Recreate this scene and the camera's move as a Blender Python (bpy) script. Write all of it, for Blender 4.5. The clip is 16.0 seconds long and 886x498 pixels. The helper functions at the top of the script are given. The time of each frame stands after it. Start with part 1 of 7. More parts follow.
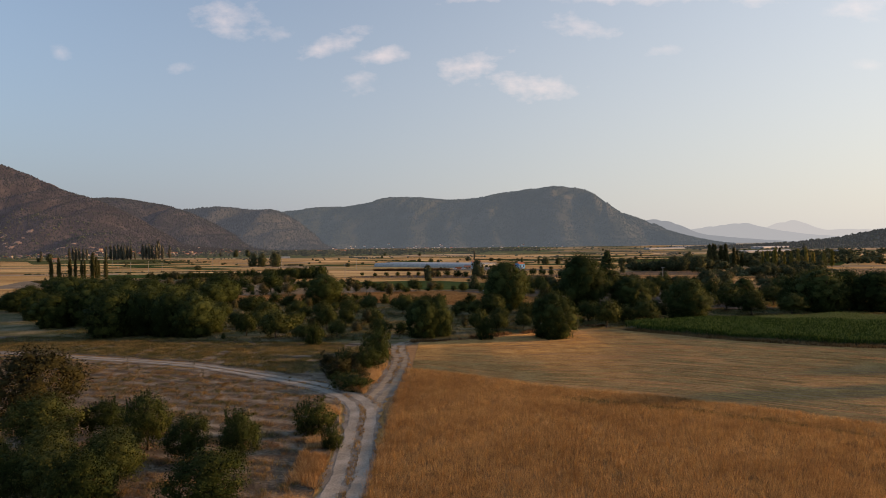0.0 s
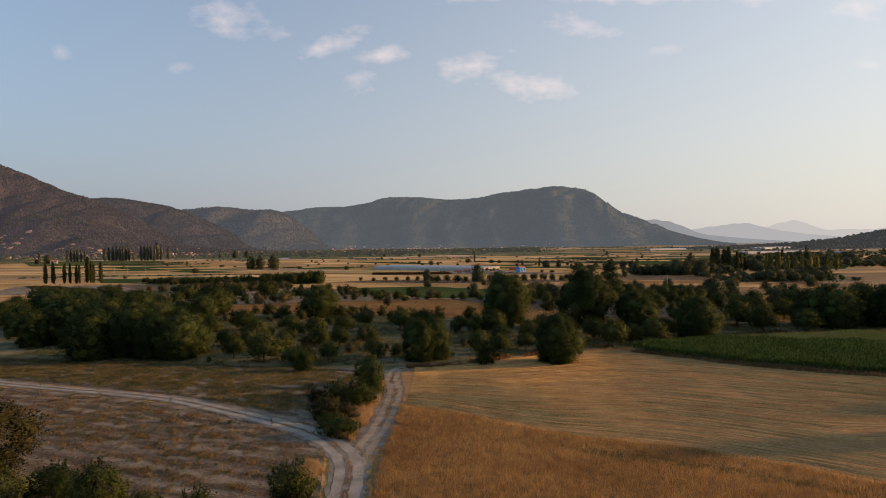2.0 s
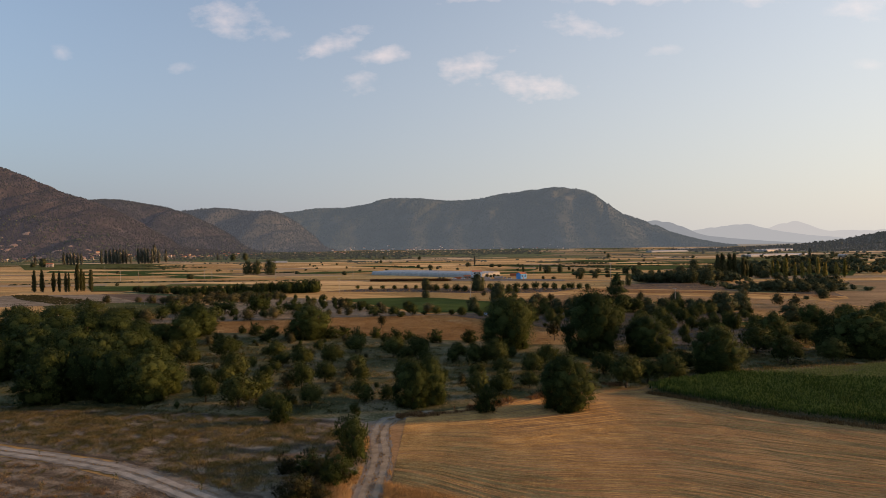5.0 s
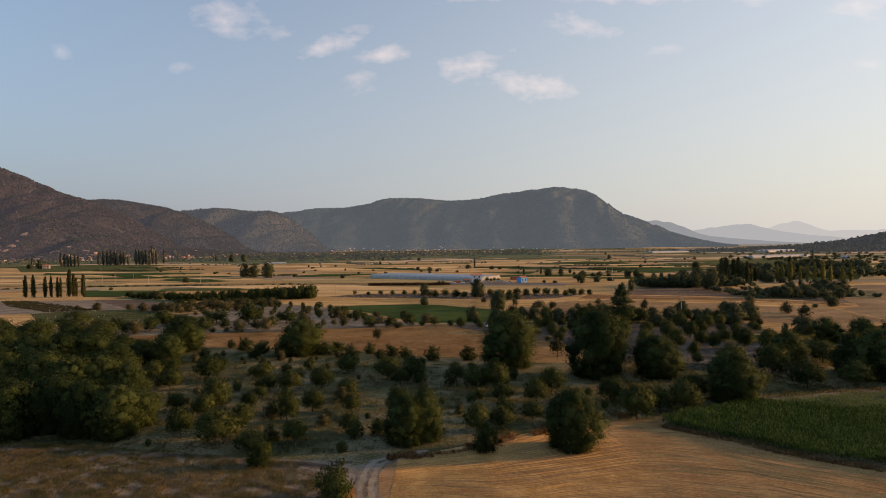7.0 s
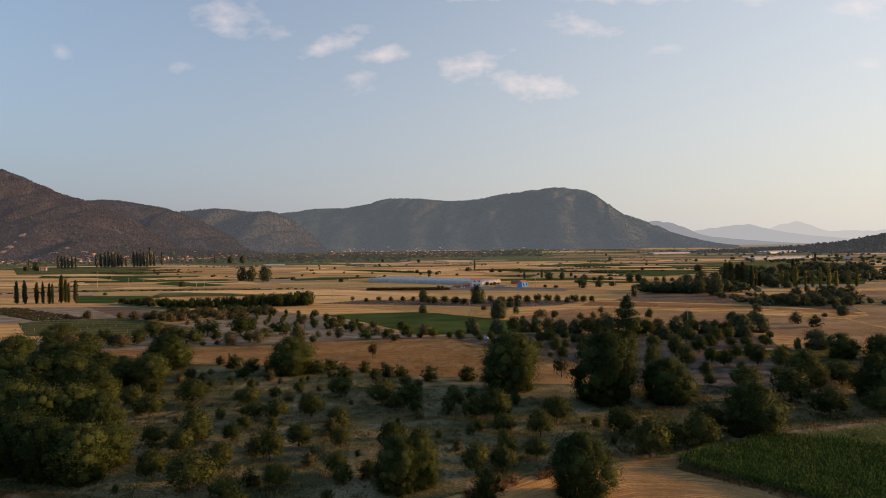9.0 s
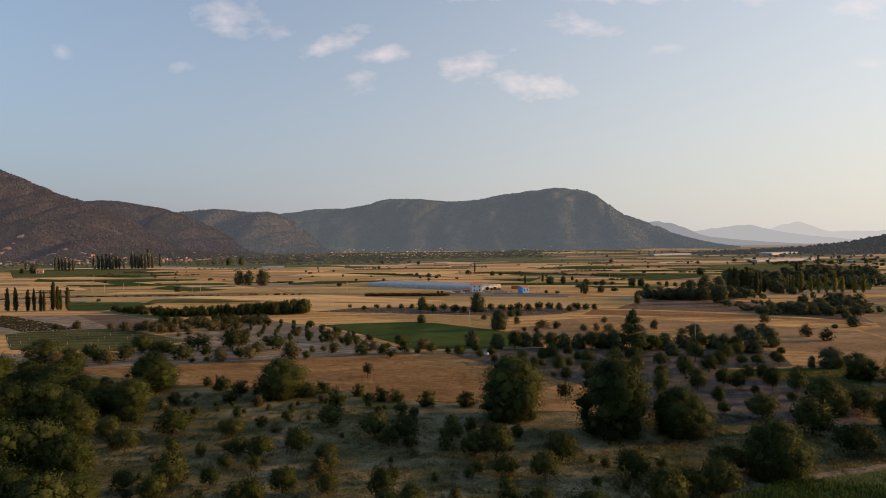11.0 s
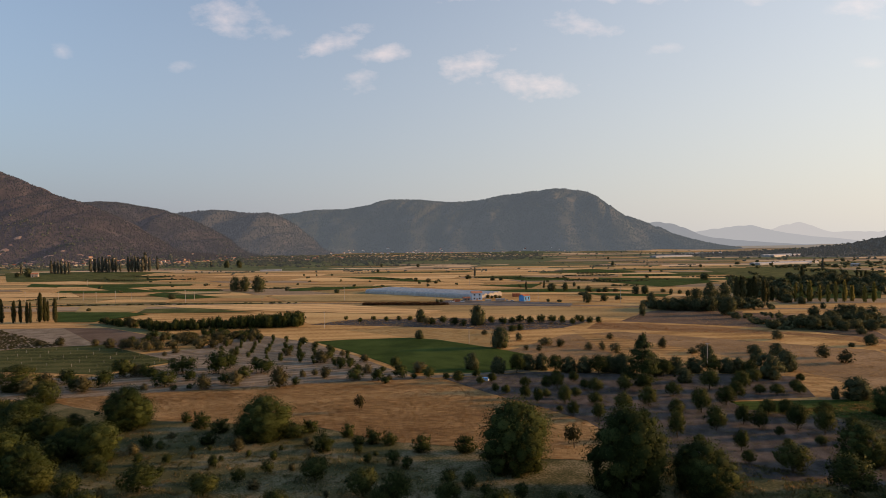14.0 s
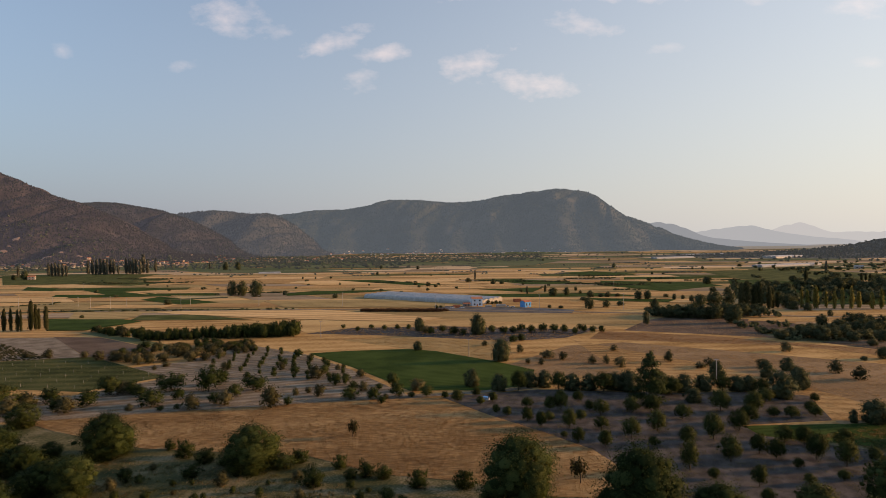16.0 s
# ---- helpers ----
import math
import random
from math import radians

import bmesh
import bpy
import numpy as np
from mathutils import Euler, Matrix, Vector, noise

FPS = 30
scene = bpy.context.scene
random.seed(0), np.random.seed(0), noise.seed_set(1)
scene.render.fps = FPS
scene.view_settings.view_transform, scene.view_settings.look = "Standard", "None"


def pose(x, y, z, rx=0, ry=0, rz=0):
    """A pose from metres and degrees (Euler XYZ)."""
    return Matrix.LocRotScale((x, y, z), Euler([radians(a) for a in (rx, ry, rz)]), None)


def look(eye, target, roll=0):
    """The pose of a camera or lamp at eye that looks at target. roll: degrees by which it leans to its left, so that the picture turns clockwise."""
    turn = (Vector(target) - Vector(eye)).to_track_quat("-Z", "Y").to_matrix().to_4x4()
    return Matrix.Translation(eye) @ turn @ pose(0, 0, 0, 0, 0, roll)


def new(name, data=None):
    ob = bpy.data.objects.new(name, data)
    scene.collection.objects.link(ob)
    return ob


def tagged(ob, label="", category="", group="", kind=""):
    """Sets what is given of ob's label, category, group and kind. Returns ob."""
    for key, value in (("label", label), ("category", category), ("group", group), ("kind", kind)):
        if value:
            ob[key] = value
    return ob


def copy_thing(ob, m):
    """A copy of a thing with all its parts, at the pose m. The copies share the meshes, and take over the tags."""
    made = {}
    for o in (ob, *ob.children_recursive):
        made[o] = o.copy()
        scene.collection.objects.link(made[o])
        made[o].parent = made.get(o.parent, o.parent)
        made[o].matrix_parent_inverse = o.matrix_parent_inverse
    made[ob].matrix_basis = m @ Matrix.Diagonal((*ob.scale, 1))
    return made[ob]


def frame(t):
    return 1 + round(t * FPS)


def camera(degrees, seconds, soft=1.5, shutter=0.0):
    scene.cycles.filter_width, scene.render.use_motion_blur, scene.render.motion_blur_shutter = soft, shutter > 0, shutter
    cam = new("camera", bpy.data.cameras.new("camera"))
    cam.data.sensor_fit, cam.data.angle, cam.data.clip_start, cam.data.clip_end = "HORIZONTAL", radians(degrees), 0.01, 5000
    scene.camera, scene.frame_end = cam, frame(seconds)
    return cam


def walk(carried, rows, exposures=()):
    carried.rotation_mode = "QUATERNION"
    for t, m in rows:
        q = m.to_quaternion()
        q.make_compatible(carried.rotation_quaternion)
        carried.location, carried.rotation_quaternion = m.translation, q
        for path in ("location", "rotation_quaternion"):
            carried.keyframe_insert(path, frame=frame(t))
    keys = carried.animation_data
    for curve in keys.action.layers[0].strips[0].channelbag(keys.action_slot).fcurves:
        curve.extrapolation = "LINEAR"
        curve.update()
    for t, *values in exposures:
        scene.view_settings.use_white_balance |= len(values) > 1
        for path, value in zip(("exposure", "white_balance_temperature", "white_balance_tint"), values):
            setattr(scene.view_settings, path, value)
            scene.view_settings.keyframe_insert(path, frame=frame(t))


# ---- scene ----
# ---- camera and path ----
cam = camera(72.0, 16.0, soft=0.6)
PATH = [
    (0.0, pose(-0.00, -0.05, 17.00, 89.17, 0.63, -0.06)),
    (0.5, pose(0.12, 1.67, 17.82, 89.15, 0.63, -0.06)),
    (1.0, pose(0.26, 3.44, 18.74, 89.14, 0.63, -0.05)),
    (1.5, pose(0.41, 5.28, 19.75, 89.13, 0.63, -0.05)),
    (2.0, pose(0.51, 7.19, 20.77, 89.13, 0.63, -0.04)),
    (2.5, pose(0.65, 9.20, 21.80, 89.14, 0.63, -0.03)),
    (3.0, pose(0.82, 11.27, 22.80, 89.16, 0.63, -0.03)),
    (3.5, pose(0.99, 13.41, 23.72, 89.16, 0.63, -0.02)),
    (4.0, pose(1.17, 15.66, 24.66, 89.16, 0.63, -0.02)),
    (6.5, pose(2.19, 27.51, 29.43, 89.11, 0.63, -0.01)),
    (7.0, pose(2.37, 29.90, 30.42, 89.10, 0.63, -0.01)),
    (7.5, pose(2.57, 32.27, 31.42, 89.10, 0.63, -0.01)),
    (8.0, pose(2.74, 34.62, 32.42, 89.10, 0.63, -0.01)),
    (8.5, pose(2.88, 36.94, 33.42, 89.10, 0.63, -0.01)),
    (9.0, pose(3.04, 39.28, 34.51, 89.09, 0.63, -0.00)),
    (11.5, pose(3.95, 51.32, 40.71, 89.06, 0.63, 0.02)),
    (12.0, pose(4.10, 53.73, 41.96, 89.05, 0.63, 0.02)),
    (12.5, pose(4.24, 56.15, 43.21, 89.04, 0.63, 0.02)),
    (13.0, pose(4.41, 58.57, 44.44, 89.03, 0.63, 0.03)),
    (13.5, pose(4.60, 61.01, 45.69, 89.03, 0.63, 0.04)),
    (14.0, pose(4.78, 63.45, 46.94, 89.02, 0.63, 0.04)),
    (14.5, pose(4.97, 65.90, 48.20, 89.02, 0.63, 0.05)),
    (15.0, pose(5.14, 68.35, 49.47, 89.01, 0.63, 0.06)),
    (15.5, pose(5.31, 70.79, 50.72, 89.00, 0.63, 0.06)),
    (16.0, pose(5.47, 73.22, 51.95, 88.99, 0.63, 0.07)),
]
walk(cam, PATH, [(0.0, 0.78, 7620, 15), (16.0, 0.78, 7620, 15)])

# ---- world, sun, exposure ----
SUN_AZIMUTH, SUN_HEIGHT = 82.0, 12.0      # degrees to the right of straight ahead, above the horizon


def link(tree, a, b):
    tree.links.new(a, b)


def math_node(tree, op, a, b=None, clamp=False):
    n = tree.nodes.new("ShaderNodeMath")
    n.operation, n.use_clamp = op, clamp
    for i, v in enumerate((a, b)):
        if v is None:
            continue
        if isinstance(v, (int, float)):
            n.inputs[i].default_value = v
        else:
            link(tree, v, n.inputs[i])
    return n.outputs[0]


# clouds: direction right and up (tangents), half width, half height, tilt, density
CLOUDS = [(-.347, .362, .058, .026, -.1, .75), (-.185, .318, .06, .016, .28, .9), (-.254, .338, .03, .009, -.1, .5),
          (-.096, .302, .042, .014, .1, .9), (-.133, .257, .028, .016, .0, .7), (.045, .283, .06, .018, .25, 1.0),
          (.15, .252, .075, .019, -.02, 1.0), (.228, .35, .055, .017, -.2, .85), (-.418, .288, .026, .009, .1, .5),
          (-.623, .315, .016, .012, -.3, .45), (.367, .308, .024, .007, .1, .45), (.08, .396, .06, .008, .1, .8),
          (.31, .395, .1, .011, .0, .8), (.5, .393, .08, .013, -.05, .8), (.68, .372, .05, .02, -.1, .7), (.7, .278, .04, .009, .1, .4)]


def build_world():
    world = bpy.data.worlds.new("evening_sky")
    scene.world = world
    world.use_nodes = True
    t = world.node_tree
    t.nodes.clear()
    sky = t.nodes.new("ShaderNodeTexSky")
    sky.sky_type, sky.sun_disc = "NISHITA", False
    sky.sun_elevation, sky.sun_rotation = radians(SUN_HEIGHT), radians(SUN_AZIMUTH)
    sky.altitude, sky.air_density, sky.dust_density, sky.ozone_density = 900, 1.1, 1.5, 2.3
    co = t.nodes.new("ShaderNodeTexCoord")
    sep = t.nodes.new("ShaderNodeSeparateXYZ")
    link(t, co.outputs["Generated"], sep.inputs[0])
    ahead = math_node(t, "MAXIMUM", sep.outputs[1], 0.05)
    u = math_node(t, "DIVIDE", sep.outputs[0], ahead)
    v = math_node(t, "DIVIDE", sep.outputs[2], ahead)
    uv = t.nodes.new("ShaderNodeCombineXYZ")
    link(t, u, uv.inputs[0])
    link(t, math_node(t, "MULTIPLY", v, 1.7), uv.inputs[1])
    noise1 = t.nodes.new("ShaderNodeTexNoise")
    noise1.inputs["Scale"].default_value, noise1.inputs["Detail"].default_value = 19, 8
    noise1.inputs["Roughness"].default_value = 0.6
    link(t, uv.outputs[0], noise1.inputs["Vector"])
    wob = math_node(t, "MULTIPLY", math_node(t, "SUBTRACT", noise1.outputs[0], 0.5), 3.2)
    total = None
    for cu, cv, ru, rv, tilt, dens in CLOUDS:
        du, dv = math_node(t, "SUBTRACT", u, cu), math_node(t, "SUBTRACT", v, cv)
        dv = math_node(t, "SUBTRACT", dv, math_node(t, "MULTIPLY", du, tilt))
        a = math_node(t, "POWER", math_node(t, "ABSOLUTE", math_node(t, "DIVIDE", du, ru * 1.12)), 2.0)
        b = math_node(t, "POWER", math_node(t, "ABSOLUTE", math_node(t, "DIVIDE", dv, rv * 1.2)), 2.0)
        m = math_node(t, "SUBTRACT", 1.0, math_node(t, "SQRT", math_node(t, "ADD", a, b)))
        m = math_node(t, "MULTIPLY", math_node(t, "ADD", m, wob), 0.8, clamp=True)
        m = math_node(t, "MULTIPLY", m, dens)
        total = m if total is None else math_node(t, "MAXIMUM", total, m)
    front = math_node(t, "GREATER_THAN", sep.outputs[1], 0.1)
    total = math_node(t, "MULTIPLY", math_node(t, "MULTIPLY", total, front), 0.40)
    # evening haze: the sky's light near the horizon is scattered to a paler, greyer tone
    side = t.nodes.new("ShaderNodeMapRange")
    side.inputs["From Min"].default_value, side.inputs["From Max"].default_value = -0.75, 0.8
    link(t, sep.outputs[0], side.inputs["Value"])
    depth = math_node(t, "ADD", math_node(t, "MULTIPLY", math_node(t, "POWER", math_node(t, "SUBTRACT", 1.0, side.outputs[0], clamp=True), 1.6), HAZE_POWER), 1.15)
    haze = math_node(t, "POWER", math_node(t, "SUBTRACT", 1.0, math_node(t, "ABSOLUTE", sep.outputs[2]), clamp=True), depth)
    hz = t.nodes.new("ShaderNodeMix")
    hz.data_type = "RGBA"
    hz.inputs["A"].default_value, hz.inputs["B"].default_value = HAZE_LEFT, HAZE_RIGHT
    link(t, side.outputs[0], hz.inputs["Factor"])
    mix0 = t.nodes.new("ShaderNodeMix")
    mix0.data_type = "RGBA"
    link(t, math_node(t, "MULTIPLY", haze, HAZE_AMOUNT), mix0.inputs["Factor"])
    link(t, sky.outputs[0], mix0.inputs["A"])
    link(t, hz.outputs["Result"], mix0.inputs["B"])
    mix = t.nodes.new("ShaderNodeMix")
    mix.data_type = "RGBA"
    mix.inputs["B"].default_value = CLOUD_COLOUR
    link(t, total, mix.inputs["Factor"])
    link(t, mix0.outputs["Result"], mix.inputs["A"])
    bg = t.nodes.new("ShaderNodeBackground")
    bg.inputs["Strength"].default_value = SKY_STRENGTH
    link(t, mix.outputs["Result"], bg.inputs["Color"])
    out = t.nodes.new("ShaderNodeOutputWorld")
    link(t, bg.outputs[0], out.inputs[0])


SKY_STRENGTH = 0.157
HAZE_POWER, HAZE_AMOUNT = 1.6, 0.97
HAZE_LEFT, HAZE_RIGHT = (.55, .79, 1.42, 1), (2.62, 2.77, 2.82, 1)
CLOUD_COLOUR = (4.4, 3.85, 3.85, 1)
build_world()

sun = new("sun", bpy.data.lights.new("sun", "SUN"))
sun.data.energy, sun.data.angle, sun.data.color = 3.35, radians(3.0), (1.0, 0.58, 0.27)
a, e = radians(SUN_AZIMUTH), radians(SUN_HEIGHT)
sun.matrix_world = look((0, 0, 0), (-math.sin(a) * math.cos(e), -math.cos(a) * math.cos(e), -math.sin(e)))


# ---- materials ----
def material(name, colours, scale=1.0, fine=12.0, rough=0.9, bump=0.3, stripes=None, spec=0.04, rand=0.0, translucent=0.0, metal=0.0, island=0.0, streak=None, air=None):
    """Noise of two sizes through three colours; stripes: (angle, period in metres, strength). air: emission that
    imitates haze over a distant thing.
    """
    m = bpy.data.materials.new(name)
    m.use_nodes = True
    t = m.node_tree
    bsdf = t.nodes["Principled BSDF"]
    co = t.nodes.new("ShaderNodeTexCoord")
    n1, n2 = t.nodes.new("ShaderNodeTexNoise"), t.nodes.new("ShaderNodeTexNoise")
    n1.inputs["Scale"].default_value, n1.inputs["Detail"].default_value = scale, 6
    n2.inputs["Scale"].default_value, n2.inputs["Detail"].default_value = scale * fine, 4
    if streak:      # (angle, stretch): the grain is drawn out along one direction
        sm = t.nodes.new("ShaderNodeMapping")
        sm.vector_type = "TEXTURE"
        sm.inputs["Rotation"].default_value[2], sm.inputs["Scale"].default_value[0] = radians(streak[0]), streak[1]
        link(t, co.outputs["Object"], sm.inputs["Vector"])
    for n in (n1, n2):
        link(t, sm.outputs[0] if streak else co.outputs["Object"], n.inputs["Vector"])
    s = math_node(t, "ADD", math_node(t, "MULTIPLY", n1.outputs[0], 0.54), math_node(t, "MULTIPLY", n2.outputs[0], 0.46))
    if stripes:
        angle, period, amount = stripes
        mp = t.nodes.new("ShaderNodeMapping")
        mp.inputs["Rotation"].default_value[2] = radians(angle)
        link(t, co.outputs["Object"], mp.inputs["Vector"])
        w = t.nodes.new("ShaderNodeTexWave")
        w.inputs["Scale"].default_value, w.inputs["Distortion"].default_value = 0.314 / period, 2.5
        w.inputs["Detail"].default_value, w.inputs["Detail Scale"].default_value = 3, 0.6
        link(t, mp.outputs[0], w.inputs["Vector"])
        s = math_node(t, "ADD", s, math_node(t, "MULTIPLY", math_node(t, "SUBTRACT", w.outputs["Fac"], 0.5), amount))
    if rand:
        info = t.nodes.new("ShaderNodeObjectInfo")
        s = math_node(t, "ADD", s, math_node(t, "MULTIPLY", math_node(t, "SUBTRACT", info.outputs["Random"], 0.5), rand))
    if island:
        geo = t.nodes.new("ShaderNodeNewGeometry")
        s = math_node(t, "ADD", s, math_node(t, "MULTIPLY", math_node(t, "SUBTRACT", geo.outputs["Random Per Island"], 0.5), island))
    ramp = t.nodes.new("ShaderNodeValToRGB")
    e = ramp.color_ramp.elements
    e[0].position, e[0].color = 0.385, (*colours[0], 1)
    e[1].position, e[1].color = 0.615, (*colours[-1], 1)
    if len(colours) == 3:
        mid = e.new(0.5)
        mid.color = (*colours[1], 1)
    link(t, s, ramp.inputs[0])
    link(t, ramp.outputs[0], bsdf.inputs["Base Color"])
    bsdf.inputs["Roughness"].default_value, bsdf.inputs["Specular IOR Level"].default_value = rough, spec
    bsdf.inputs["Metallic"].default_value = metal
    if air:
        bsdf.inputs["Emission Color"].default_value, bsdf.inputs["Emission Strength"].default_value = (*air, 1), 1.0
    if bump:
        b = t.nodes.new("ShaderNodeBump")
        b.inputs["Strength"].default_value, b.inputs["Distance"].default_value = bump, 0.15
        link(t, n2.outputs[0], b.inputs["Height"])
        link(t, b.outputs[0], bsdf.inputs["Normal"])
    if translucent:
        tr = t.nodes.new("ShaderNodeBsdfTranslucent")
        link(t, ramp.outputs[0], tr.inputs["Color"])
        mx = t.nodes.new("ShaderNodeMixShader")
        mx.inputs[0].default_value = translucent
        link(t, bsdf.outputs[0], mx.inputs[1])
        link(t, tr.outputs[0], mx.inputs[2])
        link(t, mx.outputs[0], t.nodes["Material Output"].inputs["Surface"])
    return m


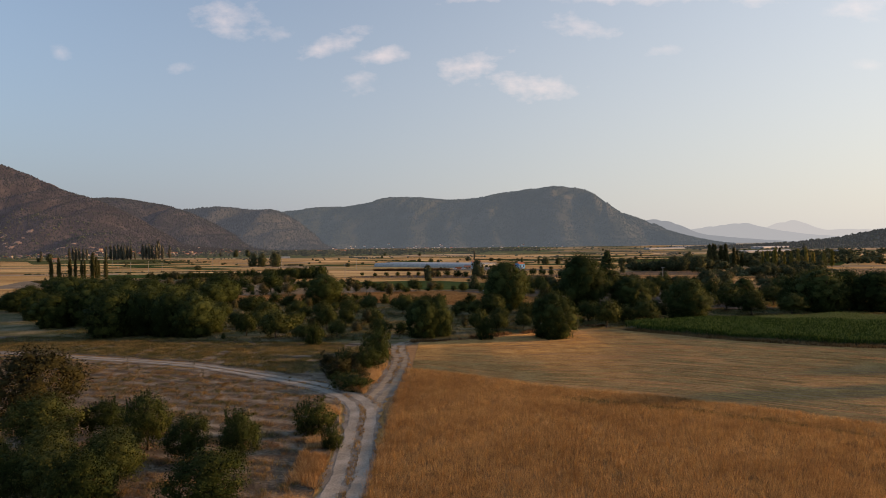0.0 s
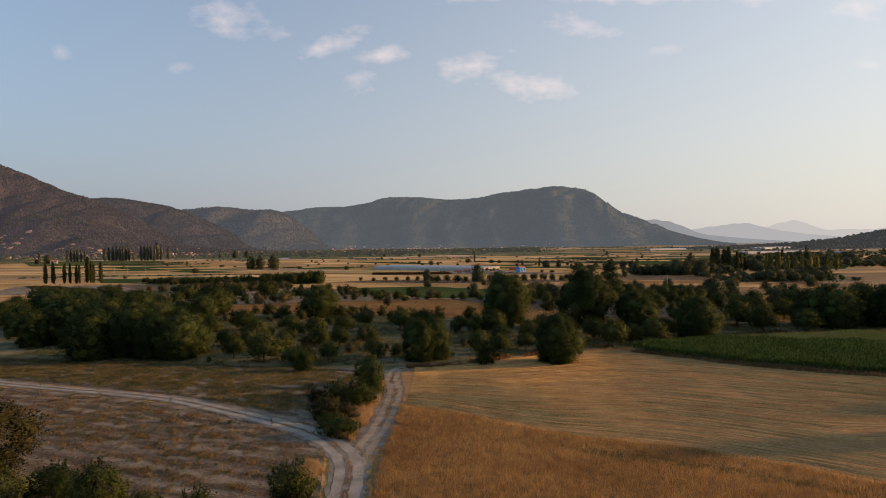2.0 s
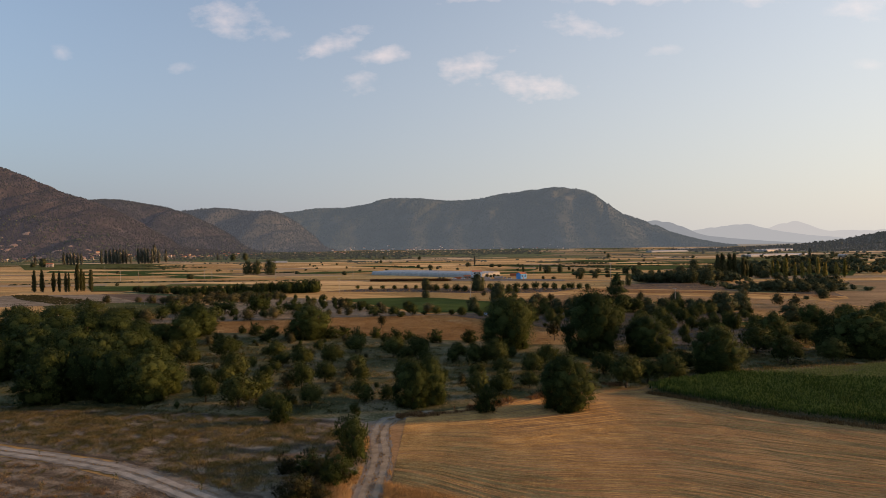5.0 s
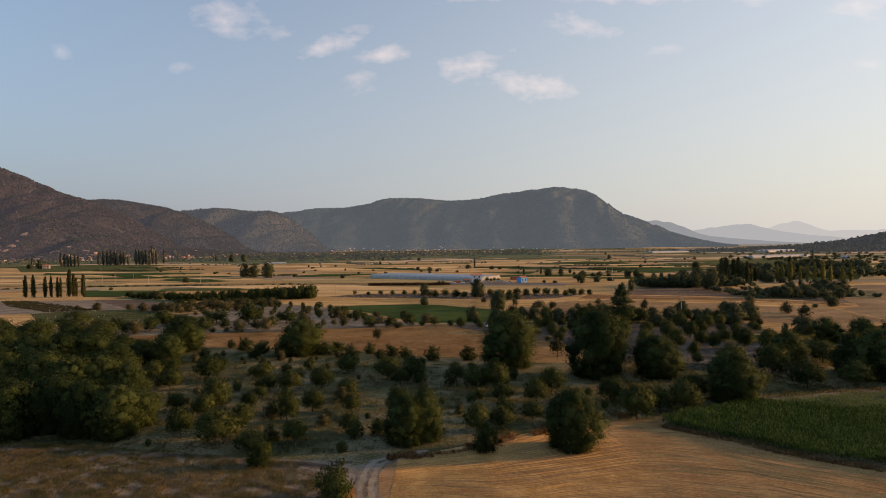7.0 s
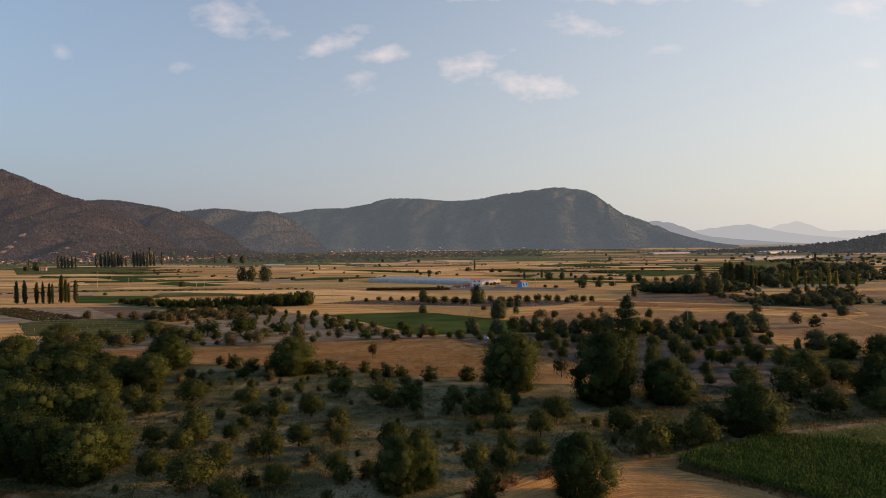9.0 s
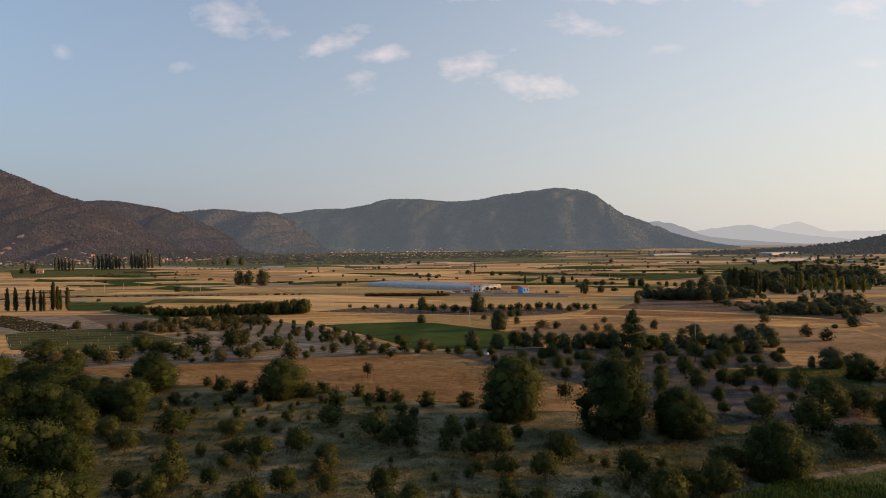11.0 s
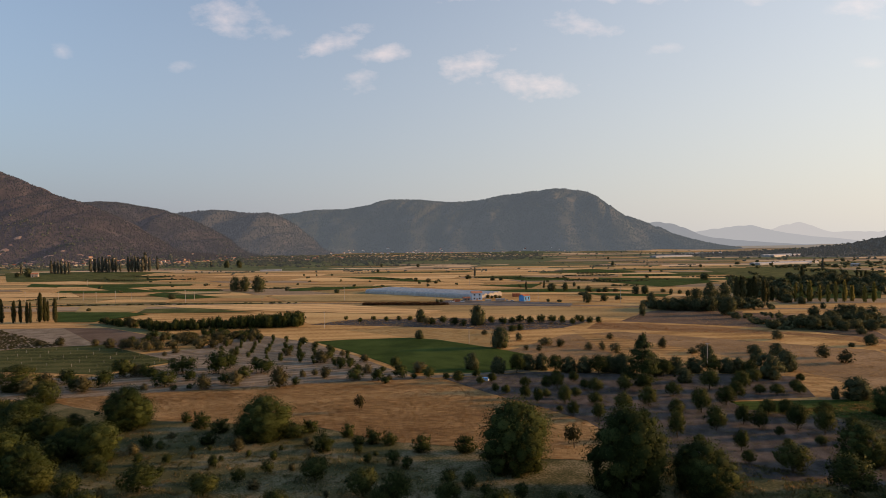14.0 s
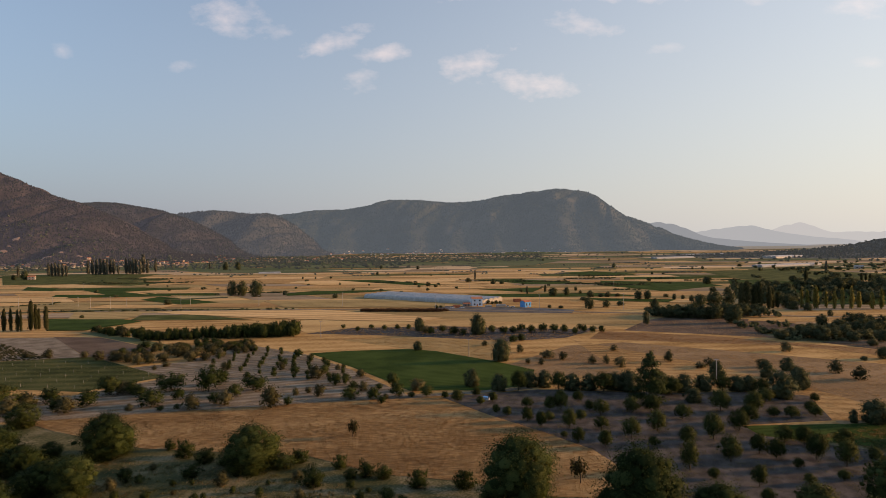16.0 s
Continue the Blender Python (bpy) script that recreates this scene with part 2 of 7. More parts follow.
AIR_NEAR, AIR_NEXT, AIR_MID, AIR_FAR, AIR_EDGE, AIR_LEAF = (.0190, .0182, .0250), (.0230, .0240, .0325), (.034, .0385, .0505), (.043, .053, .068), (.018, .0195, .024), (.011, .0125, .015)    # haze painted as emission: hills 2 to 4 km off, then far trees
M = {
    "plain": material("dry_plain", ((.25, .145, .052), (.395, .242, .094), (.51, .335, .143)), .05, 20, bump=.5, streak=(12, 2.2), stripes=(82, 15.0, .09)),
    "wheat_ground": material("wheat_ground", ((.15, .086, .036), (.205, .122, .051), (.26, .162, .072)), .12, 30),
    "wheat_ears": material("ripe_wheat_ears", ((.41, .230, .093), (.61, .360, .150), (.78, .50, .22)), .14, 6, bump=0, translucent=.42, island=.34),
    "wheat": material("ripe_wheat", ((.235, .135, .060), (.345, .212, .098), (.50, .345, .175)), .14, 6, bump=0, translucent=.35, island=.32),
    "stubble": material("stubble", ((.175, .102, .050), (.245, .146, .070), (.325, .202, .100)), .25, 16, bump=.4, streak=(-14, 3.0)),
    "dry_field": material("dry_weedy_soil", ((.062, .048, .034), (.122, .095, .067), (.25, .206, .152)), .7, 9, bump=.5, streak=(-22, 2.6), stripes=(-67, 3.4, .10)),
    "weeds": material("dry_weeds", ((.26, .168, .076), (.38, .255, .113), (.50, .36, .165)), .22, 5, bump=0, island=.25, translucent=.3),
    "green_weeds": material("green_weeds", ((.105, .108, .042), (.155, .156, .06), (.24, .215, .092)), .3, 5, bump=0, island=.3, translucent=.3),
    "track": material("pale_gravel", ((.20, .183, .153), (.27, .248, .210), (.35, .323, .278)), .5, 14, bump=.2),
    "track_worn": material("worn_dusty_track", ((.19, .155, .112), (.255, .212, .155), (.33, .28, .21)), .6, 14, bump=.3),
    "track_soft": material("trodden_gravel", ((.13, .115, .095), (.19, .17, .142), (.26, .235, .2)), .6, 12, bump=.4),
    "soil_light": material("pale_orchard_soil", ((.115, .093, .066), (.185, .153, .112), (.27, .23, .172)), .12, 24, stripes=(70, 5.0, .14), bump=.5),
    "straw_a": material("pale_straw", ((.30, .19, .08), (.45, .295, .125), (.55, .38, .17)), .05, 30, bump=.5, streak=(20, 4.0)),
    "straw_b": material("olive_straw", ((.20, .14, .06), (.30, .21, .09), (.40, .28, .125)), .05, 30, bump=.5, streak=(5, 4.0)),
    # darker, duller straw for the right side of the plain
    "straw_d": material("dull_straw", ((.16, .104, .054), (.235, .157, .084), (.32, .22, .122)), .05, 30, bump=.6, streak=(12, 3.0)),
    "straw_c": material("tawny_straw", ((.205, .122, .050), (.33, .203, .083), (.43, .28, .124)), .05, 30, bump=.6, streak=(12, 3.0), stripes=(100, 7.0, .12)),
    "grain": material("brown_grain", ((.225, .13, .055), (.31, .188, .082), (.40, .265, .12)), .07, 6, bump=0, translucent=.3, island=.16),
    # distant leaves: lighter base, and emission in place of haze
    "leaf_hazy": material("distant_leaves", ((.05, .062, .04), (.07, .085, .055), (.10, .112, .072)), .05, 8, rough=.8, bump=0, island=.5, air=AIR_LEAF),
    # far poplar leaves, greyed and lightened in base colour as haze would
    "leaf_dusky": material("hazed_poplar_leaves", ((.072, .076, .056), (.095, .098, .074), (.12, .12, .092)), .1, 8, rough=.8, bump=0, island=.4),
    # pale and tan far straw: base colours raised to allow for haze
    "parcel_pale": material("pale_far_straw", ((0.426, 0.272, 0.12), (0.582, 0.385, 0.177), (0.707, 0.484, 0.234)), .02, 40, bump=.4, streak=(8, 5.0), stripes=(84, 16.0, .13)),
    "parcel_tan": material("tan_far_straw", ((0.35, 0.212, 0.087), (0.498, 0.313, 0.133), (0.625, 0.408, 0.18)), .02, 40, bump=.4, streak=(4, 5.0), stripes=(93, 12.0, .13)),
    "parcel_olive": material("olive_far_stubble", ((.20, .148, .062), (.30, .222, .095), (.41, .30, .135)), .02, 40, bump=.4, streak=(10, 5.0), stripes=(80, 14.0, .14)),
    "parcel_grey": material("grey_far_fallow", ((.18, .135, .082), (.26, .198, .124), (.35, .268, .175)), .02, 40, bump=.4, streak=(6, 5.0), stripes=(97, 18.0, .14)),
    "parcel_brown": material("brown_far_grain", ((.26, .15, .06), (.37, .222, .09), (.47, .295, .125)), .02, 40, bump=.4, streak=(6, 5.0), stripes=(88, 13.0, .14)),
    "margin": material("weedy_field_margin", ((.05, .055, .022), (.085, .085, .035), (.15, .125, .055)), .06, 12, bump=.5),
    "track_edge": material("dusty_soil", ((.11, .09, .065), (.18, .15, .11), (.27, .23, .17)), .8, 8, bump=.7),
    "swath": material("cut_straw", ((.275, .158, .058), (.385, .228, .084), (.49, .305, .120)), .3, 10, bump=.4),
    "red_grass": material("reddish_dry_grass", ((.21, .105, .048), (.31, .165, .076), (.42, .25, .115)), .3, 5, bump=0, island=.5, translucent=.2),
    "bramble": material("dark_bramble", ((.075, .048, .030), (.12, .074, .045), (.19, .115, .066)), .2, 5, bump=0, island=.3, translucent=.15),
    "rust_weeds": material("rusty_weeds", ((.26, .155, .080), (.36, .222, .112), (.46, .305, .155)), .3, 5, bump=0, island=.25, translucent=.3),
    "verge_weeds": material("olive_yellow_grass", ((.22, .165, .070), (.32, .245, .102), (.44, .345, .15)), .22, 5, bump=0, island=.25, translucent=.3),
    "plaster_warm": material("cream_plaster", ((.26, .21, .16), (.34, .28, .215), (.42, .35, .28)), .6, 8, rand=.4),
    # grey soil whose base colour also carries the orchard's bluish shade
    "soil": material("grey_orchard_soil", ((.047, .042, .038), (.075, .068, .062), (.118, .107, .098)), .25, 16, stripes=(20, 4.0, .06), bump=.5),
    "orchard_floor": material("dry_grass_floor", ((0.041, 0.048, 0.02), (0.09, 0.086, 0.039), (0.207, 0.175, 0.106)), .10, 20, bump=.6),
    "green_field": material("green_crop", ((.020, .039, .008), (.035, .060, .013), (.056, .086, .021)), .06, 40, stripes=(80, 3.0, .10), bump=.6, spec=.02),
    "dull_green": material("olive_crop", ((.04, .05, .016), (.073, .085, .027), (.12, .122, .046)), .05, 40, stripes=(86, 10.0, .12), spec=.02),
    "vine_cover": material("olive_ground_cover", ((.030, .038, .013), (.055, .064, .022), (.09, .092, .036)), .05, 40, stripes=(86, 10.0, .12), spec=.02),
    "ploughed": material("ploughed_soil", ((.075, .053, .038), (.112, .081, .058), (.158, .118, .086)), .05, 40, stripes=(80, 5, .14)),
    "brown_wheat": material("brown_wheat", ((.165, .095, .042), (.30, .182, .078), (.45, .295, .135)), .05, 24, bump=.6, streak=(8, 4.0)),
    "brown_stripe": material("brown_fallow", ((.15, .088, .042), (.24, .143, .067), (.35, .218, .10)), .05, 40, bump=.6, streak=(-12, 5.0)),
    "yard": material("asphalt_yard", ((.07, .07, .07), (.11, .11, .11), (.17, .165, .16)), .08, 30),
    "leaf": material("walnut_leaves", ((.020, .033, .010), (.038, .056, .017), (.070, .090, .028)), .5, 6, rough=.75, spec=.06, bump=0, translucent=.28, rand=.2, island=.42),
    "leaf_orchard": material("orchard_leaves", ((.022, .035, .010), (.041, .056, .017), (.072, .086, .027)), .5, 6, rough=.75, spec=.06, bump=0, translucent=.2, rand=.3, island=.42),
    "leaf_olive": material("dusty_leaves", ((.05, .05, .024), (.078, .076, .036), (.115, .105, .052)), .5, 6, rough=.8, spec=.05, bump=0, translucent=.2, rand=.4, island=.3),
    "leaf_brown": material("olive_brown_leaves", ((.022, .023, .010), (.038, .037, .015), (.06, .055, .022)), .5, 6, rough=.75, spec=.06, bump=0, translucent=.15, rand=.1, island=.3),
    "leaf_poplar": material("poplar_leaves", ((.034, .040, .017), (.052, .058, .025), (.078, .08, .038)), .5, 6, rough=.8, spec=.05, bump=0, translucent=.2, rand=.2, island=.3),
    "leaf_yellow": material("yellow_green_leaves", ((.10, .105, .025), (.16, .15, .04), (.23, .20, .06)), .5, 6, rough=.7, bump=0, translucent=.25, rand=.3, island=.45),
    # base colour lightened to imitate haze before the far trees
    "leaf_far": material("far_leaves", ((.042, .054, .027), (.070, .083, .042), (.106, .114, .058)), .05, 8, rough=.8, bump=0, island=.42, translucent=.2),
    "needles": material("conifer_needles", ((.018, .032, .012), (.032, .05, .018), (.05, .07, .026)), .6, 6, rough=.6, bump=0, island=.4),
    "bark": material("bark", ((.05, .04, .03), (.10, .08, .06), (.16, .13, .10)), 3, 6, bump=.8),
    "maize": material("maize_leaves", ((.030, .060, .010), (.064, .108, .019), (.130, .178, .042)), .25, 8, rough=.7, spec=.06, bump=0, translucent=.35, island=.55, rand=.1),
    # the farthest ground and the whitewash glow faintly to imitate haze
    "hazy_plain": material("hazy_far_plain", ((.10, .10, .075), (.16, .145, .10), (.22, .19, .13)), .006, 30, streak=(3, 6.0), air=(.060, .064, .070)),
    "plaster_hazed": material("hazed_whitewash", ((.34, .33, .31), (.44, .43, .41), (.52, .51, .49)), .6, 8, air=(.04, .045, .05)),
    "olive_strip": material("grey_green_crop", ((.075, .09, .04), (.11, .122, .058), (.155, .158, .082)), .05, 40, stripes=(50, 6.0, .1), spec=.02),
    "straw_stubble": material("short_straw_stalks", ((.31, .176, .070), (.43, .255, .102), (.55, .345, .145)), .25, 6, bump=0, translucent=.3, island=.2),
    "fork_soil": material("trodden_dusty_soil", ((.115, .096, .072), (.185, .157, .120), (.28, .245, .195)), .3, 14, bump=.5),
    "maize_pale": material("yellowing_maize_leaves", ((.105, .14, .027), (.165, .195, .046), (.24, .245, .077)), .25, 8, rough=.6, spec=.1, bump=0, translucent=.3, island=.5),
    "bare_earth": material("pale_sandy_slope", ((.15, .10, .07), (.22, .15, .105), (.30, .215, .155)), .05, 20, bump=.3, air=AIR_NEAR),
    # far crop and straw with the haze mixed into their base colours
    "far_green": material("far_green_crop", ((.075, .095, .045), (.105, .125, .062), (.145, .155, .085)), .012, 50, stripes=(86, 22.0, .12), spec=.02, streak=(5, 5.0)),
    "parcel_hazed": material("hazed_far_straw", ((0.418, 0.297, 0.171), (0.539, 0.396, 0.237), (0.66, 0.495, 0.308)), .015, 50, bump=.3, streak=(5, 5.0), stripes=(92, 22.0, .12)),
    # hills and their woods: dark base colours, with emission in place of haze
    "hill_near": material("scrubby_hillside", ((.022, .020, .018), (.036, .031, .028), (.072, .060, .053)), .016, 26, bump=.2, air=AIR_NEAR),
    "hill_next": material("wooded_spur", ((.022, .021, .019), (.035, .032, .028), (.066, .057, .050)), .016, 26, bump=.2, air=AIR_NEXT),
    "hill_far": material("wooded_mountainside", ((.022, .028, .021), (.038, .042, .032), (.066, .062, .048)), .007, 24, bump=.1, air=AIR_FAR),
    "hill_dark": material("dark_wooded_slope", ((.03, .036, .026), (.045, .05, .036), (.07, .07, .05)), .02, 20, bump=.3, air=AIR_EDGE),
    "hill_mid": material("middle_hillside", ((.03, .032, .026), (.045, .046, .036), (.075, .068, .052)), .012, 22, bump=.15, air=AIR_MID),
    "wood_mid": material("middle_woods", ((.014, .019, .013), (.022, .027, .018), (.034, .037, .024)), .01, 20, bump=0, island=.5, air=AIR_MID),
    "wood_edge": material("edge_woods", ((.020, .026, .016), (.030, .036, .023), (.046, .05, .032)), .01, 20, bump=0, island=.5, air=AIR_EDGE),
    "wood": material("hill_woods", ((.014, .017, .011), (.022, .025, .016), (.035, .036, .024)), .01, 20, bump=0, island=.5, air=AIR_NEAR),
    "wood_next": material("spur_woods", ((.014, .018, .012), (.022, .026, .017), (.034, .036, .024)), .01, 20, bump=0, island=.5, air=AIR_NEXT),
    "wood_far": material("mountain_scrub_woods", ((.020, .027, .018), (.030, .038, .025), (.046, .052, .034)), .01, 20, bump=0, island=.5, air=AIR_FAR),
    "plaster": material("white_plaster", ((.22, .205, .185), (.31, .29, .26), (.42, .40, .365)), .6, 8, rand=.6),
    "blue_wall": material("pale_blue_surface", ((.42, .52, .62), (.52, .62, .72), (.60, .68, .76)), .4, 8),
    "blue": material("bright_blue_sheet", ((.06, .22, .50), (.09, .30, .62), (.13, .36, .68)), .4, 8, rough=.5),
    "tile": material("red_roof_tiles", ((.24, .09, .055), (.36, .15, .09), (.46, .22, .14)), .6, 8, rand=.3),
    "film": material("greenhouse_film", ((.30, .30, .295), (.37, .37, .36), (.45, .45, .44)), .25, 10, rough=.55, spec=.18, bump=.1, stripes=(0, 4.0, .04)),
    "film_end": material("greenhouse_gable_film", ((.26, .25, .235), (.33, .32, .30), (.40, .39, .365)), .3, 8, rough=.5),
    "steel": material("grey_steel", ((.30, .31, .32), (.40, .41, .42), (.50, .51, .52)), 1, 8, rough=.5, metal=.3),
    "concrete": material("pale_concrete", ((.26, .25, .235), (.36, .345, .32), (.44, .425, .40)), 2, 8),
    "dark": material("dark_opening", ((.02, .02, .025), (.035, .04, .045), (.06, .065, .07)), 1, 8, rough=.3),
    "rust": material("rusty_sheet", ((.22, .08, .04), (.32, .12, .07), (.42, .18, .10)), 1, 8),
    "car": material("car_paint", ((.65, .65, .66), (.72, .72, .73), (.78, .78, .79)), 1, 8, rough=.3, rand=.5),
    "stem": material("post_wood", ((.16, .13, .10), (.25, .21, .165), (.36, .32, .27)), 2, 8),
}


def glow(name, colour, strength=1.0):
    """Very far ranges: a plain glowing backdrop, its emission set to the tone of haze."""
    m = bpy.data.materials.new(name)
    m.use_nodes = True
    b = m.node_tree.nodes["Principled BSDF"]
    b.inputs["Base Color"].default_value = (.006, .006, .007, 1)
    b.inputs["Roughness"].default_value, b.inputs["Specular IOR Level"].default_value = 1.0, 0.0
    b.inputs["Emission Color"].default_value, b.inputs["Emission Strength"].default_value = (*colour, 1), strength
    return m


# ---- mesh helpers ----
def mesh_of(name, verts, faces, *mats, smooth=False):
    me = bpy.data.meshes.new(name)
    me.from_pydata([tuple(v) for v in verts], [], [tuple(f) for f in faces])
    for m in mats:
        me.materials.append(m)
    if smooth:
        me.shade_smooth()
    me.update()
    return me


def part(name, bm, mat, parent, label="", smooth=False):
    me = bpy.data.meshes.new(name)
    bm.to_mesh(me)
    bm.free()
    me.materials.append(mat)
    if smooth:
        me.shade_smooth()
    ob = new(name, me)
    ob.parent = parent
    return tagged(ob, label)


def box(bm, size, at=(0, 0, 0), bevel=0.0, turn=0.0):
    m = Matrix.Translation(at) @ Matrix.Rotation(turn, 4, "Z") @ Matrix.Diagonal((*size, 1))
    r = bmesh.ops.create_cube(bm, size=1, matrix=m)
    if bevel:
        edges = {ed for v in r["verts"] for ed in v.link_edges}
        bmesh.ops.bevel(bm, geom=list(edges), offset=bevel, segments=1, affect="EDGES")


def fall(y):
    """The height of the plain: it drops gently from the camera's side to the valley floor."""
    return -24.0 * (1 - math.exp(-max(y, 0.0) / 700.0))


LEVELS = [-400, -200, -100, -50, 0] + list(range(10, 1010, 10)) + list(range(1050, 2050, 50)) + list(range(2200, 5000, 200)) + [4900]


def level_height(y):
    """The plain as its sheet has it, straight between the sheet's rows."""
    for y0, y1 in zip(LEVELS, LEVELS[1:]):
        if y0 <= y <= y1:
            return fall(y0) + (fall(y1) - fall(y0)) * (y - y0) / (y1 - y0)
    return fall(y)


# ---- ground and hills ----
def build_ground():
    xs = [-6000, -2500, -1000, -400, -150, -50, 0, 50, 150, 400, 1000, 2500, 6000]
    verts = [(x, y, fall(y)) for y in LEVELS for x in xs]
    n = len(xs)
    faces = [(r * n + c, r * n + c + 1, (r + 1) * n + c + 1, (r + 1) * n + c) for r in range(len(LEVELS) - 1) for c in range(n - 1)]
    return tagged(new("ground", mesh_of("ground", verts, faces, M["plain"])), "wide dry straw-coloured valley plain", "ground", kind="structure")


build_ground()


def patch(name, outline, mat, label, category="field", lift=0.04):
    """A field laid on the plain, cut along the plain's rows so that it follows the fall."""
    bm = bmesh.new()
    f = bm.faces.new([bm.verts.new((x, y, 0)) for x, y in outline])
    lo, hi = min(p[1] for p in outline), max(p[1] for p in outline)
    bmesh.ops.triangulate(bm, faces=[f])
    for y in LEVELS:
        if lo < y < hi:
            bmesh.ops.bisect_plane(bm, geom=bm.verts[:] + bm.edges[:] + bm.faces[:], plane_co=(0, y, 0), plane_no=(0, 1, 0))
    for v in bm.verts:
        v.co.z = level_height(v.co.y) + lift
    bmesh.ops.recalc_face_normals(bm, faces=bm.faces[:])
    if sum(f.normal.z for f in bm.faces) < 0:
        bmesh.ops.reverse_faces(bm, faces=bm.faces[:])
    me = bpy.data.meshes.new(name)
    bm.to_mesh(me)
    bm.free()
    me.materials.append(mat)
    return tagged(new(name, me), label, category, kind="structure")


# crest: (first x, step, width, heights)
RIDGES = {
    "main": (3900, -1247, 96, 82, (115, 121, 147, 156, 164, 168, 171, 172, 183, 206, 211, 208, 203, 197, 194, 201, 208, 224, 230, 234, 246, 247, 239, 229, 157, 127, 109, 78, 48, 26, 7), 760),
    "left": (2600, -2664, 130, 112, (324, 263, 292, 283, 299, 291, 248, 225, 175, 157, 120, 68, 15, 11), 700),
    "second": (2950, -1929, 100, 86, (171, 149, 168, 171, 170, 154, 147, 124, 90, 57, 23, 1), 600),
    "third": (3400, -1738, 100, 86, (148, 129, 146, 146, 156, 156, 152, 145, 147, 117, 64, 18), 600),
}
RIDGES.update({
    "right": (2300, 748, 217, 174, (0, 2, 6, 13, 31, 70, 92, 146), 520),
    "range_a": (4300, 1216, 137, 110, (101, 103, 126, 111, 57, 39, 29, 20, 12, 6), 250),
    "range_b": (4600, 1683, 151, 121, (61, 70, 87, 100, 113, 79, 59, 44, 34, 23), 150),
    "range_c": (4800, 2423, 117, 94, (84, 82, 110, 131, 91, 62, 72, 71, 62, 79, 76, 99), 90),
})


def ridge_height(key, x, y):
    yc, x0, step, w, heights, depth = RIDGES[key]
    crest = sum(h * math.exp(-((x - x0 - i * step) / w) ** 2) for i, h in enumerate(heights))
    spur = noise.noise((x / 260.0, yc / 100.0, 0)) * 0.40 + noise.noise((x / 110.0, yc / 90.0, 3)) * 0.12
    calm = 0.8 if key == "main" else 1.0
    d = depth * (1.0 + spur * calm)
    s = (yc - y) / d if y < yc else (y - yc) / depth
    if s >= 1:
        return -3.0
    prof = (0.5 + 0.5 * math.cos(math.pi * s)) ** 0.85
    gully = abs(noise.noise((x / 150.0 + (yc - y) / 420.0, y / 520.0, yc + 5)))
    prof *= 1 - (.16 if key == "main" else .28) * (.32 - min(.32, gully)) / .32 * min(1, s * 4) * (1 - s)
    rough = 1 + calm * 0.11 * noise.noise((x / 120.0, y / 120.0, yc)) * min(1, s * 3) + 0.007 * noise.noise((x / 30.0, y / 30.0, yc))
    return crest * prof * rough - 3.0 * s


def hill_height(x, y):
    return fall(y) + max(0.0, max(ridge_height(k, x, y) for k in ("main", "left", "second", "third", "right")))


def build_ridge(name, key, mat, label, nx=150, ny=46):
    yc, x0, step, w, heights, depth = RIDGES[key]
    xa, xb = x0 - w * 0.6, x0 + step * (len(heights) - 1) + w * 2
    ya, yb = yc - depth * 1.6, min(yc + depth * 0.5, 4985)
    verts, faces = [], []
    for j in range(ny):
        y = ya + (yb - ya) * j / (ny - 1)
        for i in range(nx):
            x = xa + (xb - xa) * i / (nx - 1)
            verts.append((x, y, fall(y) + ridge_height(key, x, y)))
    for j in range(ny - 1):
        for i in range(nx - 1):
            a = j * nx + i
            faces.append((a, a + 1, a + nx + 1, a + nx))
    ob = new(name, mesh_of(name, verts, faces, mat, smooth=True))
    return tagged(ob, label, "hill", kind="structure")


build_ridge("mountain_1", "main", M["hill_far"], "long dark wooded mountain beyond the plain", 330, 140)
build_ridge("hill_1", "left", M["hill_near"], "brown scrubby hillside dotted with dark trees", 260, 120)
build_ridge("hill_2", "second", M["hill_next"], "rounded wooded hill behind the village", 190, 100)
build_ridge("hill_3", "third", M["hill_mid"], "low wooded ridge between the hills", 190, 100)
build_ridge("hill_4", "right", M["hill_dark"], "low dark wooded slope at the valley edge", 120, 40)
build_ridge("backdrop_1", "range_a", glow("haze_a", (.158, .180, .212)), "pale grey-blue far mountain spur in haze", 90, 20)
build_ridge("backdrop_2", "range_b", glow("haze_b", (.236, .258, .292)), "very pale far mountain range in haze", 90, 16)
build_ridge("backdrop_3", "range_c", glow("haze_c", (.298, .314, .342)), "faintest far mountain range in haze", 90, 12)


BARE = []       # bare sandy slopes round the village: x, y, half width, half depth
bare_rng = random.Random(71)
for i in range(80):
    bare_y = bare_rng.uniform(1880, 2180)
    BARE.append((bare_rng.uniform(-.74, -.40) * bare_y, bare_y, bare_rng.uniform(4, 15), bare_rng.uniform(4, 15)))
BARE += [(-.70 * 1900, 1900, 44, 16), (-.66 * 1960, 1960, 30, 14), (-.59 * 2010, 2010, 24, 14), (-.345 * 2300, 2300, 30, 16), (-.24 * 2500, 2500, 30, 14)]


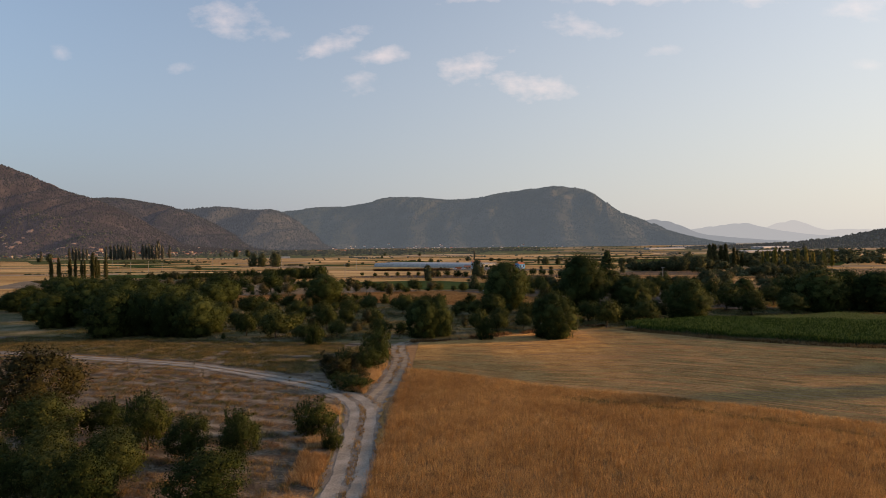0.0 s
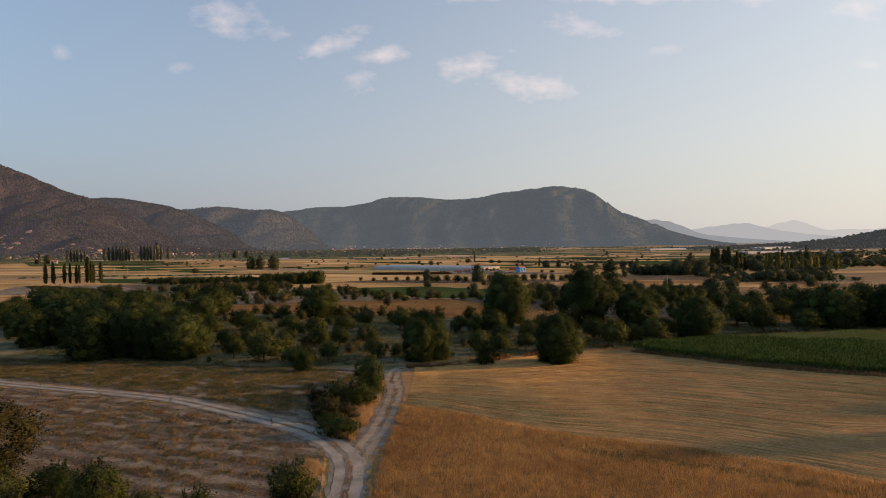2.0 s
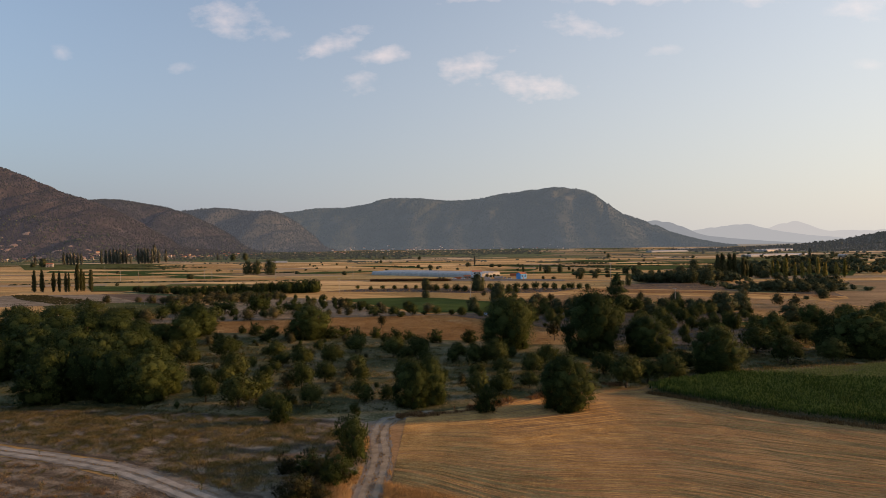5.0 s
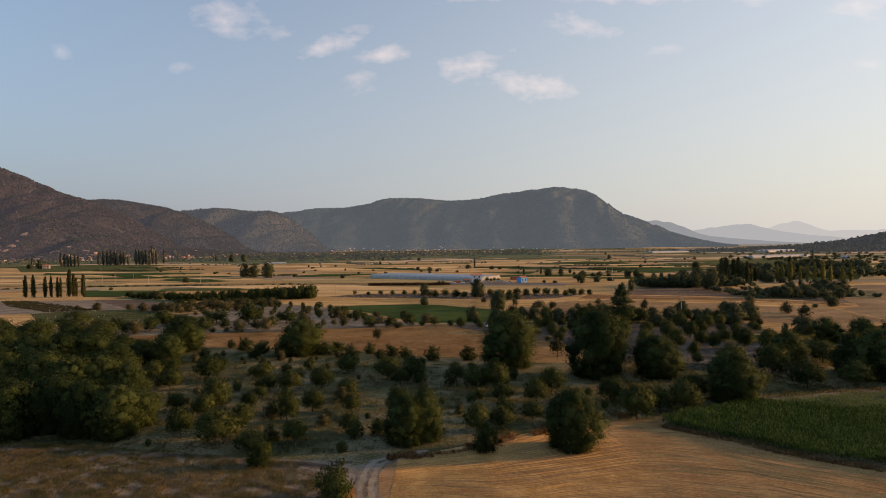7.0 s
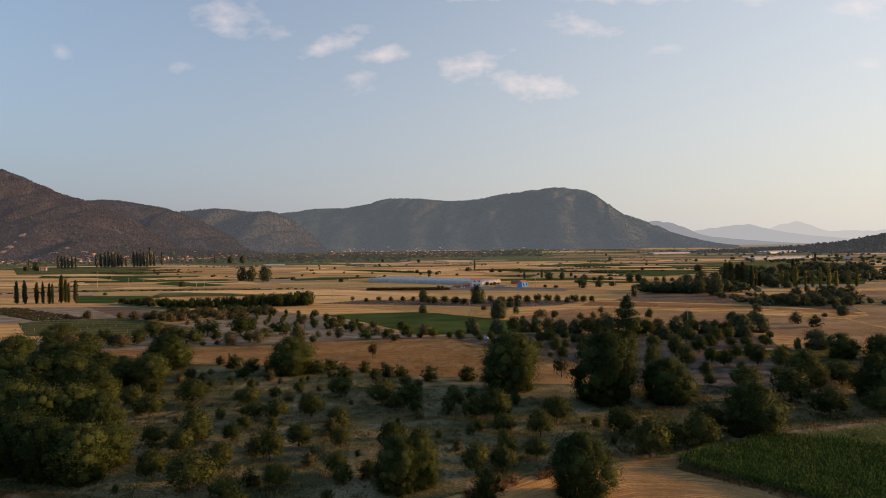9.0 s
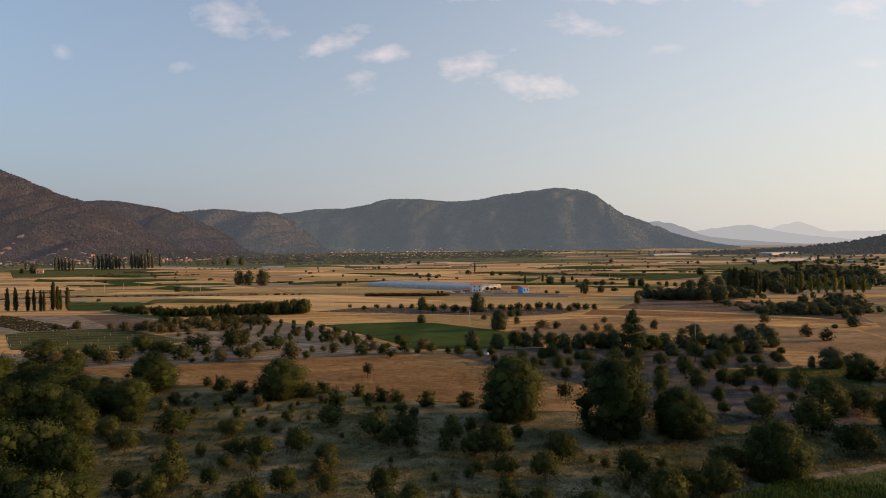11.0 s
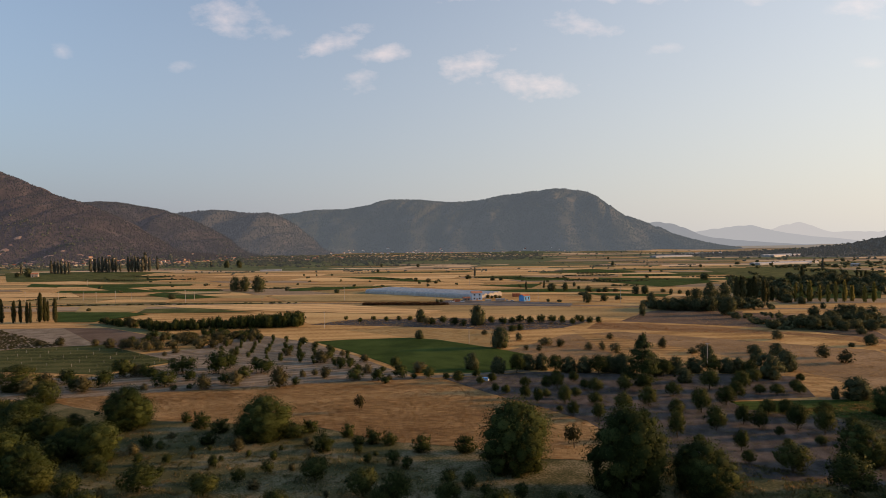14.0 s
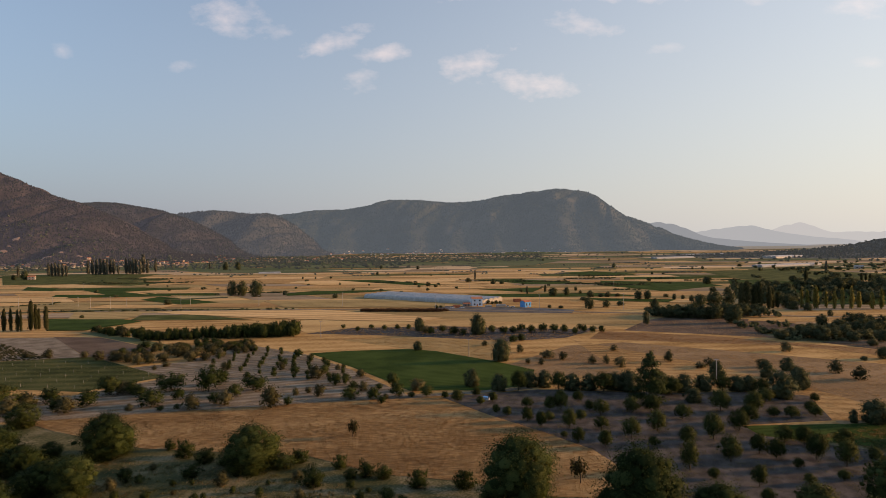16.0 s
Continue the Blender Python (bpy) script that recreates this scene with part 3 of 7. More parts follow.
def scatter_woods(name, key, count, mat, label, size, seed, slim=1.0, bare=-.25):
    """Small uneven tree clumps strewn over a hillside, one joined mesh."""
    rng = random.Random(seed)
    yc, x0, step, w, heights, depth = RIDGES[key]
    verts, faces = [], []
    made = 0
    tries = 0
    while made < count and tries < count * 6:
        tries += 1
        x = rng.uniform(x0 - w * .4, x0 + step * (len(heights) - 1) + w)
        y = rng.uniform(yc - depth * 1.2, yc + 60)
        h = ridge_height(key, x, y)
        if any(abs(x - q[0]) < q[2] and abs(y - q[1]) < q[3] for q in BARE):
            continue
        if h < 1.5 or noise.noise((x / 90.0, y / 90.0, 9)) < bare + rng.uniform(-.3, .1):
            continue
        made += 1
        z = fall(y) + h - 1.0
        r = size * rng.uniform(.5, 1.15)
        tall = r * rng.uniform(1.3, 2.3) * slim
        a0 = rng.uniform(0, 6.3)
        b = len(verts)
        for k in range(5):
            a = a0 + k * 1.2566
            q = r * rng.uniform(.6, 1.0)
            verts.append((x + q * math.cos(a), y + q * math.sin(a), z + tall * (rng.uniform(.2, .5) if slim == 1.0 else rng.uniform(-.15, .12))))
        verts.append((x + rng.uniform(-.2, .2) * r, y, z + tall))
        verts.append((x, y, z))
        for k in range(5):
            faces.append((b + k, b + (k + 1) % 5, b + 5))
            faces.append((b + (k + 1) % 5, b + k, b + 6))
    return tagged(new(name, mesh_of(name, verts, faces, mat)), label, "woods", kind="stuff")


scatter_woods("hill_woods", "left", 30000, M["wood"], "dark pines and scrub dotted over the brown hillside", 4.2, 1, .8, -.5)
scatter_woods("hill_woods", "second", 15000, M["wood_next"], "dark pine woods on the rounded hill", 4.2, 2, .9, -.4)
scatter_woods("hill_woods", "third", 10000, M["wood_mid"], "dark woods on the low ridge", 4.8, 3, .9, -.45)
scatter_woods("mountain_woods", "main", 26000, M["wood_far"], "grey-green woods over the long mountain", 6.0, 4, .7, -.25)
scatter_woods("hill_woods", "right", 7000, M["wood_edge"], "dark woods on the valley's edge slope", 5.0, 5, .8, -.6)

# ---- near fields ----
WHEAT_EDGE = [(-5.7, 94), (1, 90.4), (15.5, 78.7), (27.9, 72.8), (37.4, 65.7), (43.5, 59.9), (47.8, 56.3)]
STUBBLE_EDGE = [(-7.9, 123.6), (-0.8, 127.3), (8.9, 131), (19.9, 139.9), (32, 147.8), (46.1, 148.9), (62.5, 131.2), (73.7, 119.7),
    (80.9, 111.6), (90.6, 101.3)]
ORCHARD_FLOOR = [(-180, 249), (-106, 243), (-47, 228), (13, 203), (38, 182), (57, 154), (43.2, 146.6), (27.3, 142.7),
    (17.3, 140.3), (-9.5, 129.2), (-28.7, 126.7), (-87.1, 137.1)]
BROWN_FIELD = [(-135, 275), (-91, 286), (-29, 300), (2, 303), (20, 278), (35, 258), (46, 241), (52, 218),
    (45, 207), (27, 209), (11, 218), (-8, 223), (-16, 227), (-32, 238), (-81, 246), (-118, 264)]
GREEN_FIELD = [(-69, 407), (-50, 414), (-15, 419), (1, 410), (30, 378), (47, 355), (40, 323), (22, 314),
    (4, 315), (-9, 315), (-17, 330), (-40, 367)]
ORCHARD_SOIL = [(-156, 365), (-127, 387), (-121, 448), (-70, 404), (-39, 360), (-9, 308), (0, 304), (-34, 299),
    (-90, 285), (-135, 275), (-159, 275), (-193, 316), (-142, 312), (-121, 343)]
VINEYARD = [(-236, 381), (-227, 392), (-187, 404), (-121, 348), (-142, 319), (-179, 326), (-194, 326)]
PLOUGHED_LEFT = [(-259, 484), (-224, 479), (-160, 426), (-167, 410), (-167, 389), (-187, 400)]
GREEN_STRIP_LEFT = [(-253, 503), (-242, 508), (-159, 441), (-160, 428), (-225, 481)]
VINE_ROWS = [(-330, 480), (-257, 482), (-191, 404), (-178, 387), (-190, 402), (-228, 393), (-236, 381), (-280, 372)]
STRAW_LEFT = [(-340, 515), (-261, 509), (-244, 508), (-259, 484), (-330, 480)]
STRIP_SOIL = [(-89, 488), (-62, 515), (4, 519), (90, 496), (116, 503), (82, 456), (45, 445), (-26, 472)]
PLOUGHED_RIGHT = [(161, 542), (201, 578), (242, 539), (259, 516), (249, 439), (261, 424), (245, 389), (216, 441),
    (175, 464), (127, 487)]
BROWN_STRIPE = [(111, 485), (171, 457), (242, 398), (234, 374), (202, 416), (144, 433), (95, 450)]
YARD = [(-2, 674), (98, 641), (123, 623), (115, 596), (44, 612), (-2, 631)]
ORCHARD_SOIL_RIGHT = [(4, 304), (42, 315), (90, 307), (122, 307), (141, 300), (129, 267), (98, 263), (98, 252),
    (124, 236), (101, 185), (60, 200), (51, 215), (46, 241), (35, 258), (20, 278)]
GREEN_STRIP_RIGHT = [(98, 262), (132, 263), (158, 265), (135, 236), (98, 252)]
MAIZE = [(42, 142), (48.4, 147), (61, 154), (73, 158), (92, 162), (113, 166), (127, 150), (87, 110),
    (73.1, 113.6), (57.9, 124.4), (50.4, 133.1)]
STRAW_FIELD = [(269, 593), (330, 606), (376, 582), (307, 486), (278, 521), (234, 532)]
SCRUB_GROUND = [(211, 472), (274, 514), (324, 510), (324, 473), (287, 427), (271, 437), (224, 427), (207, 437)]
STRAW_PALE = [(-106, 609), (13, 560), (119, 515), (113, 491), (12, 521), (-62, 518), (-89, 490), (-112, 535)]
STRAW_OLIVE = [(-60, 457), (-25, 467), (7, 457), (46, 438), (30, 378), (1, 410), (-15, 419)]
STRAW_TAWNY = [(84, 446), (131, 364), (152, 300), (155, 265), (129, 267), (142, 300), (119, 311), (85, 346)]
STRAW_DULL = [(-73, 660), (64, 615), (177, 564), (141, 495), (119, 515), (13, 560), (-106, 609)]
RIGHT_PLAIN = [(37, 370), (76, 425), (112, 435), (162, 399), (214, 359), (204, 307), (130, 243), (129, 265),
    (141, 299), (119, 311), (84, 340), (47, 342)]
FAR_RIGHT = [(150, 235), (206, 305), (216, 359), (236, 372), (246, 390), (262, 424), (250, 440), (260, 516), (300, 560), (420, 560), (420, 400), (330, 260), (230, 220)]


STUBBLE_FIELD = patch("stubble_field", [(-7, 70)] + WHEAT_EDGE[:1] + [(-6.8, 104), (-8.2, 113)] + STUBBLE_EDGE + [(100, 60), (90, 30), (40, 26), (0, 26), (-4, 40)], M["stubble"], "mown pale stubble field with curved swath lines", lift=.04)
patch("wheat_ground", [(-5.6, 40), (-5.9, 60), (-5.7, 78), (-4.8, 81), (-4.9, 93.5)] + WHEAT_EDGE[1:] + [(64, 40), (70, -60), (.2, -60), (-.6, -30), (-1.4, 0), (-3.4, 25)], M["wheat_ground"], "ground under standing ripe wheat", lift=.08)
patch("dry_field", [(-5, -60), (-6, -10), (-8.5, 25), (-10.5, 60), (-13, 76), (-21, 84), (-33, 93), (-52, 103), (-95, 117), (-190, 140), (-160, 20), (-140, -60)], M["dry_field"], "weedy dry field with faint furrows", lift=.04)
patch("dry_verge", [(-21, 88), (-24, 92), (-42, 103), (-68, 113), (-130, 124), (-120, 146), (-60, 134), (-30, 126), (-12, 124), (-12, 100), (-17, 90)], M["dry_field"], "dry weedy strip beside the farm track", lift=.05)
patch("fork_ground", [(-34, 88), (-20, 79), (-12, 73), (-8, 80), (-7, 124), (-30, 127), (-48, 110)], M["fork_soil"], "trodden dusty ground at the track fork", lift=.025)
patch("rough_ground", [(-260, 118), (-130, 118), (-118, 146), (-60, 134), (-30, 126), (-12, 122), (0, 128), (20, 140), (32, 149), (48, 148), (73, 158), (113, 166), (190, 180), (190, 258), (139, 262), (98, 250), (124, 236), (101, 185), (52, 216), (46, 240), (24, 216), (-8, 226), (-30, 242), (-80, 252), (-118, 270), (-260, 280)], M["orchard_floor"], "rough dull grass and bare earth between the trees", lift=.03)
patch("orchard_floor", ORCHARD_FLOOR, M["orchard_floor"], "dull dry grass under orchard trees", lift=.06)
patch("brown_wheat_field", BROWN_FIELD, M["brown_wheat"], "reddish brown ripe grain field", lift=.1)
patch("green_field", GREEN_FIELD, M["green_field"], "dark green crop field", lift=.1)
patch("orchard_soil", ORCHARD_SOIL, M["soil_light"], "grey bare soil of a young orchard", lift=.05)
patch("vineyard_ground", VINEYARD, M["vine_cover"], "green cover of a staked plantation", lift=.09)
patch("ploughed_field", PLOUGHED_LEFT, M["ploughed"], "ploughed brown field", lift=.07)
patch("green_strip", GREEN_STRIP_LEFT, M["olive_strip"], "pale grey-green crop strip", lift=.09)
patch("vine_ground", VINE_ROWS, M["soil_light"], "grey brown soil under low vine rows", lift=.065)
patch("straw_field", STRAW_LEFT, M["parcel_tan"], "golden straw strip before the poplars", lift=.08)
patch("orchard_soil", STRIP_SOIL, M["soil"], "grey soil strip under a row of small trees", lift=.05)
patch("ploughed_field", PLOUGHED_RIGHT, M["ploughed"], "grey brown ploughed field", lift=.05)
patch("fallow_strip", BROWN_STRIPE, M["brown_stripe"], "dark brown fallow strip", lift=.07)
patch("yard", YARD, M["yard"], "grey gravel yard along the greenhouses", "yard", lift=.12)
patch("orchard_soil", ORCHARD_SOIL_RIGHT, M["soil"], "soil of a planted orchard, greyed for tree shade", lift=.07)
patch("green_strip", GREEN_STRIP_RIGHT, M["green_field"], "green crop strip behind the orchard", lift=.11)
patch("maize_ground", MAIZE, M["orchard_floor"], "soil under tall maize", lift=.1)
patch("straw_field", STRAW_PALE, M["straw_a"], "pale straw field between orchard strips", lift=.03)
patch("straw_field", STRAW_OLIVE, M["straw_b"], "olive straw field with dry grass", lift=.035)
patch("straw_field", STRAW_TAWNY, M["straw_c"], "tawny dry grass field", lift=.04)
patch("straw_field", RIGHT_PLAIN, M["straw_d"], "dull tawny grass field with scattered bushes", lift=.028)
patch("straw_field", FAR_RIGHT, M["straw_d"], "dull scrubby grassland", lift=.026)
patch("straw_field", STRAW_DULL, M["straw_b"], "dull straw field along the road", lift=.025)
patch("straw_field", STRAW_FIELD, M["plain"], "pale straw field", lift=.06)


# ---- far parcels of the plain ----
PARCELS = {"parcel_pale": ("straw_field", "pale straw parcel on the plain"), "parcel_tan": ("straw_field", "tan stubble parcel on the plain"), "parcel_olive": ("straw_field", "olive stubble parcel on the plain"),
           "parcel_grey": ("fallow_field", "grey fallow parcel on the plain"), "parcel_brown": ("grain_field", "ripe grain parcel on the plain"), "green_field": ("green_field", "dark green crop parcel on the plain"),
           "dull_green": ("green_field", "olive green crop parcel on the plain"), "far_green": ("green_field", "hazy green crop parcel far out on the plain"), "parcel_hazed": ("straw_field", "straw parcel far out on the plain, tinted pale for haze"), "margin": ("field_margin", "thin weedy ditch between parcels")}


def far_parcels():
    """Long narrow parcels side by side, with weedy margins between some of them."""
    rng = random.Random(11)
    y, row = 600.0, 0
    while y < 3300:
        depth = rng.uniform(26, 60) * (.7 + y / 1500.0)
        x = -1.05 * y - 60 + rng.uniform(-80, 0)
        lean, tilt = rng.uniform(-.9, .5), rng.uniform(-.05, .05)
        while x < 0.98 * y:
            wide = rng.uniform(70, 230) * (.6 + y / 1700.0)
            mid = x + wide / 2
            if not (-130 < mid < 330 and y < 700):
                green = .05 if y < 1250 else .16 + .36 * min(1, (y - 1250) / 900.0)
                if y > 1500 and mid < .12 * y:
                    green = .68
                if mid > .36 * y and y > 760:
                    green = .5
                if mid < -.3 * y and y > 760:
                    green += .1
                p = rng.random()
                kind = rng.choice(("green_field", "dull_green", "dull_green")) if p < green else rng.choice(("parcel_pale", "parcel_tan", "parcel_tan", "parcel_olive", "parcel_grey", "parcel_brown", "parcel_tan"))
                # farther parcels switch to the paler, haze-tinted colours
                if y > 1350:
                    kind = "far_green" if "green" in kind else rng.choice(("parcel_hazed", "parcel_hazed", "parcel_tan", "parcel_grey"))
                d, sk = depth * rng.uniform(.55, 1.1), tilt * wide
                sh, q = lean * d, rng.uniform(-.2, .2) * d
                lift = .10 + .012 * (row % 5) + y * .00008
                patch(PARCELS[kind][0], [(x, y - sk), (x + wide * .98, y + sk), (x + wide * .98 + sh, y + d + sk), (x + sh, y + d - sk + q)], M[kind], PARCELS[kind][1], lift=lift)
                if rng.random() < .62:
                    m = rng.uniform(2.0, 5.0) * (.5 + y / 1400.0)
                    patch("field_margin", [(x, y - sk), (x + wide * .98, y + sk), (x + wide * .98, y + m + sk), (x, y + m - sk)], M["margin"], "thin weedy margin between two parcels", "field margin", lift=lift + .06)
            x += wide
        y += depth * .86
        row += 1


far_parcels()

def far_field(kind, *outline):
    patch(PARCELS[kind][0], outline, M[kind], PARCELS[kind][1], lift=.30 + .00006 * outline[0][1])


far_field("green_field", (-612, 963), (-655, 1038), (-584, 1003), (-551, 938))
far_field("green_field", (-556, 993), (-453, 1001), (-382, 956), (-437, 912), (-377, 858), (-425, 855))
far_field("green_field", (-349, 782), (-345, 824), (-293, 783), (-240, 738), (-271, 716), (-307, 743))
far_field("green_field", (-199, 852), (-171, 890), (-51, 897), (-112, 849), (-186, 816))
far_field("green_field", (-183, 1127), (-110, 1129), (3, 984), (-31, 977))
far_field("dull_green", (-990, 1444), (-841, 1461), (-621, 1417), (-593, 1250), (-599, 1191), (-463, 1129), (-493, 1044), (-619, 1097), (-731, 1088))
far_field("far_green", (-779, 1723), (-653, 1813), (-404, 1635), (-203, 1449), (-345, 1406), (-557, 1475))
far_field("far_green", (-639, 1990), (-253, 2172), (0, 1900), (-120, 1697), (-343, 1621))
far_field("parcel_olive", (-194, 749), (-82, 753), (6, 696), (6, 659), (-153, 674))
far_field("parcel_pale", (-272, 645), (-173, 649), (-111, 648), (4, 569), (-14, 548), (-78, 561), (-154, 588), (-236, 622))
far_field("parcel_olive", (-345, 647), (-278, 650), (-262, 598), (-312, 597))
far_field("margin", (-413, 649), (-376, 665), (-288, 677), (-174, 660), (-174, 652), (-281, 663), (-367, 652), (-404, 636))
far_field("margin", (-326, 783), (-256, 809), (-252, 796), (-295, 772))
far_field("parcel_pale", (-684, 1061), (-619, 1097), (-485, 1012), (-559, 1005))
far_field("parcel_brown", (-572, 1264), (-490, 1306), (-373, 1228), (-476, 1194))
far_field("green_field", (226, 1287), (314, 1347), (375, 1224), (292, 1173))
far_field("green_field", (253, 1042), (384, 978), (389, 910), (278, 825), (230, 936))
far_field("dull_green", (411, 1206), (541, 1151), (417, 1114))
far_field("green_field", (54, 1108), (126, 1110), (236, 984), (132, 976))
far_field("green_field", (51, 887), (142, 910), (115, 830))
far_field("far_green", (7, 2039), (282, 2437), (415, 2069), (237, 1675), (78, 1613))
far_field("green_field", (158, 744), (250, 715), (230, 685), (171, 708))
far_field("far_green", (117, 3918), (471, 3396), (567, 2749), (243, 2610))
far_field("dull_green", (524, 1312), (707, 1331), (788, 1147), (681, 1001), (540, 958), (477, 1038))
far_field("green_field", (456, 1042), (638, 941), (416, 637), (307, 664), (361, 822))
far_field("green_field", (-333, 592), (-287, 600), (-241, 568), (-256, 515), (-284, 517))
far_field("parcel_olive", (-343, 646), (-280, 645), (-262, 585), (-315, 590))
far_field("dull_green", (-265, 615), (-225, 616), (-152, 575), (-255, 577))
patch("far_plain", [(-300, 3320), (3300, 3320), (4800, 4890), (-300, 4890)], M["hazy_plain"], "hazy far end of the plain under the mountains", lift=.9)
patch("scrub_ground", SCRUB_GROUND, M["orchard_floor"], "dark rough scrubby ground", lift=.09)

# ---- trees ----
def tube(verts, faces, p, q, ra, rb, n=6):
    p, q = Vector(p), Vector(q)
    d = (q - p).normalized()
    s = d.orthogonal().normalized()
    t = d.cross(s)
    b = len(verts)
    for c, r in ((p, ra), (q, rb)):
        for i in range(n):
            a = 2 * math.pi * i / n
            verts.append(c + (s * math.cos(a) + t * math.sin(a)) * r)
    for i in range(n):
        faces.append((b + i, b + (i + 1) % n, b + n + (i + 1) % n, b + n + i))


def crown_mesh(name, lobes, leaves, size, mat, seed, droop=0.0, core=0.72):
    """Leaves strewn over the outer shell of overlapping lobes, with a dark uneven core inside each."""
    rng = np.random.default_rng(seed)
    vol = np.array([l[3] * l[4] for l in lobes])
    counts = np.maximum(6, (leaves * vol / vol.sum()).astype(int))
    V, F, N = [], [], []
    base = 0
    mid = np.array([(l[0], l[1], l[2]) for l in lobes]).mean(0) * np.array((1, 1, .8))
    for (cx, cy, cz, r, rz), n in zip(lobes, counts):
        d = rng.normal(size=(n, 3))
        d /= np.linalg.norm(d, axis=1)[:, None]
        rad = .4 + 1.1 * rng.random(n) ** .8 + (rng.random(n) < .12) * rng.uniform(0, .5, n)
        c = np.stack((cx + d[:, 0] * rad * r, cy + d[:, 1] * rad * r, cz + d[:, 2] * rad * rz), 1)
        nrm = d + rng.normal(size=(n, 3)) * .65
        nrm[:, 2] += .25 - droop
        nrm /= np.linalg.norm(nrm, axis=1)[:, None]
        out = c - mid
        out /= np.linalg.norm(out, axis=1)[:, None] + 1e-6
        soft = d * .24 + out + rng.normal(size=(n, 3)) * .34
        soft /= np.linalg.norm(soft, axis=1)[:, None]
        nrm[(nrm * soft).sum(1) < 0] *= -1
        N.append(np.repeat(soft, 4, axis=0))
        t = np.cross(nrm, rng.normal(size=(n, 3)))
        t /= np.linalg.norm(t, axis=1)[:, None]
        b = np.cross(nrm, t)
        s = size * rng.uniform(.55, 1.25, n)[:, None]
        k = rng.uniform(.5, .8, n)[:, None]
        quad = np.stack((c - t * s, c - b * s * k, c + t * s, c + b * s * k * .9), 1).reshape(-1, 3)
        V.append(quad)
        F.append((np.arange(n * 4).reshape(-1, 4) + base))
        base += n * 4
    verts, faces = list(np.concatenate(V)), [tuple(int(i) for i in f) for f in np.concatenate(F)]
    if core:
        for cx, cy, cz, r, rz in lobes:
            bm = bmesh.new()
            bmesh.ops.create_icosphere(bm, subdivisions=1, radius=1)
            b = len(verts)
            for v in bm.verts:
                w = core * rng.uniform(.8, 1.15)
                verts.append((cx + v.co.x * r * w, cy + v.co.y * r * w, cz + v.co.z * rz * w))
                q = np.array(v.co) * .24 + 1.6 * (np.array(verts[-1]) - mid)
                N.append((q / (np.linalg.norm(q) + 1e-6))[None])
            bm.verts.ensure_lookup_table()
            for f in bm.faces:
                faces.append(tuple(b + v.index for v in f.verts))
            bm.free()
    me = mesh_of(name, verts, faces, mat, smooth=True)
    me.normals_split_custom_set_from_vertices(np.concatenate(N).tolist())      # leaves shade as the crown's rounded masses do
    return me


def trunk_mesh(height, radius, limbs, reach, seed, lean=0.05):
    rng = random.Random(seed)
    verts, faces = [], []
    top = Vector((rng.uniform(-lean, lean) * height, rng.uniform(-lean, lean) * height, height))
    mid = top * 0.5 + Vector((rng.uniform(-lean, lean) * height * .5, 0, 0))
    tube(verts, faces, (0, 0, -0.3), mid, radius * 1.25, radius * .9, 7)
    tube(verts, faces, mid, top, radius * .9, radius * .5, 7)
    for i in range(limbs):
        a = 2 * math.pi * (i + rng.uniform(-.3, .3)) / limbs
        p = mid.lerp(top, rng.uniform(0.1, 1))
        q = p + Vector((math.cos(a) * reach, math.sin(a) * reach, reach * rng.uniform(.5, 1.2)))
        tube(verts, faces, p, q, radius * .42, radius * .15, 5)
    return mesh_of("trunk", verts, faces, M["bark"], smooth=True)


def lobes_round(rng, w, h, base, n, small=.36):
    """Lobes filling a broad crown of width w between base and h: full below, domed and uneven above."""
    out = [(0, 0, base + (h - base) * .42, w * .33, (h - base) * .42)]
    squash, turn = rng.uniform(.85, 1.1), rng.uniform(0, 6.28)
    for i in range(n):
        a = i * 2.39996 + rng.uniform(-.3, .3)
        up = min(.99, max(.0, (i + .5) / n + rng.uniform(-.06, .06)))
        ring = ((.66 if base < .08 else .62) + (.85 if base < .08 else .95) * up) if up < .4 else (1 - ((up - .4) / .6) ** 2) ** .66 if up < 1 else .1
        ring *= rng.uniform(.74, 1.10) * (1 + .2 * math.sin(a + turn + up * 4) + .1 * math.sin(2 * a + turn * 3))
        r = w * small * rng.uniform(.34, .82) * .68 * (20 / max(20, n)) ** .28
        out.append((math.cos(a) * (w / 2 - r) * ring * squash, math.sin(a) * (w / 2 - r) * ring,
                    base + r * .6 + (h - base - r * 1.5) * up, r, r * rng.uniform(.75, 1.3)))
    reach = sorted(math.hypot(q[0], q[1]) + q[3] * .9 for q in out)
    far = reach[int(len(reach) * .84)]
    top = max(q[2] + q[4] * .9 for q in out)
    k, kz = w * .5 / far, h / top
    return [(q[0] * k, q[1] * k, q[2] * kz, q[3] * k, q[4] * kz) for q in out]


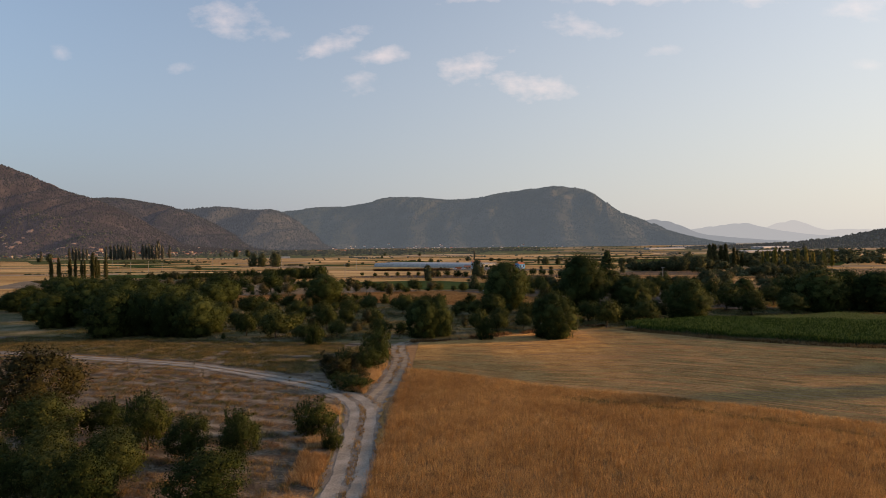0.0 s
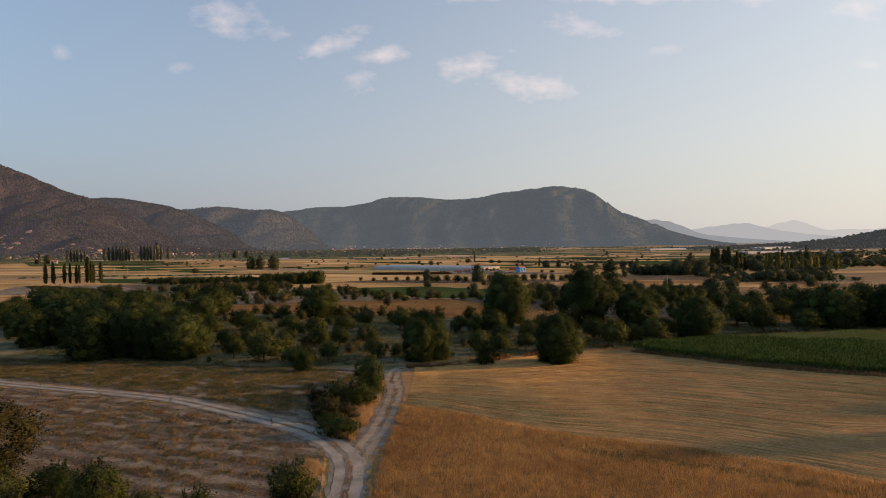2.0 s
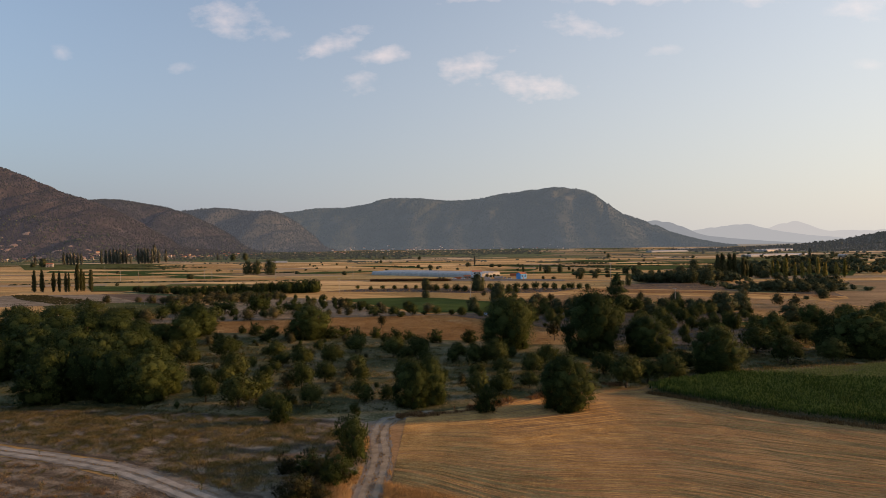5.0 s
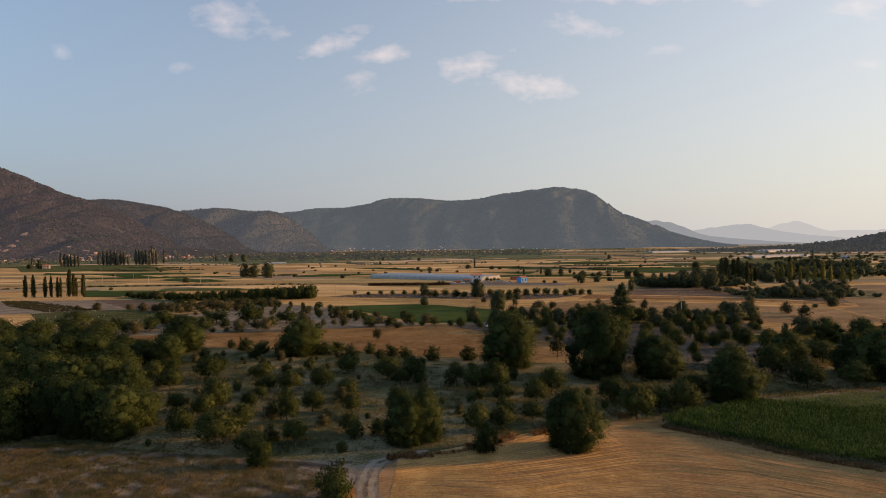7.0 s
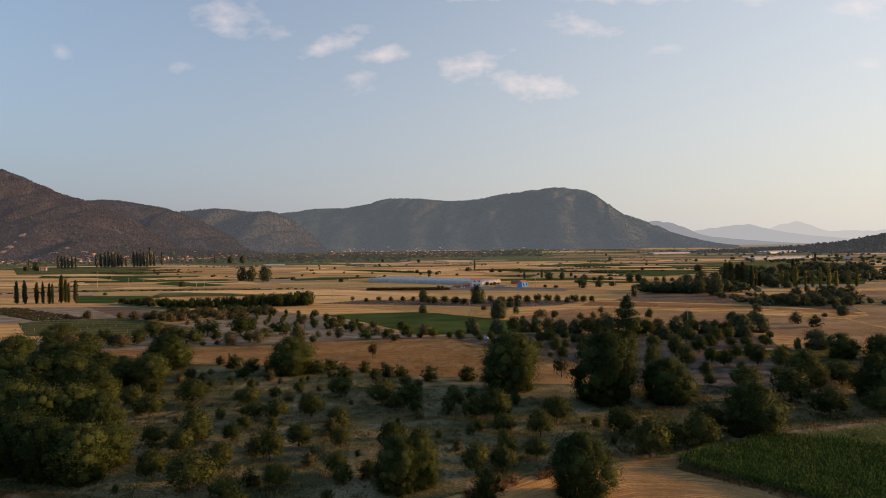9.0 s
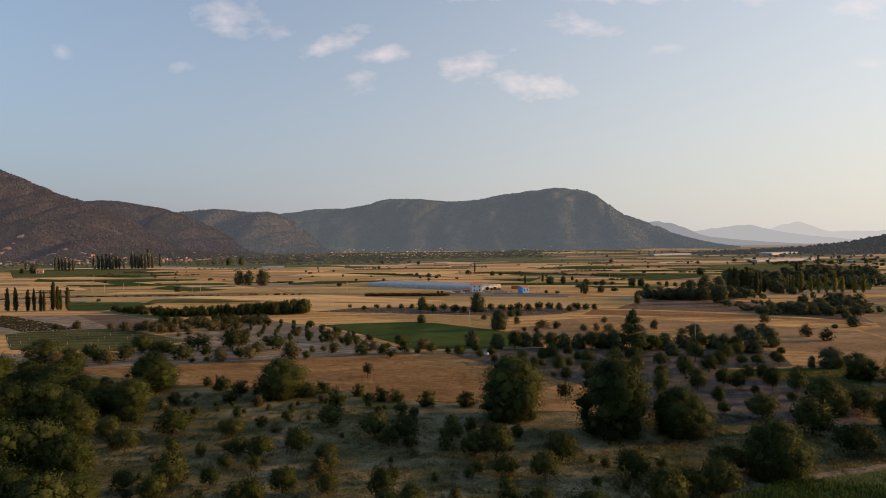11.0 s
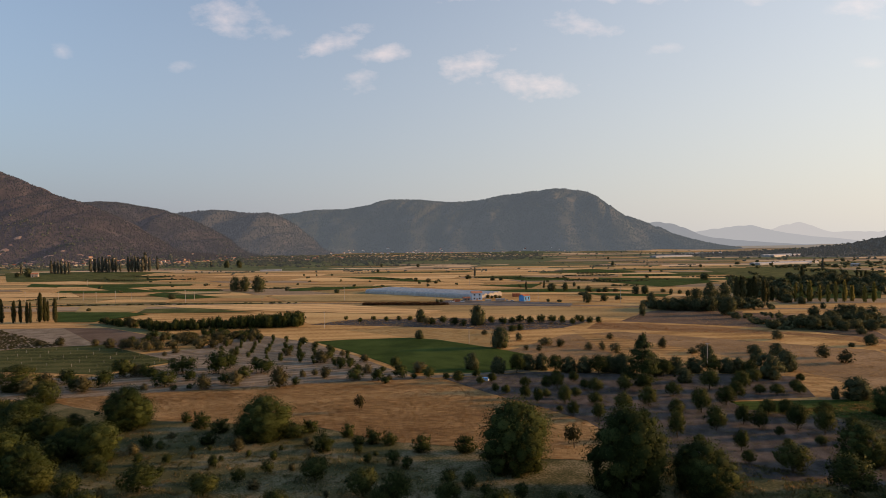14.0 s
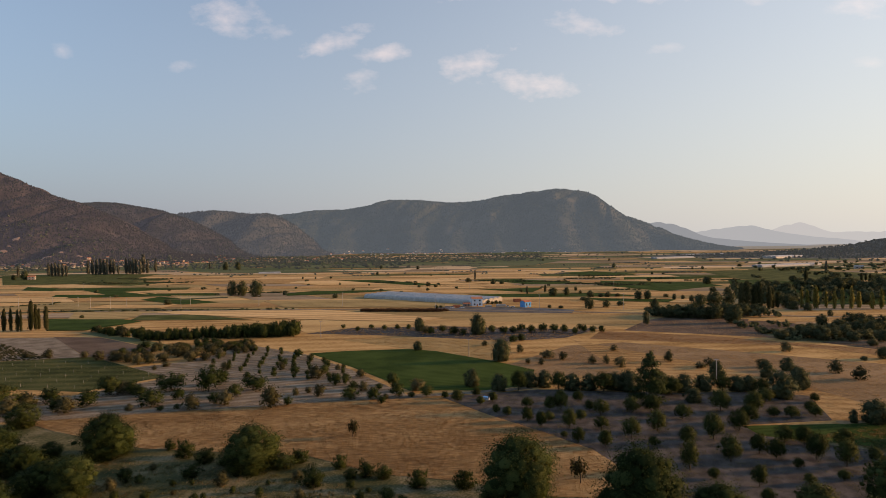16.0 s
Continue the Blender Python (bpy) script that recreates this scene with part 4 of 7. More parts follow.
def make_tree(kind, seed):
    """A tree of unit width and height about its foot: an Empty with trunk and crown."""
    rng = random.Random(seed)
    name, mat, leaves, size, base, n = KINDS[kind][:6]
    ob = new(name)
    ob.empty_display_size = .3
    w = h = 1.0
    if name == "poplar_tree":
        lobes = []
        for i in range(26):
            s = (i + .5) / 26
            a, q = i * 2.4, rng.uniform(.1, .26) * (1 if s < .8 else .6)
            r = .30 * min(1, .75 + 1.2 * s, 1.3 * (1.1 - s) ** .45) * rng.uniform(.7, 1.15)
            lobes.append((math.cos(a) * q, math.sin(a) * q, .07 + .88 * s + rng.uniform(-.015, .015), r, .055))
    elif name == "conifer_tree":
        lobes = []
        for i in range(34):
            s = i / 34
            ring = .40 * (1 - s ** 1.3) ** .8 * rng.uniform(.72, 1.12) + .03
            a = i * 2.4 + rng.uniform(-.4, .4)
            lobes.append((math.cos(a) * ring * .8, math.sin(a) * ring * .8, .16 + .78 * s + rng.uniform(-.03, .03), ring * .45 + .03, .04))
    else:
        lobes = lobes_round(rng, w, h, base, n)
    if kind in ("big", "walnut", "grove", "hedge"):     # boughs that hang to the ground all round
        for i in range(16):
            a = i * .3927 + rng.uniform(-.15, .15)
            q = rng.uniform(.09, .13)
            lobes.append((math.cos(a) * rng.uniform(.22, .34), math.sin(a) * rng.uniform(.22, .34), rng.uniform(.05, .17), q, q * 1.1))
    if kind in ("shrub", "bush", "broom"):       # low and lumpy, with no dome
        lobes = [(x * rng.uniform(.8, 1.25), y * rng.uniform(.8, 1.25), z * rng.uniform(.5, 1.0), q * rng.uniform(.7, 1.1), u) for x, y, z, q, u in lobes]
    if kind in ("young", "shrub", "bush", "broom", "brown", "orchard", "grove", "walnut"):     # long leafy shoots that arch out of the crown
        for i in range(46 if kind == "young" else 30 if kind != "orchard" else 24):
            a, up = i * 2.39996, .25 + .6 * ((i * .618) % 1.0)
            ring = .42 * (1 - ((up - .2) / .8) ** 2) ** .5
            reach, rise = rng.uniform(.02, .15) * (1.2 - up), rng.uniform(.05, .16) * (1.5 if kind == "young" else .6 if kind in ("grove", "walnut") else 1)
            for k in (.1, .45, .8, 1.1):
                lobes.append((math.cos(a) * (ring + reach * k), math.sin(a) * (ring + reach * k), up + rise * k, .024 - .010 * k, .034))
    crown = new("crown", crown_mesh("crown", lobes, leaves, size, M[mat], seed, core=0 if kind == "sparse" else .68 if kind in ("big", "walnut", "hedge") else .5 if leaves > 2500 else .62))
    trunk = new("trunk", trunk_mesh(.55 if base < .15 else base + .35, .028 if name != "poplar_tree" else .05, 5 if leaves > 300 else 3, .22, seed))
    for p in (crown, trunk):
        p.parent = ob
    if kind == "sparse":
        for v in crown.data.vertices:
            v.co.x += .08 * v.co.z
    return ob


KINDS = {  # name, leaves, count, leaf size, crown base, lobes
    "big": ("walnut_tree", "leaf", 24000, .0128, .0, 80),
    "walnut": ("walnut_tree", "leaf", 13000, .0165, .0, 52),
    "orchard": ("orchard_tree", "leaf_orchard", 4600, .0245, .20, 28),
    "grove": ("walnut_tree", "leaf_orchard", 12000, .017, .0, 52),
    "hedge": ("walnut_tree", "leaf_far", 4000, .028, .0, 34),
    "plantation": ("young_tree", "leaf_orchard", 420, .07, .0, 14),
    "shrub": ("bush", "leaf_orchard", 6500, .0225, .0, 24),
    "orchard_small": ("orchard_tree", "leaf_orchard", 1500, .040, .12, 13),
    "young": ("orchard_tree", "leaf_orchard", 14000, .0165, .17, 26),
    "bush": ("bush", "leaf", 4600, .023, .0, 26),
    "broom": ("bush", "leaf_brown", 5200, .020, .0, 26),
    "dusty": ("bush", "leaf_olive", 900, .05, .03, 12),
    "brown": ("broadleaf_tree", "leaf_brown", 18000, .0135, .0, 60),
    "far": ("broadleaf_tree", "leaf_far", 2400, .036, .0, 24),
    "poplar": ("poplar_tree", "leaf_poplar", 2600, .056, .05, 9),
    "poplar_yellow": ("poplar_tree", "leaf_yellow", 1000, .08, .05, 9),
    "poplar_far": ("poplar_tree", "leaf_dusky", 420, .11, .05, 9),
    "conifer": ("conifer_tree", "needles", 9000, .019, .1, 26),
    "sparse": ("broadleaf_tree", "leaf_brown", 700, .055, .35, 8),
}
PROTOS = {}


def plant(kind, x, y, h, w, label, group, category="tree", variants=4):
    """Sets one tree of height h and width w on the plain."""
    rng = random.Random(int(x * 10) * 7919 + int(y * 10))
    key = (kind, rng.randrange(variants))
    m = Matrix.Translation((x, y, level_height(y))) @ Matrix.Rotation(rng.uniform(0, 6.28), 4, "Z") @ Matrix.Diagonal((w, w, h, 1))
    if key not in PROTOS:
        ob = PROTOS[key] = make_tree(kind, 100 + hash_of(kind) + key[1])
        ob.matrix_basis = m
    else:
        src = PROTOS[key]
        keep = src.matrix_basis.copy()
        src.matrix_basis = Matrix()
        ob = copy_thing(src, m)
        src.matrix_basis = keep
    return tagged(ob, label, category, group)


def hash_of(s):
    return sum(ord(c) * (i + 3) for i, c in enumerate(s))


def plant_all(rows, kind, label, group, category="tree", wide=0.9):
    for r in rows:
        w = r[3] if len(r) > 3 else r[2] * wide
        plant(kind, r[0], r[1], r[2], w, label, group, category)


BIG_TREES = [(20.5, 202.3, 15.9, 16.4), (42.3, 187.5, 17.9, 15.9), (57, 186.8, 11, 12.4), (23.1, 129.4, 9.9, 9.4), (63.4, 158.7, 11.3, 11.7), (-87.5, 239.5, 12.1, 14.9), (-44.5, 227.6, 11.9, 14.9), (-1.1, 135.1, 9.1, 7.1),
    (-4.3, 132.8, 8.7, 7.4)]
WALNUT_GROVE = [(-70.3, 143, 10.6, 10.6), (-63.1, 140.1, 10.3, 9.4), (-56.6, 138.7, 9.7, 10.2), (-56.1, 146.3, 7, 8), (-86.9, 165.1, 11.7, 11.7), (-78.2, 161.6, 11.4, 10.8), (-73.7, 164.6, 11.1, 11.1), (-66.6, 162.4, 9.2, 9.2),
    (-111.5, 198.7, 11.9, 13.4), (-100.1, 193.9, 12.2, 12.2), (-94.7, 198, 11.8, 11.8), (-85.4, 193.3, 10, 10.7), (-141.4, 244.7, 11.1, 14.3), (-123, 233.9, 10.9, 12.7), (-112.5, 231.4, 10.7, 12.5), (-101.1, 225.5, 7.8, 10.4),
    (-76, 139.2, 10.7, 11.2), (-96.5, 165.4, 12.3, 12.9), (-124.1, 202.6, 12.9, 13.7), (-155.4, 245.5, 11.5, 15.3), (-88.8, 215.1, 7.4, 9.8), (-80.2, 210.9, 9.6, 10.4)]
GROVE_LEFT = [(-146.6, 211.4, 8.2, 10.8), (-121.1, 182.4, 8.8, 10.2), (-102.3, 160.3, 9.2, 9.2), (-160.2, 236.8, 8.4, 11), (-158.2, 221.7, 6.2, 8.2), (-155.4, 291.1, 9.8, 14.5), (-131.8, 269.7, 7.9, 10.6), (-110.1, 225.3, 8.5, 11.3),
    (-90.8, 210.2, 6.3, 8.8), (-102.8, 239, 4.4, 6.1), (-77.3, 204.3, 3.7, 5.3), (-82.9, 191.8, 6.1, 8.5)]
NEAR_YOUNG = [(-36.4, 55, 4.6, 5.6), (-33.1, 59.3, 3.3, 4.1), (-27, 55.2, 4.7, 3.9), (-21.9, 51.8, 3.6, 3.4), (-17.3, 51, 4.2, 3.1), (-25, 45.5, 3.8, 4.2), (-27.6, 42.9, 3.8, 4.4), (-30.5, 43, 3.4, 3.6),
    (-16.3, 41.6, 3.7, 4.9), (-24, 39.8, 4.1, 4.1)]
NEAR_BROWN = [(-44.3, 65.3, 7.6, 8.2)]
ROAD_BUSHES = [(-13, 59.9, 3.8, 4.2), (-10.3, 54.9, 2.3, 2), (-10.7, 102.1, 6.3, 4.3), (-11.8, 80.1, 4.6, 5.2), (-15.5, 88.7, 4.5, 5), (-11.6, 94.4, 4.4, 4.4), (-18.8, 98.3, 2.9, 3.2), (-15.7, 98.1, 3.2, 4.6)]
EDGE_GRASS_TREES = [(8.9, 128, 5.5, 4.6), (-26, 122.4, 5.2, 3.9), (-12.3, 109.1, 5.2, 5.2), (-27.9, 135.4, 2.9, 2.9), (-14.5, 128.8, 2, 2)]
HEDGE_ROW = [(67, 309.6, 9.2, 11), (77.3, 311.1, 9.3, 11.1), (72.4, 313.3, 8, 8.9), (90.9, 302.9, 8.6, 9.8), (97.7, 308.1, 7.9, 9.2), (105.6, 309.7, 7.5, 8.8), (113.1, 309.3, 7.5, 8.8), (118.5, 309, 7, 8.3),
    (123.2, 308.8, 7, 7.5), (125.7, 304, 7.3, 7.7), (129.7, 297.5, 10.9, 11.7), (144.2, 311.7, 8.4, 9.8), (137.4, 290.4, 4, 4), (62.5, 313.8, 7.2, 9.9), (55.8, 314.1, 7.6, 9), (50.3, 314.4, 8.5, 9),
    (45.5, 319.7, 7.8, 8.3), (39.8, 320, 7.3, 8.3), (34.4, 313.2, 9.4, 8.9), (26.6, 313.6, 7.6, 8.1), (16.3, 322.2, 7.9, 7.9), (127.8, 276.9, 4.6, 5.7), (88.7, 308.6, 8.8, 10.1), (95.1, 292.3, 6.1, 7.3)]
HEDGE_ROW += [(120, 291.1, 6.1, 8.1)]
CONIFER = [(77.8, 288.2, 20, 12)]
STRIP_ORCHARD = [(37.3, 483, 5.3, 4.6), (44.4, 477, 5.3, 6), (51.3, 481.9, 4.6, 5.3), (57.3, 487, 5.4, 6.2), (63.7, 480.9, 5.3, 6.1), (71.6, 483, 6.1, 6.1), (78.7, 482.4, 5.7, 6.1), (85.9, 481.8, 5.3, 5.3),
    (90.9, 473.3, 4.5, 4.5), (98.4, 492.2, 4.3, 4.7), (98.9, 480.8, 5.3, 4.5), (103.2, 475, 5.2, 4.5), (110.4, 479.8, 4.5, 4.5), (46.5, 440, 4.4, 5.5), (52.2, 444.1, 4.5, 5.5), (-3.7, 478.1, 5.3, 5.3),
    (3.8, 488.5, 5, 6.2), (11.3, 476.9, 5.3, 7.5), (17.5, 471.2, 4.4, 5.9), (-67.6, 512.2, 3.3, 3.3), (-55.6, 499.1, 3.2, 4), (-47, 510.4, 3.2, 4.1), (-37, 503.5, 3.6, 4), (-28.4, 505.8, 3.6, 4)]
STRIP_ORCHARD += [(-20.3, 505.1, 3.6, 4)]
SCRUB_ORCHARD = [(-176, 407.2, 3.1, 6.2), (-189.4, 401.1, 3.7, 4.3), (-176.9, 393.5, 5.4, 6), (-168, 389.7, 3.5, 5.3), (-163.5, 389.5, 5.3, 6.5), (-157.2, 385.9, 5.8, 6.4), (-149.5, 379.2, 5.7, 6.8), (-153.1, 395.4, 4.8, 7.2),
    (-144.6, 382, 5.2, 5.7), (-140.8, 388.1, 4.7, 7), (-145.7, 408.9, 6.2, 6.9), (-138.7, 401.3, 7.3, 8.5), (-136.1, 404.7, 5.5, 6.8), (-125.8, 387.2, 5.8, 6.4), (-128.3, 400.6, 5.5, 7.3), (-119.6, 390, 4.7, 6.5),
    (-122.7, 407.4, 6.2, 8.1), (-114.6, 396.3, 5.4, 6), (-119.3, 422.2, 4.5, 6.5), (-111.6, 414, 3.8, 5.1), (-106.1, 411.8, 4.4, 5), (-103.1, 417.3, 3.8, 5.1), (-222.2, 403.1, 3.1, 3.7), (-209.4, 402.3, 4.9, 5.5)]
SCRUB_ORCHARD += [(-132.1, 372.3, 2.8, 3.9), (-134.4, 365.3, 2.2, 2.7), (-99.7, 363.3, 3.8, 5.4), (-72.3, 361.8, 3.8, 3.8)]
POPLARS_LEFT = [(-314.4, 514.3, 17.2, 2.9), (-311.5, 517.1, 17.3, 2.5), (-304, 513.5, 16.3, 2.5), (-301.4, 513.3, 16.3, 2), (-298, 519, 22.8, 3.7), (-296.6, 522, 19.2, 2.9), (-296.2, 525.1, 15.9, 2.5), (-286.2, 518.1, 18.2, 3.3),
    (-324.4, 515.1, 18.5, 3.3), (-331, 515.7, 18.5, 3.3)]
POPLARS_FAR = [(-854.4, 1396.4, 29.4), (-830.6, 1370.8, 28.9), (-822.4, 1369.3, 30), (-814.3, 1367.7, 28.8), (-804.7, 1365.9, 28.8), (-795.2, 1364.1, 26.3), (-801.7, 1453, 32), (-775.2, 1424.8, 33.8),
    (-765.4, 1422.9, 35), (-755.5, 1420.9, 37.5), (-747.1, 1419.3, 34.9), (-738.7, 1417.6, 34.9), (-744.3, 1441.5, 34.2), (-735.7, 1439.8, 32.9), (-724.4, 1437.5, 22.8), (-704.6, 1433.5, 35.3),
    (-696.2, 1431.8, 35.3), (-687.8, 1430.1, 37.7), (-679.4, 1428.5, 35.2), (-669.6, 1426.5, 35.1), (-688.6, 1477.7, 44.3), (-677, 1475.3, 33.8), (-683.3, 1527.1, 32.3), (-601.3, 1650.3, 20.5)]
POPLARS_FAR += [(-881.2, 1340, 23.5), (58.3, 1114.9, 17.4), (713.2, 1202.9, 23.1)]
HEDGE_RIGHT = [(178.3, 567.9, 9.2, 11), (184.3, 559.3, 10.8, 11.7), (191.6, 554.7, 9.8, 12.5), (200.2, 553.8, 11.6, 12.5), (207.2, 549.3, 10.6, 12.4), (215.7, 548.5, 12.4, 13.3), (227.6, 555.1, 13.4, 13.4), (244.1, 561.4, 10.9, 12.7),
    (256.7, 568.4, 9.2, 11), (269.6, 579.8, 6.6, 9.4), (262.8, 654.9, 14, 15.1), (280.7, 664.2, 12.1, 15.4), (239, 630.5, 12.4, 13.5), (311.4, 607.6, 7.9, 10.9), (314.6, 622.2, 12.2, 10.2), (317.7, 597.4, 6.8, 8.8)]
SCRUB_RIGHT = [(209.5, 441.5, 5.5, 8.2), (218.3, 448, 6.3, 7.7), (233.1, 464.5, 5.1, 7.3), (228.6, 444.8, 7.6, 9), (229.7, 435.4, 8.8, 10.1), (238.9, 439.3, 7.5, 9.5), (248.3, 443.3, 8.3, 9.6), (244.5, 429.8, 6.6, 8),
    (272.6, 504.8, 8, 8), (274.5, 489.1, 6.2, 8.5), (291.6, 503.1, 8.8, 10.4), (293.1, 493.6, 9.4, 10.9), (277.9, 460.9, 8.7, 10.1), (292.2, 473.2, 10.4, 11.2), (260.3, 426.5, 7.2, 8.5), (256.7, 438, 6.1, 8.1),
    (216.4, 460.6, 3.2, 5), (213.9, 466.1, 2.9, 4.4), (247.8, 476.9, 5.3, 6.8), (276.3, 474.5, 6.7, 8.2), (244.3, 413, 3.8, 5.7), (222.1, 373.5, 6.1, 6.7), (209.6, 369.6, 2.2, 3.3), (304.8, 501.9, 7.2, 8)]
WOOD_RIGHT = [(390.4, 818, 12.5, 13.8), (414, 842.9, 11.4, 12.9), (405.1, 806.9, 13.6, 15), (391.4, 758.5, 14, 15.3), (450.1, 837.5, 14.2, 15.6), (485.5, 872.7, 11.9, 14.8), (457.1, 808.3, 15, 16.4), (482.6, 832.6, 16.9, 18.3),
    (478.9, 805.1, 17.7, 19), (508.2, 828.7, 15.4, 16.8), (503.7, 801.5, 13.5, 14.9), (488.8, 761, 15.3, 16.6), (525.1, 798.3, 17.5, 18.9), (505, 758.7, 15.3, 16.6), (331.3, 646.9, 9.6, 11.7), (380.5, 670.2, 11.1, 12.2),
    (405.1, 649.6, 11.8, 11.8), (339, 707.2, 13, 14.1), (336.3, 675.5, 11.2, 12.3), (409.8, 698.3, 10.5, 11.6), (514.3, 962, 9.9, 13.2), (624.6, 942.8, 11.3, 16.2), (581.5, 976.7, 10.1, 15.1)]
EDGE_BUSHES = [(-72.7, 244.8, 3.1, 3.1), (-65.7, 238.3, 5, 5.5), (-58.6, 234, 4.3, 5.8), (-51.4, 231.7, 4.8, 6.1), (-26.1, 216.5, 5.3, 5.9), (-21.8, 228.2, 4.2, 4.2), (-18, 221, 3, 3.7), (-14.3, 222.5, 4.4, 4.8),
    (-9.9, 221.4, 3.7, 4.4), (-1.3, 215.2, 4.9, 5.6), (9.5, 214.6, 4.9, 5.5), (-33.3, 233.5, 4, 5.4), (-36.9, 229, 4.4, 7.1), (-42.2, 236.9, 5.5, 5.5), (-57.9, 223.2, 3.8, 5.1)]
ORCHARD_MID = [(-59.8, 190.3, 6.3, 8.4), (-45.4, 156.8, 7.1, 6.8), (-64.6, 178.3, 5.4, 5.8), (-53.5, 156.4, 4.1, 4.6), (-46, 151.8, 5, 5.2), (-44.5, 137.6, 5.7, 5), (-36.7, 133.3, 6.3, 7.9), (-35, 141.1, 5.5, 5.2),
    (-72.8, 187, 5.8, 6.2), (-39, 158.7, 3.6, 3.9), (-39.7, 175.4, 4.1, 5.1), (-45, 188, 5, 5.5), (-33.8, 172.4, 5.7, 5.6), (-28, 146.8, 6.2, 5.5), (-24.7, 154.7, 4.9, 5.2), (-16.8, 154.4, 4.1, 4.1),
    (-15, 140, 3.9, 3.8), (-23.4, 134.1, 4.2, 4.9), (-29.9, 130, 3.8, 5.1), (-27.3, 176.8, 5.9, 6.1), (-24, 196.5, 5.6, 6.6), (-20.5, 172.3, 3.7, 4.7), (-12.3, 186.5, 6.6, 6.9), (-5.1, 184, 6.5, 6.7)]
ORCHARD_MID += [(-8.5, 181, 4.2, 5.3), (5.4, 183.6, 4.3, 5.4), (9.9, 173.4, 5.7, 6.2), (14.1, 172.3, 7.2, 7.4), (15, 162.1, 4.1, 5.1), (22, 159.5, 5.8, 5.6), (27.1, 169.9, 6.3, 6.1), (19.3, 146.8, 3.8, 4.5),
    (8, 138.8, 5.8, 4.8), (12.8, 140.7, 4.5, 4.7), (-7.1, 150.8, 6.2, 5.2), (39.1, 146.1, 7.2, 7.5), (45.5, 151.3, 5.2, 6.3), (50.6, 152.1, 6.5, 6.8), (56.5, 162.1, 5.7, 6.9), (86.8, 171.1, 7.1, 8),
    (86.4, 185.5, 8.4, 10.2), (81.7, 197.9, 7.1, 8.1), (110.4, 203.4, 6.9, 8.4), (108, 189.1, 6.7, 8.4), (99.2, 173, 6.2, 7.5), (38.3, 160.4, 5.6, 6.8)]
ORCHARD_RIGHT = [(57.3, 276.3, 6.4, 6.8), (53.5, 260.1, 4.9, 5.9), (50, 242.8, 6, 5.4), (68.3, 278, 6.9, 6.9), (59.9, 250.8, 7.6, 6.6), (69.6, 257.2, 7.9, 7.2), (75.3, 279.2, 7.3, 8.1), (82.5, 270.4, 6.2, 6.6),
    (73.4, 244, 6.7, 6.1), (66.3, 224.5, 8.8, 5.9), (63.9, 243.3, 3.5, 4.1), (83, 248.8, 9.5, 7.2), (79, 229.8, 8.5, 6.7), (94.5, 257.4, 7.6, 7.9), (89.3, 235.7, 6.7, 5.8), (91.9, 232, 6.5, 6.2),
    (101.9, 246, 5.8, 6.1), (105.7, 242.8, 6.6, 6.3), (101.8, 230.8, 8.8, 6.5), (106.2, 225.6, 8.5, 6.5), (115.3, 240.5, 6.2, 6.2), (115.5, 228.6, 4.6, 4.4), (111.1, 219.2, 5.5, 5.5), (93.4, 224.4, 3.4, 3.4)]
ORCHARD_RIGHT += [(90.2, 214.4, 3.2, 3.4), (99.6, 216.6, 3.2, 3.5), (77.8, 213.1, 6.5, 4.4), (69.5, 218.3, 3.5, 3.5), (74.8, 203.6, 4.1, 4.1), (99, 279.6, 8.8, 8.5), (109.9, 279.1, 8.1, 8.1), (101.6, 265.7, 7.2, 7.5),
    (112.9, 271.9, 4.1, 5.2), (117.7, 270.3, 4.8, 6.2), (126.3, 271.3, 4.4, 5.2), (41.3, 282.1, 6.6, 5.4), (38.9, 270.2, 3.7, 4.8), (45.2, 281.9, 8.9, 6.6), (43.9, 261.7, 7.4, 6), (43.5, 247.1, 5.5, 5.2),
    (40.4, 252.6, 2.3, 2.7), (35.3, 262.7, 6.4, 4.2), (31.8, 269.2, 5.8, 5.1), (34.2, 287, 4.8, 5.2), (26.1, 276.2, 4.2, 3.8), (22.8, 279.9, 3.9, 3.5), (22.9, 295.6, 4.6, 4.1), (18.1, 291.7, 4.1, 3.7)]
ORCHARD_RIGHT += [(17.2, 304.6, 4.3, 4.3), (9.7, 296.2, 5.4, 5.8), (5.3, 301.6, 3.4, 3.8), (49.2, 269.8, 4.4, 4.4), (53.7, 294.2, 4.9, 5.4), (54.8, 281.5, 4.7, 4.7)]
FIELD_TREES = [(177.5, 341, 6, 7), (178.5, 326.8, 5.7, 7.1), (123.5, 354.6, 3.1, 5.2), (130, 359.7, 4, 5.3), (115.4, 372.3, 5.6, 5), (152.9, 355.6, 4.2, 5.8), (187.3, 397.8, 5.4, 6.6), (28.7, 428.2, 3, 4.6),
    (46.1, 403.6, 4.6, 4.3), (58.4, 385.4, 4.4, 7.5), (64.9, 380.2, 4.3, 4.6), (77.3, 370.1, 3.9, 5), (83.7, 368.3, 4.4, 3.8), (88, 359.4, 5.3, 5.9), (97.7, 405.6, 3.4, 4.3), (46.3, 372, 2.5, 2.8),
    (52, 367.2, 3.3, 3.3), (-7.6, 483.9, 5.3, 6.1)]
FIELD_TREES_DARK = [(120.1, 329.9, 8.1, 7.2), (142.9, 333.3, 7.3, 6.8), (146, 315.6, 8.1, 8.1), (159.7, 347.1, 6.1, 6.6), (140.6, 264.1, 7.5, 10), (134, 264.4, 4.3, 2.9), (33.4, 379, 11.4, 10.2), (27, 475.7, 13.5, 12),
    (-9.7, 414.8, 5.1, 5.7), (-11.9, 495.5, 9.4, 7.8)]
